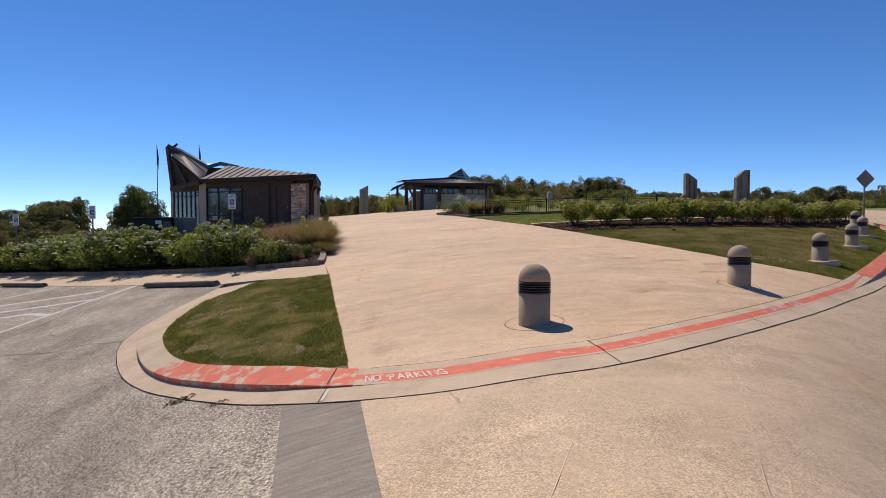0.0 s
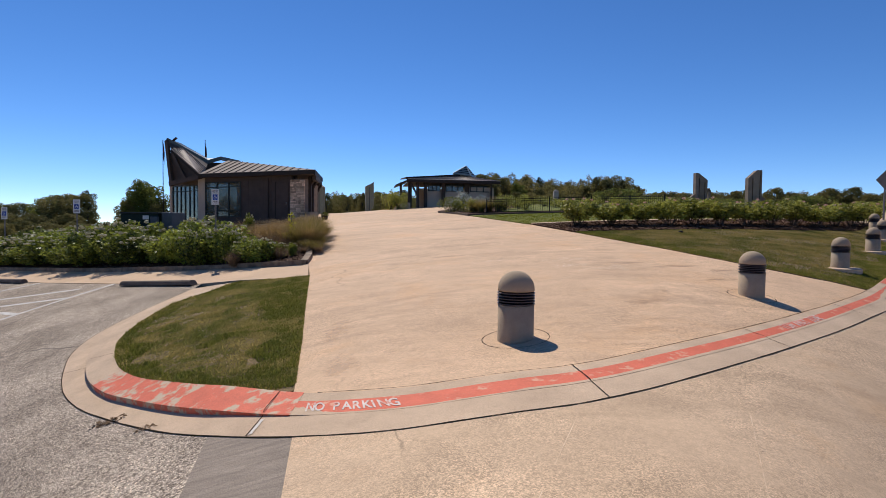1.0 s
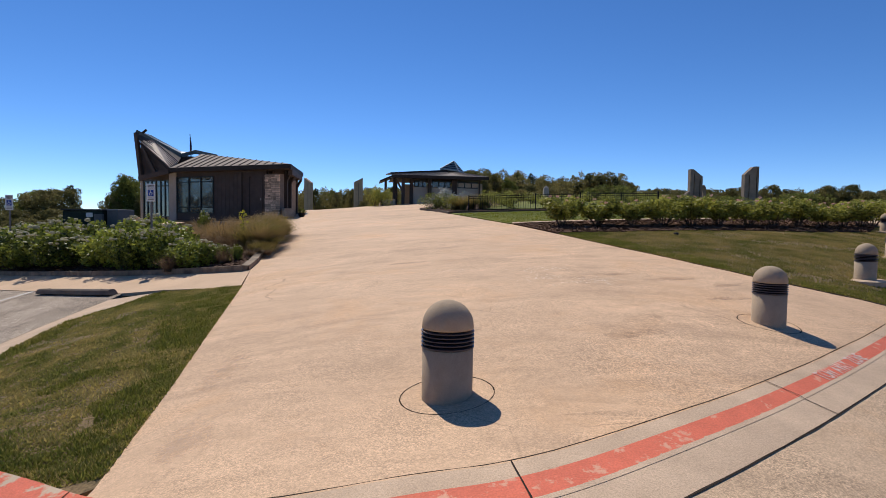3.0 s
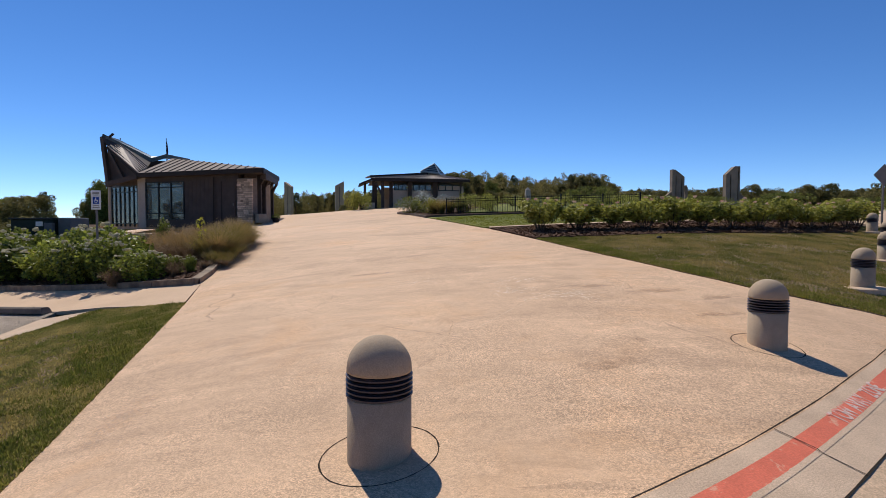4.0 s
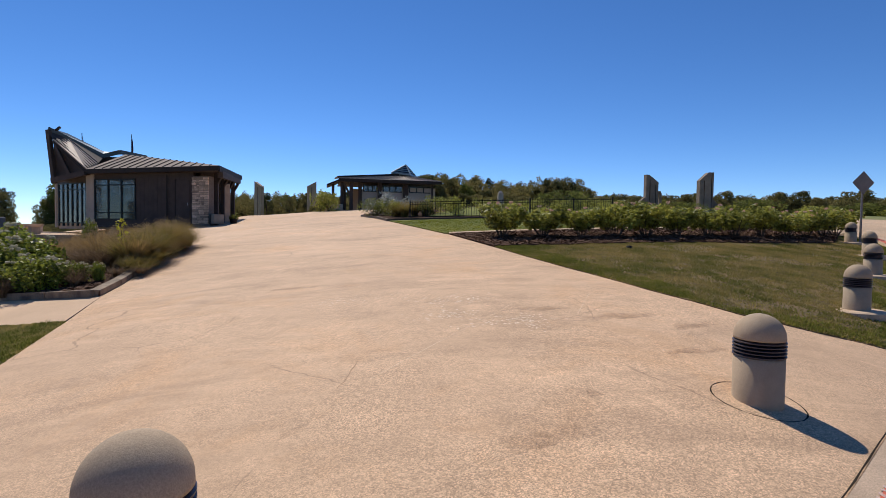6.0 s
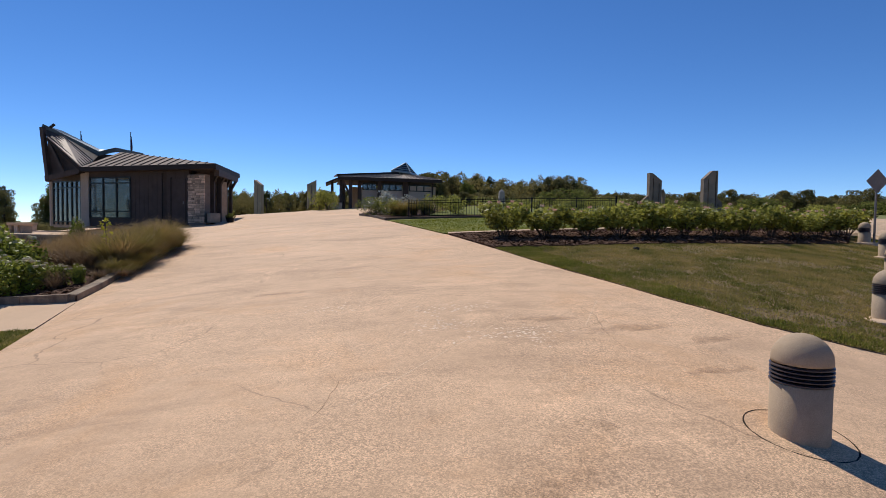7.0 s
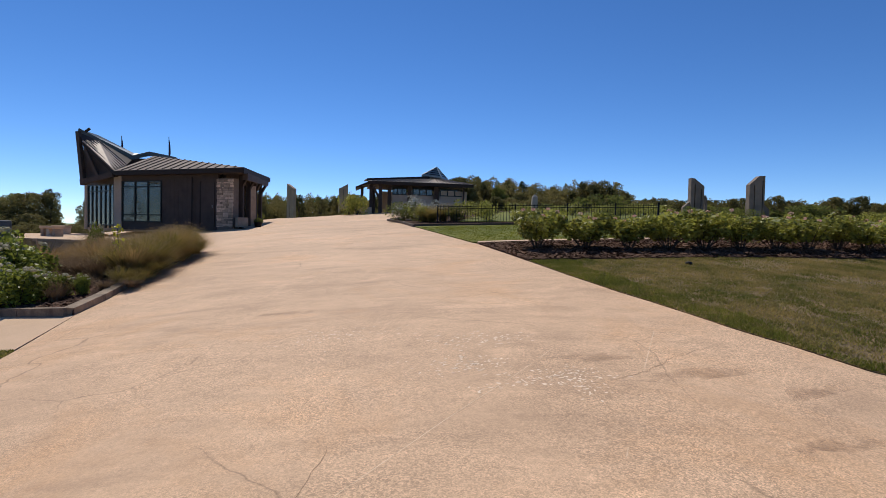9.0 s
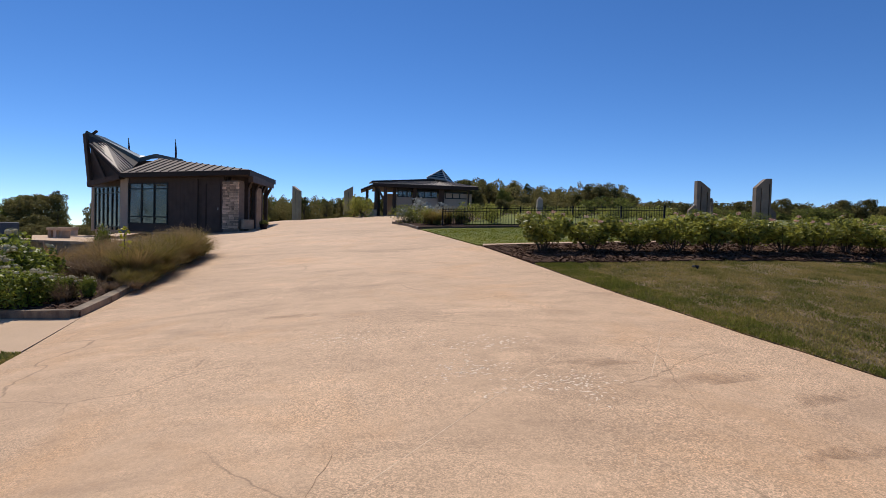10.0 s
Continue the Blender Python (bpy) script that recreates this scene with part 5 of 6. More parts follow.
# red fire-lane paint: on top and face round the lawn, a band across the drive
def paint_mat(name, colour, under, cover, scale=9.0):
    m = mat(name, colour, tuple(c * 0.82 for c in colour), 6, 90, 0.8, 0.2, 100, speck=0.15)
    n, l = m.node_tree.nodes, m.node_tree.links
    b = n["Principled BSDF"]
    src = b.inputs["Base Color"].links[0].from_socket
    tc = n.new("ShaderNodeTexCoord")
    nz = n.new("ShaderNodeTexNoise")
    nz.inputs["Scale"].default_value, nz.inputs["Detail"].default_value, nz.inputs["Roughness"].default_value = scale, 9.0, 0.68
    l.new(tc.outputs["Object"], nz.inputs["Vector"])
    r = n.new("ShaderNodeMapRange")
    r.inputs["From Min"].default_value, r.inputs["From Max"].default_value = cover - 0.03, cover + 0.03
    l.new(nz.outputs["Fac"], r.inputs["Value"])
    mx = n.new("ShaderNodeMix")
    mx.data_type = "RGBA"
    mx.inputs["B"].default_value = (*under, 1)
    l.new(r.outputs["Result"], mx.inputs["Factor"])
    l.new(src, mx.inputs["A"])
    l.new(mx.outputs["Result"], b.inputs["Base Color"])
    return m


M["red_worn"] = paint_mat("flaking_red_paint", (0.73, 0.175, 0.10), (0.55, 0.42, 0.29), 0.535, 4.5)
M["red"] = paint_mat("red_lane_paint", (0.73, 0.175, 0.10), (0.68, 0.34, 0.22), 0.60)
paint = thing("fire_lane_marking", (0, 0, 0), "faded red fire lane paint along the kerb", "road marking")


def sub(line, a, b):
    return line[int(a * N_SUB):int(b * N_SUB) + 1]


off = int(5.4 * N_SUB)
strip("red_kerb_top", sub(between(0.444), 5.4, 9.87), sub(BAK, 5.4, 9.87), M["red_worn"], lambda i: nose_height(i + off) + 0.004, lambda i: kerb_height(i + off) + 0.008, paint, "flaking red paint on the raised kerb")
strip("red_kerb_face", sub(between(0.466), 5.4, 9.87), sub(between(0.441), 5.4, 9.87), M["red_worn"], lambda i: -0.006, lambda i: nose_height(i + off) + 0.003, paint)
off2 = int(9.87 * N_SUB)
strip("red_band", sub(between(0.46), 9.87, 19.2), sub(between(0.77), 9.87, 19.2), M["red"], lambda i: 0.001, lambda i: kerb_height(i + off2) + 0.006, paint, "red band across the flush kerb")
off3 = int(19.2 * N_SUB)
strip("red_band_far", sub(between(0.44), 19.2, 22.5), sub(between(0.98), 19.2, 22.5), M["red"], lambda i: kerb_height(i + off3) + 0.006, lambda i: kerb_height(i + off3) + 0.009, paint, "red band on the raised kerb")
k_j = int(9.55 * N_SUB)
white_j = [OUT[k_j].lerp(BAK[k_j], f) + (OUT[k_j + 1] - OUT[k_j]).normalized() * 0.03 for f in (0.04, 0.15, 0.26, 0.38)]
M["white_worn"] = paint_mat("flaking_white_paint", (0.72, 0.66, 0.58), (0.60, 0.45, 0.30), 0.52)
paint_line("white_dash", [tuple(q) for q in white_j], 0.032, M["white_worn"], 0.003, "worn white paint dash across the gutter", paint)
M["letter"] = paint_mat("stencil_white", (0.74, 0.64, 0.56), (0.66, 0.28, 0.21), 0.56)
M["letter_faded"] = paint_mat("worn_stencil_white", (0.70, 0.52, 0.44), (0.66, 0.28, 0.21), 0.53)
words = thing("kerb_lettering", (0, 0, 0), "white stencilled words NO PARKING and TOW AWAY ZONE on red", "lettering")
along(sub(between(0.535), 9.9, 18), "NO PARKING", 0.12, 0.22, 0.70, M["letter"], words, 0.56, -0.6, 0.0115)
along(sub(between(0.53), 16, 20), "TOW AWAY ZONE", 0.0, 0.17, 0.72, M["letter_faded"], words, 0.68)
# the stencilled paint lies on the red paint
beds = [BVHTree.FromPolygons([v.co[:] for v in o.data.vertices], [p.vertices[:] for p in o.data.polygons]) for o in paint.children if o.name.startswith(("red_kerb_top", "red_band"))]
for o in words.children:
    for v, upper in zip(o.data.vertices, FACES[o.name]):
        tops = [hit[0].z for hit in (bed.ray_cast(Vector((v.co.x, v.co.y, v.co.z + 0.3)), Vector((0, 0, -1))) for bed in beds) if hit[0]]
        if tops:
            v.co.z = max(tops) + (0.003 if upper else 0.001)

# joints across the gutter and along the road edge
joints = thing("gutter_joint", (0, 0, 0), "dark sawn joints across the concrete gutter", "joint")
M["joint"] = mat("dark_joint", (0.055, 0.043, 0.034), None, 9, 60, 0.95, 0.0, spec=0.0)
for k in (9.55, 13.0, 15.5, 17.9, 4.2):
    i = int(k * N_SUB)
    pts = [OUT[i].lerp(BAK[i], f) for f in (0.0, 0.45, 0.5, 1.0)]
    d = (OUT[i + 1] - OUT[i]).normalized() * 0.0045
    vs = []
    for n_, p in enumerate(pts):
        zz = Z(p.x, p.y) + (0.002 if n_ < 2 else kerb_height(i) + 0.010)
        vs += [(p.x - d.x, p.y - d.y, zz), (p.x + d.x, p.y + d.y, zz)]
    raw("joint", vs, [(0, 1, 3, 2), (2, 3, 5, 4), (4, 5, 7, 6)], M["joint"], joints)


def ragged(name, line, width, lift, material, parent, seed):
    rg = random.Random(seed)
    L, R = [], []
    for i, q in enumerate(line):
        d = (line[min(i + 1, len(line) - 1)] - line[max(i - 1, 0)]).normalized()
        n = Vector((-d.y, d.x))
        L.append(q + n * width * rg.uniform(0.2, 0.7))
        R.append(q - n * width * rg.uniform(0.2, 0.7))
    return strip(name, L, R, material, lambda i: lift, lambda i: lift, parent)


ragged("edge_joint", [q for q in OUT], 0.011, -0.0015, M["joint"], joints, 1)
ragged("back_joint", [q + (q - p).normalized() * 0.01 for p, q in zip(OUT[10 * N_SUB:19 * N_SUB], BAK[10 * N_SUB:19 * N_SUB])], 0.010, 0.010, M["joint"], joints, 2)

rings = []
# rings cut round the two bollards in the drive, pads under those in the lawn
for k, (x, y) in enumerate(BOLLARDS):
    if k < 2:
        t = thing("bollard_collar", (0, 0, 0), "round concrete collar with a dark joint about the bollard", "collar", "bollard collars")
        ring = [Vector((x + (0.345, 0.285)[k] * math.cos(a), y + (0.345, 0.285)[k] * math.sin(a))) for a in np.linspace(0, 2 * math.pi, 49)]
        rings.append(ragged("joint", ring, 0.009, 0.002, M["joint"], t, 20 + k))
    else:
        zz = Z(x, y)
        t = thing("bollard_pad", (x, y, zz), "round pale concrete pad set in the grass", "pad", "bollard pads")
        bm = bmesh.new()
        lathe(bm, [(0.0005, 0.045), (0.3, 0.04), (0.33, 0.025), (0.34, -0.1)], 28)
        part("pad", bm, M["kerb"], t)

cuts = thing("saw_cut", (0, 0, 0), "faint pale saw cuts across the concrete paving", "joint")
M["cut"] = mat("pale_saw_cut", (0.76, 0.58, 0.40), (0.60, 0.43, 0.28), 6, 60, 0.95, 0.0, spread=0.3)


def bed_of(ob):
    return BVHTree.FromPolygons([v.co[:] for v in ob.data.vertices], [q.vertices[:] for q in ob.data.polygons])


def lay(ob, beds, lift):
    """Lays a thin mark on the surface under it."""
    for v in ob.data.vertices:
        hits = [hit[0].z for hit in (bed.ray_cast(Vector((v.co.x, v.co.y, v.co.z + 0.3)), Vector((0, 0, -1)), 1.0) for bed in beds) if hit[0]]
        if hits:
            v.co.z = max(hits) + lift


PAVED = [bed_of(road), bed_of(drive), bed_of(asphalt)]
for ring in rings:
    lay(ring, PAVED, 0.0015)
for pts in (((1.22, 4.25), (0.83, 3.34), (0.51, 2.57)), ((2.45, 4.5), (2.07, 3.65), (1.65, 2.7)), ((0.73, 3.95), (1.53, 3.98), (2.24, 3.98), (3.23, 4.31)),
            ((4.25, 11.1), (3.62, 9.72), (3.06, 8.43), (2.7, 7.6)), ((4.36, 9.38), (3.95, 8.48), (3.5, 7.5)), ((3.2, 10.6), (2.75, 9.9), (2.25, 9.2), (1.75, 8.45))):
    cut = paint_line("cut", pts, 0.006, M["cut"], 0.0, "", cuts)
    lay(cut, PAVED, 0.0012)

cracks = thing("paving_crack", (0, 0, 0), "fine dark wandering cracks in the concrete paving", "crack")
M["crack"] = mat("dirt_filled_crack", (0.36, 0.25, 0.165), (0.22, 0.152, 0.10), 30, 90, 0.95, 0.0, spec=0.0)
rc = random.Random(37)
for pts in (((3.2, 9.72), (3.6, 9.91), (3.89, 10.12), (4.11, 10.33), (4.4, 10.56), (4.85, 10.8)), ((1.55, 8.3), (1.58, 8.55), (1.64, 8.93), (1.81, 9.31), (2.15, 9.53), (2.35, 9.7)), ((-7.0, 8.5), (-5.7, 7.95), (-5.2, 7.9), (-4.85, 8.0))):
    run = smooth_line(pts, 0.07)
    run = [q + Vector((rc.uniform(-0.022, 0.022), rc.uniform(-0.022, 0.022))) for q in run]
    keep = 0
    while keep < len(run) - 3:
        n = rc.randint(5, 11)
        if rc.random() < 0.8:
            piece = run[keep:keep + n + 1]
            if len(piece) > 2:
                lay(ragged("crack", piece, 0.0035, 0.0, M["crack"], cracks, keep + 50), PAVED, 0.0012)
        keep += n


# ---- worn marks on the driveway: chalky scuffs and dark drag stains ----
def scuff_mat(name, colour, cover, strength, scale, soft=0.08):
    """A thin worn mark that breaks up into specks towards its rim."""
    m = mat(name, colour, tuple(c * 0.85 for c in colour), 9, 90, 0.95, 0.0, spec=0.1)
    n, l = m.node_tree.nodes, m.node_tree.links
    tc = n.new("ShaderNodeTexCoord")
    nz = n.new("ShaderNodeTexNoise")
    nz.inputs["Scale"].default_value, nz.inputs["Detail"].default_value, nz.inputs["Roughness"].default_value = scale, 9.0, 0.7
    l.new(tc.outputs["Object"], nz.inputs["Vector"])
    far = n.new("ShaderNodeVectorMath")
    far.operation = "DISTANCE"
    far.inputs[1].default_value = (0.5, 0.5, 0.5)
    l.new(tc.outputs["Generated"], far.inputs[0])
    rim = n.new("ShaderNodeMapRange")
    rim.inputs["From Min"].default_value, rim.inputs["From Max"].default_value = 0.1, 0.5
    rim.inputs["To Min"].default_value, rim.inputs["To Max"].default_value = 0.12, -0.2
    l.new(far.outputs["Value"], rim.inputs["Value"])
    add = n.new("ShaderNodeMath")
    l.new(nz.outputs["Fac"], add.inputs[0])
    l.new(rim.outputs["Result"], add.inputs[1])
    cut = n.new("ShaderNodeMapRange")
    cut.inputs["From Min"].default_value, cut.inputs["From Max"].default_value = cover, cover + soft
    cut.inputs["To Max"].default_value = strength
    l.new(add.outputs["Value"], cut.inputs["Value"])
    l.new(cut.outputs["Result"], n["Principled BSDF"].inputs["Alpha"])
    return m


M["chalk"] = mat("chalky_scuff", (0.88, 0.74, 0.58), (0.74, 0.58, 0.42), 20, 90, 0.95, 0.0, spec=0.1)
M["drag"] = scuff_mat("dark_drag_stain", (0.36, 0.245, 0.16), 0.42, 0.30, 7.0, 0.3)
M["pale"] = scuff_mat("pale_worn_film", (0.70, 0.52, 0.36), 0.42, 0.40, 5.0, 0.25)
marks = thing("paving_stain", (0, 0, 0), "pale chalky scuffs and dark drag stains on the driveway", "stain")
for name, x, y, along_x, deep, turn, key in (
    ("stain", 4.17, 9.99, 1.7, 0.22, 20, "drag"), ("stain", 4.8, 9.73, 1.5, 0.2, 28, "drag"), ("stain", 3.46, 10.33, 1.4, 0.2, 15, "drag"),
    ("stain", 2.75, 7.45, 1.5, 0.2, 24, "drag"), ("stain", 3.1, 8.03, 1.3, 0.18, 20, "drag"), ("stain", 3.8, 8.7, 1.6, 0.2, 26, "drag"),
    ("stain", 4.42, 8.94, 1.3, 0.18, 28, "drag"), ("stain", 0.42, 12.49, 1.8, 0.3, 0, "drag"),
    ("film", -0.62, 6.01, 0.5, 1.2, 5, "pale"), ("film", -0.96, 7.4, 0.5, 1.6, 0, "pale"),
):
    c, s = math.cos(radians(turn)), math.sin(radians(turn))
    vs, fs = [], []
    for j in range(9):
        for i in range(9):
            u, v = (i / 8 - 0.5) * along_x, (j / 8 - 0.5) * deep
            px, py = x + u * c - v * s, y + u * s + v * c
            vs.append((px, py, Z(px, py) + 0.006))
    for j in range(8):
        for i in range(8):
            fs.append((j * 9 + i, j * 9 + i + 1, j * 9 + i + 10, j * 9 + i + 9))
    lay(raw(name, vs, fs, M[key], marks), PAVED, 0.0015)
rf = random.Random(47)
vs, fs = [], []
for x, y, rx, ry, n in ((2.97, 9.70, 0.42, 0.26, 150), (2.55, 10.9, 0.5, 0.28, 110), (2.45, 10.2, 0.36, 0.26, 90), (3.25, 9.95, 0.3, 0.2, 60), (1.2, 11.3, 0.7, 0.3, 80)):
    for k in range(n):
        px, py = x + rf.gauss(0, rx * 0.5), y + rf.gauss(0, ry * 0.5)
        a = rf.gauss(0.3, 0.9)
        L, w = rf.uniform(0.006, 0.026), rf.uniform(0.003, 0.009)
        ca, sa = math.cos(a), math.sin(a)
        o = len(vs)
        for u, v in ((-L, 0), (-L * 0.3, -w), (L * 0.6, -w * 0.7), (L, w * 0.3), (L * 0.2, w), (-L * 0.6, w * 0.8)):
            vs.append((px + u * ca - v * sa, py + u * sa + v * ca, Z(px, py)))
        fs.append(tuple(range(o, o + 6)))
chalk = raw("scuff", vs, fs, M["chalk"], marks, "pale chalky flecks worn into the paving")
lay(chalk, PAVED, 0.0015)
tagged(chalk, "pale chalky flecks worn into the paving", kind="stuff")


# ---- flower bed: low kerb of blocks, shrubs with white heads, ornamental grasses ----
bed_kerb = thing("bed_kerb", (0, 0, 0), "low weathered concrete block kerb round the flower bed", "kerb")
rb = random.Random(9)


def block_run(line, parent, h, w, length, material):
    run = smooth_line(line, 0.15)
    acc, start = 0.0, 0
    for i in range(1, len(run)):
        acc += (run[i] - run[i - 1]).length
        if acc >= length or i == len(run) - 1:
            a, b = run[start], run[i]
            za, zb = Z(a.x, a.y), Z(b.x, b.y)
            d = (b - a).normalized() * 0.006
            hh = h + rb.uniform(-0.008, 0.008)
            part("block", beam((a.x + d.x, a.y + d.y, za + hh / 2 - 0.03), (b.x - d.x, b.y - d.y, zb + hh / 2 - 0.03), w, hh + 0.06), material, parent)
            acc, start = 0.0, i


M["block"] = mat("weathered_block", (0.33, 0.25, 0.17), (0.13, 0.098, 0.072), 4, 70, 0.92, 0.3, 60, rand=0.15)
block_run([(q[0] - 0.08, q[1]) for q in BED_EDGE], bed_kerb, 0.115, 0.16, 0.85, M["block"])
block_run([(BED_EDGE[0][0] - 0.08, BED_EDGE[0][1] + 0.02)] + [(q[0], q[1] + 0.03) for q in WALK_BACK[1:]], bed_kerb, 0.115, 0.16, 0.95, M["block"])


def flower_head(c, parent, rng):
    """A flat-topped lumpy flower cluster."""
    bm = bmesh.new()
    bmesh.ops.create_icosphere(bm, subdivisions=2, radius=1.0)
    for v in bm.verts:
        v.co = v.co * rng.uniform(0.7, 1.15) * c[3]
        v.co.z *= 0.75
        v.co += Vector(c[:3])
    return part("flower_head", bm, M["flower"], parent, "flat off-white flower head")


def build_flower_shrub(seed, label, head_share, wide, tall):
    rng = random.Random(seed)
    t = thing("flower_shrub", (0, 0, 0), label, "shrub", "shrubs in the flower bed")
    paths, clumps, heads = [], [], []
    for k in range(15):
        a = k * 2.39 + rng.uniform(-0.3, 0.3)
        out = wide * math.sqrt((k + 0.5) / 15)
        top = tall * rng.uniform(0.72, 1.0) * (1 - 0.35 * (out / wide) ** 2)
        tip = (out * math.cos(a), out * math.sin(a), top)
        paths.append(((tip[0] * 0.3, tip[1] * 0.3, -0.05), tip, 0.012, 0.005))
        for f in (0.3, 0.55, 0.8, 1.0):
            clumps.append((tip[0] * (0.5 + 0.5 * f) + rng.uniform(-0.08, 0.08), tip[1] * (0.5 + 0.5 * f) + rng.uniform(-0.08, 0.08), top * f, rng.uniform(0.14, 0.22), 0.9))
        if rng.random() < head_share:
            heads.append([(tip[0] + rng.uniform(-0.1, 0.1), tip[1] + rng.uniform(-0.1, 0.1), top + 0.14 + rng.uniform(0, 0.05), rng.uniform(0.032, 0.062), 0.5) for _ in range(3)])
    limbs("stem", paths, M["bark"], t)
    leaf_cloud("foliage", clumps, 1500, 0.058, M["leaf_bed"], t, seed)
    for j, h in enumerate([c] for group in heads for c in group):
        flower_head(h[0], t, rng)
    return t


SHRUBS = [build_flower_shrub(41, "leafy green shrub with clusters of off-white flowers", 0.36, 0.62, 1.0),
          build_flower_shrub(42, "dense dark green shrub with few white flowers", 0.2, 0.66, 1.0),
          build_flower_shrub(43, "bright green leafy shrub gone partly to seed", 0.1, 0.58, 1.0)]
rp = random.Random(17)
spots = []
for row, off, n in ((0, 0.72, 19), (1, 1.45, 17), (2, 2.3, 14), (3, 3.3, 12)):
    for k in range(n):
        f = (k + 0.5 * (row % 2)) / (n - 0.5)
        # follow the footpath edge
        line = smooth_line([(-4.21, 14.15), (-5.81, 14.98), (-7.95, 16.12), (-12.34, 18.72), (-17.21, 21.92), (-20.98, 24.43)], 0.5)
        p = line[min(int(f * (len(line) - 1)), len(line) - 2)]
        d = (line[min(int(f * (len(line) - 1)) + 1, len(line) - 1)] - p).normalized()
        nn = Vector((-d.y, d.x))
        nn = nn if nn.y > 0 else -nn
        spots.append((p + nn * (off + rp.uniform(-0.15, 0.15)), row))
def bed_edge_x(y):
    for (x0, y0), (x1, y1) in zip(BED_EDGE, BED_EDGE[1:]):
        if y0 <= y <= y1:
            return x0 + (x1 - x0) * (y - y0) / (y1 - y0)
    return BED_EDGE[-1][0] if y > BED_EDGE[-1][1] else BED_EDGE[0][0]


spots = [(p, row) for p, row in spots if not (row == 3 and p.x > -10.5) and not (row == 2 and p.x > -8.2) and p.x < min(-4.4 - (p.y - 14.2) * 0.55, bed_edge_x(p.y) - 0.9)]
for k, (p, row) in enumerate(spots):
    src = SHRUBS[k % 3]
    b = src if k < 3 else copy_thing(src, pose(0, 0, 0))
    b.location = (p.x, p.y, Z(p.x, p.y) + 0.06)
    b.rotation_euler = (0, 0, rp.uniform(0, 6.28))
    far = min(max((-p.x - 4) / 8, 0), 1)
    s = rp.uniform(0.9, 1.15) * (1 + 0.35 * far)
    b.scale = (s, s, (0.82 + 0.24 * far) * rp.uniform(0.68, 1.22) * (0.95 if row == 0 else 1.05) * (1.12 if p.x > -8.0 else 1.0))


def build_grass(seed, label, n, h, spread, material, plume):
    rng = np.random.default_rng(seed)
    t = thing("grass_clump", (0, 0, 0), label, "ornamental grass", "grasses in the bed")
    vs, fs = [], []
    for k in range(n):
        a = rng.uniform(0, 2 * math.pi)
        r0 = abs(rng.normal(0, 0.07))
        L = h * rng.uniform(0.6, 1.1)
        bend = spread * rng.uniform(0.3, 1.1)
        w = 0.0075
        px, py = r0 * math.cos(a), r0 * math.sin(a)
        base = len(vs)
        for i in range(4):
            f = i / 3
            x = px + math.cos(a) * bend * f ** 1.8
            y = py + math.sin(a) * bend * f ** 1.8
            z = L * (f - 0.32 * f * f * bend / max(h, 0.1))
            ww = w * (1 - 0.75 * f)
            vs += [(x - math.sin(a) * ww, y + math.cos(a) * ww, z), (x + math.sin(a) * ww, y - math.cos(a) * ww, z)]
        fs += [(base, base + 1, base + 3, base + 2), (base + 2, base + 3, base + 5, base + 4), (base + 4, base + 5, base + 7, base + 6)]
    raw("tuft", vs, fs, material, t)
    tagged(t.children[0], kind="stuff")
    if plume:
        cl = []
        for k in range(plume):
            a, r = rng.uniform(0, 6.28), spread * rng.uniform(0.2, 0.9)
            cl.append((r * math.cos(a), r * math.sin(a), h * rng.uniform(0.7, 0.95), 0.09, 1.6))
        ob = leaf_cloud("plume", cl, 6500, 0.011, M["plume"], t, seed, "soft tan seed plume")
        tagged(ob, kind="stuff")
    return t


M["plume"] = leaf_mat("seed_plumes", (0.26, 0.18, 0.10), (0.46, 0.33, 0.18), 0.8, 0.45)
M["drygrass"] = leaf_mat("dry_stems", (0.13, 0.085, 0.05), (0.30, 0.20, 0.115), 0.85, 0.25)
GRASS = [build_grass(61, "arching green and gold ornamental grass", 460, 0.70, 0.60, M["muhly_green"], 5),
         build_grass(62, "tawny ornamental grass with soft seed plumes", 380, 0.68, 0.50, M["muhly"], 8),
         build_grass(63, "dry brown spent perennial stems", 300, 0.48, 0.40, M["drygrass"], 7)]
rg = random.Random(23)
first_use = set()
count = 0
edge_line = smooth_line(BED_EDGE, 0.3)
for i, q in enumerate(edge_line):
    if q.y < 15.2:
        continue
    for off in (-0.04, 0.16, 0.45, 0.9, 1.4, 2.0, 2.7):
        if rg.random() < (0.12 if off < 0.6 else 0.25):
            continue
        if q.y < 16.4:
            kind = 0 if off < 0.3 and q.y > 15.5 else 2
        else:
            kind = rg.choice((0, 0, 1)) if off < 0.6 else rg.choice((1, 2, 2))
        x, y = q.x - off + rg.uniform(-0.1, 0.1), q.y + off * 0.12 + rg.uniform(-0.12, 0.12)
        b = GRASS[kind] if kind not in first_use else copy_thing(GRASS[kind], pose(0, 0, 0))
        first_use.add(kind)
        b.location = (x, y, Z(x, y) + 0.07)
        b.rotation_euler = (0, 0, rg.uniform(0, 6.28))
        s = rg.uniform(0.85, 1.15) * (0.55 if q.y < 16.4 else 1.0)
        b.scale = (s, s, s * rg.uniform(0.9, 1.1) * (0.55 if off < 0 else 0.9 if kind == 2 else 1.0))
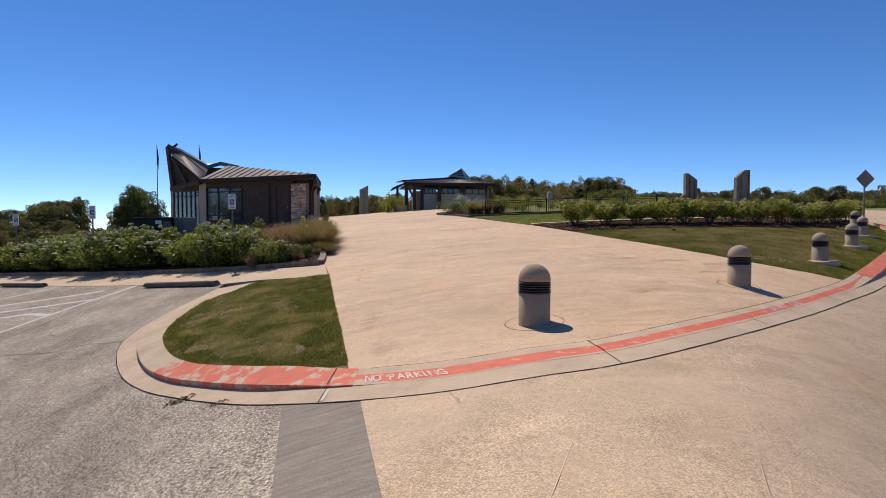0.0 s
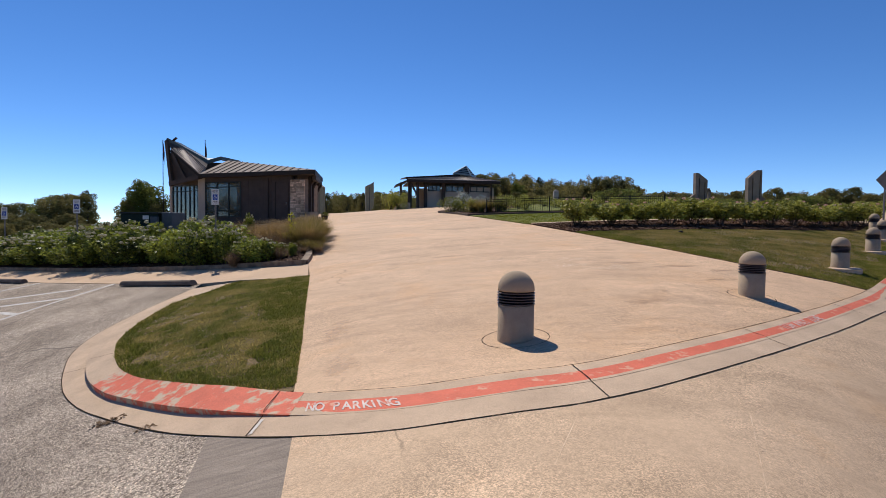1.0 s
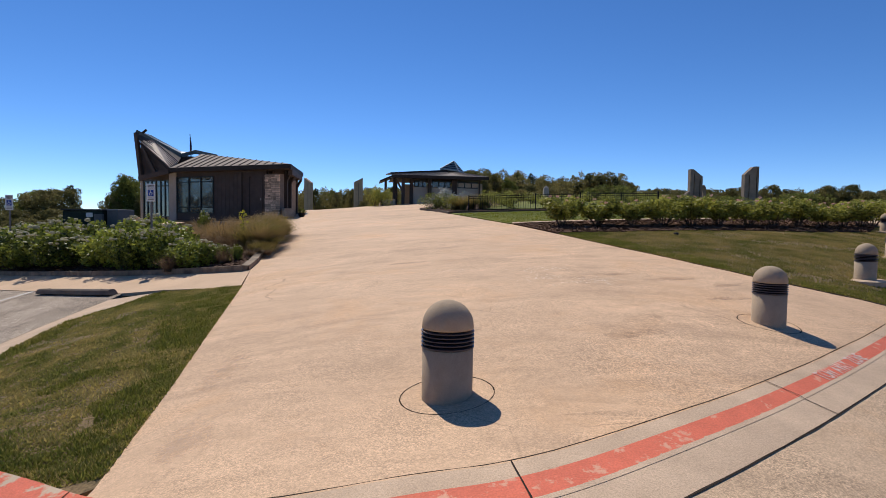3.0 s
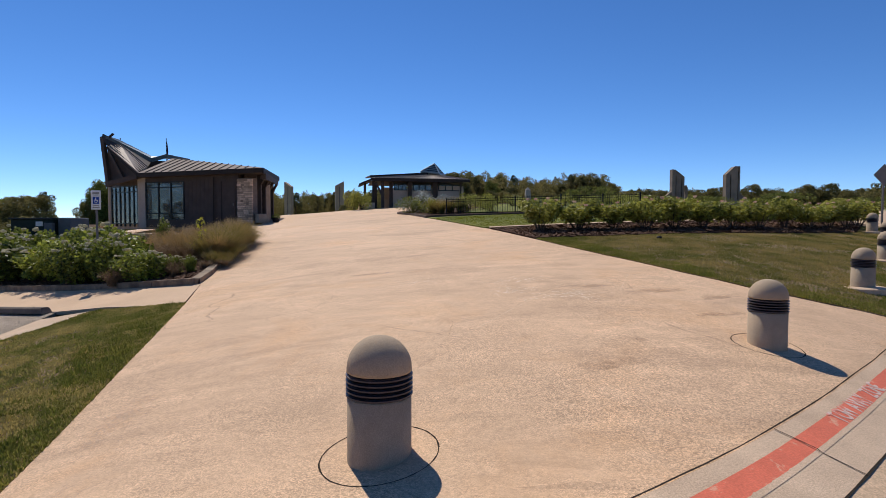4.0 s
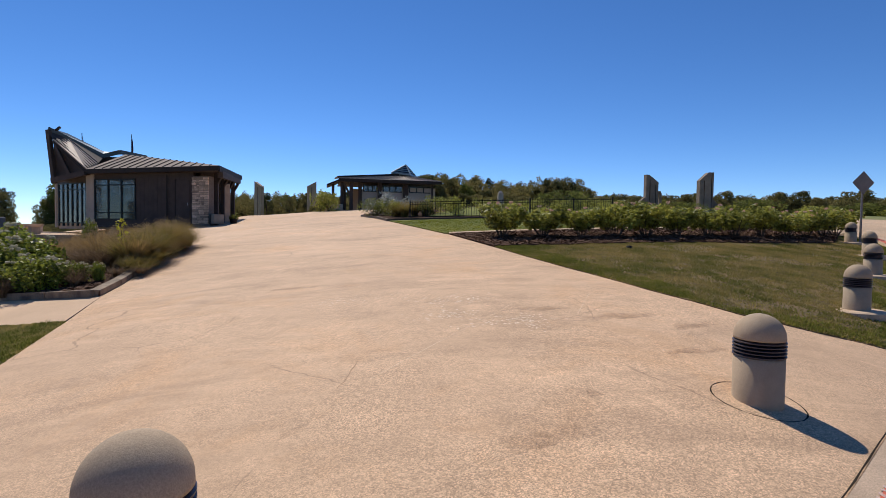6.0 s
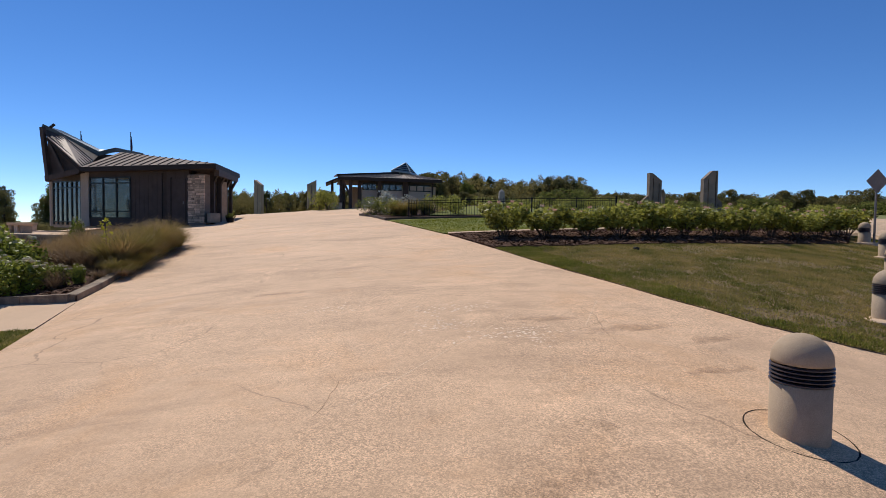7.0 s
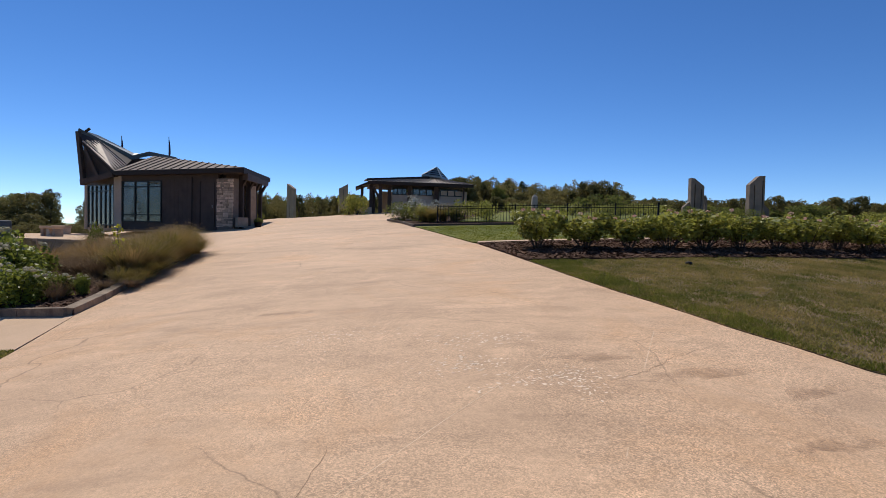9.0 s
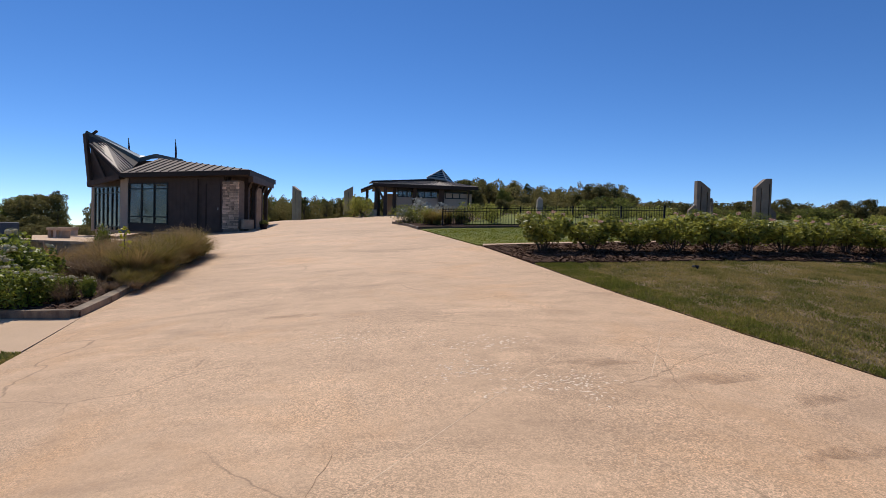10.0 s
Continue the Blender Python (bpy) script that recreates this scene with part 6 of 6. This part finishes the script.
for k in range(16):
    x, y = rg.uniform(-5.3, -3.9), rg.uniform(14.5, 15.9)
    if x > -3.3 - (y - 14) * 0.4 - 0.25:
        continue
    b = copy_thing(GRASS[2], pose(x, y, Z(x, y) + 0.07, 0, 0, rg.uniform(0, 360)))
    s = rg.uniform(0.5, 0.8)
    b.scale = (s, s, s)
# the small white-flowered plant by the kerb corner and the tall yellow one behind
for x, y, s, sz in ((-3.72, 15.07, 0.2, 0.34), (-4.60, 14.75, 0.8, 0.62), (-4.15, 15.1, 0.42, 0.4), (-5.58, 15.30, 0.75, 0.85), (-6.38, 15.54, 0.85, 0.9), (-6.82, 20.40, 0.3, 0.95)):
    b = copy_thing(SHRUBS[0], pose(x, y, Z(x, y) + 0.07))
    b.scale = (s, s, sz)

# ---- behind the bed: low wall, utility box, benches, dark planter by the pier ----
low = thing("garden_wall", (0, 0, 0), "low stone seat wall with a pale flat cap", "wall")
lw = [Vector((-6.05, 22.07)), Vector((-7.51, 21.29)), Vector((-9.06, 21.55)), Vector((-11.10, 22.81))]
for a, b in zip(lw, lw[1:]):
    d = (b - a).normalized() * 0.06
    a, b = a + d, b - d
    part("wall_body", beam((a.x, a.y, 1.40), (b.x, b.y, 1.40), 0.3, 0.78), M["stone"], low)
    part("cap", beam((a.x, a.y, 1.825), (b.x, b.y, 1.825), 0.48, 0.07), M["walk"], low, "pale concrete cap slab")
TERRACE = [(-7.03, 22.44), (-7.71, 21.59), (-9.06, 21.85), (-11.29, 23.20), (-13.62, 26.87), (-19.83, 35.11), (-20.47, 38.57), (-17.69, 38.81), (-16.96, 34.73), (-14.98, 34.06), (-14.19, 31.75), (-9.02, 29.17)]
bm = slab([(x, y, 1.70) for x, y in TERRACE], 1.2)
terrace = tagged(part("pavement_terrace", bm, M["walk"]), "level tan concrete terrace behind the low wall", "pavement", kind="structure")
ub = thing("utility_box", (-10.57, 20.61, Z(-10.57, 20.61) - 0.05), "dark green utility box with a grey end cabinet", "utility box", turn=-14)
hgt = 2.35 - Z(-10.57, 20.61)
part("body", box((-0.05, 0, hgt / 2), (1.6, 0.8, hgt), bevel=0.02), M["greenbox"], ub)
part("lid", box((-0.05, 0, hgt + 0.02), (1.68, 0.88, 0.05), bevel=0.01), M["frame"], ub)
part("cabinet", box((1.03, 0.05, hgt / 2 + 0.02), (0.44, 0.7, hgt + 0.06), bevel=0.02), M["cabinet"], ub, "grey metal end cabinet")
part("label_plate", box((0.25, -0.408, hgt - 0.14), (0.26, 0.01, 0.14)), M["white"], ub, "small white notice plate")
part("meter_box", box((0.66, -0.44, hgt - 0.28), (0.3, 0.10, 0.34), bevel=0.01), M["cabinet"], ub)
for x, y in ((-18.9, 36.6), (-15.2, 30.6)):
    b = thing("stone_bench", (x, y, 1.70), "plain pale concrete bench with block legs", "bench", "benches", -30)
    part("seat", box((0, 0, 0.40), (1.3, 0.45, 0.12), bevel=0.01), M["walk"], b)
    for dx in (-0.48, 0.0, 0.48):
        part("leg", box((dx, 0, 0.17), (0.26, 0.36, 0.36)), M["stone"], b)
pl = thing("stone_planter", (-8.28, 34.75, 2.35), "low stone planter wall beside the porch", "planter", turn=-60)
part("planter_body", box((0, 0, 0.2), (1.5, 0.5, 0.5), bevel=0.015), M["stone"], pl)
pp = (-7.5, 35.2)
pot = thing("potted_shrub", (pp[0], pp[1], Z(pp[0], pp[1])), "dark shrub in a black pot by the porch", "plant")
bm = bmesh.new()
lathe(bm, [(0.0005, 0.0), (0.16, 0.0), (0.22, 0.26), (0.19, 0.26), (0.18, 0.2)], 16)
part("pot", bm, M["iron"], pot)
leaf_cloud("foliage", [(0, 0, 0.36, 0.18, 0.8), (0.14, 0, 0.32, 0.14, 0.8), (-0.14, 0.05, 0.32, 0.14, 0.8)], 9000, 0.035, M["leaf_oak"], pot, 77)

# a tall flowering stalk among the grasses
sx, sy = -4.35, 17.1
stalk = thing("flower_stalk", (sx, sy, Z(sx, sy) + 0.03), "tall leafy stalk with yellow-green leaves among the grasses", "plant")
limbs("stem", [((0, 0, -0.03), (0.03, 0.02, 0.5), 0.012, 0.01), ((0.03, 0.02, 0.5), (0.0, 0.03, 1.02), 0.01, 0.006), ((0.02, 0.0, 0.1), (0.25, 0.1, 0.45), 0.008, 0.004), ((0.02, 0.0, 0.1), (-0.14, 0.05, 0.4), 0.008, 0.004)], M["bark"], stalk)
M["leaf_yellow"] = leaf_mat("yellow_green_leaves", (0.30, 0.29, 0.03), (0.66, 0.56, 0.05), 0.5, 0.5)
leaf_cloud("foliage", [(0.0, 0.02, 0.95, 0.11, 1.3), (0.03, 0.02, 0.72, 0.10, 1.2), (0.05, 0.02, 0.5, 0.12, 1.0), (0.24, 0.1, 0.45, 0.13, 0.8), (-0.14, 0.05, 0.4, 0.12, 0.8), (0.12, 0.0, 0.32, 0.13, 0.8)], 2600, 0.05, M["leaf_yellow"], stalk, 78)

# ---- fenced garden: iron fence, shrubs, tall grasses ----
fence = thing("iron_fence", (0, 0, 0), "black iron picket fence round the rose garden", "fence")
FENCE = [(2.1, 26.5), (4.9, 25.75), (6.8, 25.8), (8.6, 25.98), (10.3, 26.3)]
for (xa, ya), (xb, yb) in zip(FENCE, FENCE[1:]):
    za, zb = Z(xa, ya), Z(xb, yb)
    for hh in (0.08, 0.58, 0.67):
        part("rail", beam((xa, ya, za + hh), (xb, yb, zb + hh), 0.02, 0.022), M["iron"], fence)
    n = int(math.hypot(xb - xa, yb - ya) / 0.10)
    for k in range(n):
        f = k / n
        x, y, z = xa + (xb - xa) * f, ya + (yb - ya) * f, za + (zb - za) * f
        if k == 0:
            part("post", box((x, y, z + 0.33), (0.045, 0.045, 0.82)), M["iron"], fence)
        else:
            part("picket", box((x, y, z + 0.38), (0.013, 0.013, 0.70)), M["iron"], fence)
x, y = FENCE[-1]
part("post", box((x, y, Z(x, y) + 0.34), (0.06, 0.06, 0.86)), M["iron"], fence)
M["dark_block"] = mat("dark_edging_stone", (0.14, 0.105, 0.08), (0.09, 0.07, 0.055), 4, 70, 0.92, 0.3, 60, rand=0.15)
gk = thing("garden_kerb", (0, 0, 0), "low dark edging round the garden bed", "kerb")
block_run([(-0.23, 31.46), (0.45, 29.01), (1.26, 25.70)], gk, 0.09, 0.10, 0.8, M["dark_block"])
block_run([(1.26, 25.70), (4.87, 25.00), (8.56, 25.20), (16.73, 26.77)], gk, 0.09, 0.10, 1.2, M["dark_block"])

lawn_g = sheet("lawn_garden", [(2.9, 26.75), (4.9, 25.9), (8.6, 26.15), (16.6, 27.7), (17.15, 39.34), (5.85, 39.07), (3.6, 30.2)], M["lawn_green"], 0.09)
tagged(lawn_g, "green lawn between the beds of the fenced garden", "lawn", kind="structure")
BUSHES = []
for seed, c, lab in ((71, "leaf_oak", "dark green garden shrub"), (72, "leaf_rose", "loose light green garden shrub"), (73, "leaf_sage", "silvery grey sage shrub")):
    if c == "leaf_sage":
        M["leaf_sage"] = leaf_mat("silver_leaves", (0.28, 0.29, 0.24), (0.52, 0.52, 0.45))
    t = thing("garden_shrub", (0, 0, 0), lab + " behind the low edging", "shrub", "garden shrubs")
    r7 = random.Random(seed)
    cl = [(r7.uniform(-0.45, 0.45), r7.uniform(-0.45, 0.45), r7.uniform(0.2, 0.75), r7.uniform(0.2, 0.34), 0.85) for _ in range(16)]
    limbs("stem", [((0, 0, -0.05), (cx * 0.9, cy * 0.9, cz), 0.02, 0.006) for cx, cy, cz, _, _ in cl[:9]], M["bark"], t)
    leaf_cloud("foliage", cl, 900, 0.05, M[c], t, seed)
    BUSHES.append(t)
used = set()


def bush(kind, x, y, s, sz, lift=0.05):
    b = BUSHES[kind] if kind not in used else copy_thing(BUSHES[kind], pose(0, 0, 0))
    used.add(kind)
    b.location = (x, y, Z(x, y) + lift)
    b.rotation_euler = (0, 0, rg.uniform(0, 6.28))
    b.scale = (s, s, sz)
    return b


bush(2, 1.14, 30.37, 1.5, 1.25)
bush(2, 1.82, 30.03, 1.1, 1.0)
bush(0, 0.51, 29.83, 1.2, 0.95)
bush(1, 1.38, 28.03, 0.8, 0.75)
bush(0, 2.72, 27.26, 0.6, 0.7)
bush(1, 3.98, 26.95, 0.7, 0.9)
bush(1, 3.18, 28.91, 0.9, 0.9)
for k in range(26):
    x, y = rg.uniform(3.5, 15.5), rg.uniform(27.8, 36)
    bush(rg.choice((0, 1, 1)), x, y, rg.uniform(0.5, 1.0), rg.uniform(0.4, 0.75))
for x, y, s in ((10.91, 36.11, 1.6), (12.00, 36.65, 1.5), (9.93, 36.44, 1.3)):
    bush(0, x, y, s, s * 0.8)
for x, y, s in ((1.89, 27.29, 0.95), (2.31, 27.76, 1.05), (1.59, 27.80, 0.95), (2.73, 27.58, 0.9)):
    b = copy_thing(GRASS[0], pose(x, y, Z(x, y) + 0.06, 0, 0, rg.uniform(0, 360)))
    b.scale = (s, s, s)
# shrubs by the gates, behind the pavilion and along the left
for x, y, s, sz, kind in ((-11.6, 45.0, 1.6, 1.2, 0), (-12.6, 44.0, 1.8, 1.5, 0), (-4.6, 46.5, 1.3, 1.9, 1), (-3.9, 46.2, 1.2, 1.7, 1), (-13.5, 46, 2.2, 2.6, 0), (-14.5, 47, 2.2, 2.2, 1)):
    bush(kind, x, y, s, sz, -0.1)
for k in range(40):
    x = rg.uniform(-50, -27)
    y = 36 + (-25 - x) * 0.6 + rg.uniform(0.5, 12)
    bush(rg.choice((0, 1, 1)), x, y, rg.uniform(0.9, 1.7), rg.uniform(0.6, 1.1), -0.15)
for k in range(46):
    az, d = rg.uniform(8, 44), rg.uniform(50, 62)
    x, y = place_of(az, d)
    s = rg.uniform(1.2, 2.4)
    bush(rg.choice((0, 0, 1)), x, y, s * 1.3, s * 0.62, -0.2)


# ---- lawn grass: fine blades over the turf ----
def turf(name, inside, x0, x1, y0, y1, n, h, material, height, seed, label, bare=None):
    rng = np.random.default_rng(seed)
    vs, fs = [], []
    made = 0
    while made < n:
        x, y = rng.uniform(x0, x1), rng.uniform(y0, y1)
        if not inside(x, y):
            continue
        if bare and noise.noise(Vector((x * 0.55, y * 1.0, 7.0))) + 0.5 * noise.noise(Vector((x * 2.6, y * 3.4, 2.0))) > bare - max(0.0, x - 7.0) * 0.06 and rng.uniform() < 0.7:
            made += 1
            continue
        made += 1
        patch = noise.noise(Vector((x * 0.9, y * 0.9, seed)))
        tuft = noise.noise(Vector((x * 5.5, y * 5.5, seed + 3.0)))
        L = h * rng.uniform(0.5, 1.15) * max(0.35, 1 + 0.45 * patch + 1.1 * tuft)
        a = rng.uniform(0, 6.28)
        lean = L * rng.uniform(0.2, 0.9)
        w = 0.008
        z = Z(x, y) + height(x, y)
        base = len(vs)
        ca, sa = math.cos(a), math.sin(a)
        vs += [(x - sa * w, y + ca * w, z), (x + sa * w, y - ca * w, z), (x + ca * lean, y + sa * lean, z + L)]
        fs.append((base, base + 1, base + 2))
    ob = raw(name, vs, fs, material)
    return tagged(ob, label, "grass", kind="stuff")


def in_poly(poly):
    pts = [(q[0], q[1]) for q in poly]

    def test(x, y):
        ok = False
        j = len(pts) - 1
        for i in range(len(pts)):
            if (pts[i][1] > y) != (pts[j][1] > y) and x < (pts[j][0] - pts[i][0]) * (y - pts[i][1]) / (pts[j][1] - pts[i][1]) + pts[i][0]:
                ok = not ok
            j = i
        return ok
    return test


island_poly = island_edge[::3] + [(-0.96, 5.59)] + DRIVE_LEFT[1:4] + [(-3.27, 12.28)]
turf("turf_island", in_poly(island_poly), -5, -1, 5.7, 12.8, 90000, 0.024, M["blade"], island_rise, 81, "short mown grass of the small lawn, partly dry", 0.3)
lawn_poly = [(6.94, 9.43)] + [tuple(q) for i, q in enumerate(BAK) if 19 * N_SUB - 1 <= i <= 23 * N_SUB and i % 3 == 0] + MULCH_FRONT[::-1] + [(4.15, 14.29), (4.50, 12.95), (5.08, 11.27), (5.62, 10.25), (6.15, 9.80)]
turf("turf_roadside", in_poly(lawn_poly), 3.4, 16, 9, 21, 150000, 0.024, M["blade_dry"], lambda x, y: 0.01, 82, "mown roadside grass, thin and dry brown inside", 0.38)
turf("turf_back", in_poly([(3.00, 19.37), (4.06, 19.33), (6.35, 19.54), (9.32, 20.27), (12.90, 21.75), (16.12, 23.90), (16.73, 26.66), (8.56, 25.09), (4.87, 24.89), (1.31, 25.55)]), 1, 15.5, 18.8, 25, 40000, 0.022, M["blade_green"], lambda x, y: 0.03, 83, "bright green mown grass")
drive_side = [Vector(q) for q in ((6.94, 9.43), (6.15, 9.80), (5.62, 10.25), (5.08, 11.27), (4.50, 12.95), (4.15, 14.29), (3.78, 16.13))]
kerb_side = [q for i, q in enumerate(BAK) if 19 * N_SUB - 1 <= i <= 23 * N_SUB]
in_lawn = in_poly(lawn_poly)


def near_edge(x, y):
    if not in_lawn(x, y):
        return False
    q = Vector((x, y))
    reach = 0.5 + 0.55 * noise.noise(Vector((x * 0.8, y * 0.8, 4)))
    for line in (drive_side, kerb_side):
        for a, b in zip(line, line[1:]):
            f = min(max((q - a).dot(b - a) / (b - a).length_squared, 0), 1)
            if (q - a.lerp(b, f)).length < reach:
                return True
    return False


in_island = in_poly(island_poly)
island_side = [Vector((-0.96, 5.59))] + [Vector(q) for q in DRIVE_LEFT[1:4]]


def near_island_edge(x, y):
    """The watered rim of the small lawn, with a few green tufts further in."""
    if not in_island(x, y):
        return False
    q = Vector((x, y))
    spot = noise.noise(Vector((x * 1.3, y * 1.3, 9)))
    for line, most in ((island_side, 0.62), ([Vector(p) for p in island_edge[::6]], 0.28)):
        for a, b in zip(line, line[1:]):
            f = min(max((q - a).dot(b - a) / max((b - a).length_squared, 1e-6), 0), 1)
            if (q - a.lerp(b, f)).length < most + 0.5 * spot:
                return True
    return spot > 0.36


turf("turf_island_edge", near_island_edge, -5, -1, 5.7, 12.8, 22000, 0.036, M["blade_edge"], island_rise, 86, "lush green tufts along the small lawn's paved edge")
turf("turf_edge", near_edge, 3.4, 16, 9, 21, 45000, 0.03, M["blade_edge"], lambda x, y: 0.01, 84, "lush green mown grass along the paved edge")
# a sprinkler head in the lawn
t = thing("sprinkler", (6.5, 15.35, Z(6.5, 15.35) + 0.01), "small dark sprinkler head in the lawn", "sprinkler")
bm = bmesh.new()
lathe(bm, [(0.06, -0.02), (0.06, 0.03), (0.045, 0.05), (0.0005, 0.055)], 14)
part("cap", bm, M["iron"], t)


# ---- bark chips and fallen leaves ----
def chips(name, inside, x0, x1, y0, y1, n, size, material, lift, seed, label):
    rng = np.random.default_rng(seed)
    vs, fs = [], []
    made = 0
    while made < n:
        x, y = rng.uniform(x0, x1), rng.uniform(y0, y1)
        if not inside(x, y):
            continue
        made += 1
        a, tilt = rng.uniform(0, 6.28), rng.uniform(-0.7, 0.7)
        L, w = size * rng.uniform(0.5, 1.4), size * rng.uniform(0.2, 0.5)
        ca, sa = math.cos(a), math.sin(a)
        z = Z(x, y) + lift + rng.uniform(0, size * 0.5)
        o = len(vs)
        for u, v in ((-L, -w), (L, -w), (L, w), (-L, w)):
            vs.append((x + u * ca - v * sa, y + u * sa + v * ca, z + u * tilt * 0.6 + v * 0.3))
        fs.append((o, o + 1, o + 2, o + 3))
    return tagged(raw(name, vs, fs, material), label, "mulch", kind="stuff")


M["chip"] = leaf_mat("bark_chips", (0.05, 0.03, 0.022), (0.24, 0.145, 0.10), 0.95, 0.0)
M["chip"].node_tree.nodes["Principled BSDF"].inputs["Specular IOR Level"].default_value = 0.05
mulch_poly = in_poly([(3.81, 15.89)] + MULCH_FRONT[1:] + MULCH_BACK[::-1])
chips("bark_chips", mulch_poly, 2.9, 15.3, 15.7, 22.3, 26000, 0.035, M["chip"], 0.035, 91, "loose dark brown bark chips under the roses")
bed_poly = in_poly(BED_EDGE + [(-7.12, 21.72), (-11.68, 22.29)] + [(-12.34, 18.72), (-7.95, 16.12), (-5.81, 14.98), (-4.03, 14.14)])
chips("bark_mulch", bed_poly, -12, -3.1, 13.9, 22.4, 14000, 0.035, M["chip"], 0.08, 92, "loose brown mulch and dry litter in the flower bed")
M["dead_leaf"] = leaf_mat("dead_leaves", (0.10, 0.06, 0.035), (0.24, 0.15, 0.08), 0.85, 0.1)
chips("leaf_litter", lambda x, y: (x + 2.93) ** 2 / 0.03 + (y - 6.07) ** 2 / 0.010 < 1 or (x + 2.29) ** 2 / 0.015 + (y - 5.62) ** 2 / 0.004 < 1, -3.6, -2.2, 5.5, 6.5, 90, 0.022, M["dead_leaf"], -0.005, 93, "small heap of dead brown leaves in the gutter")
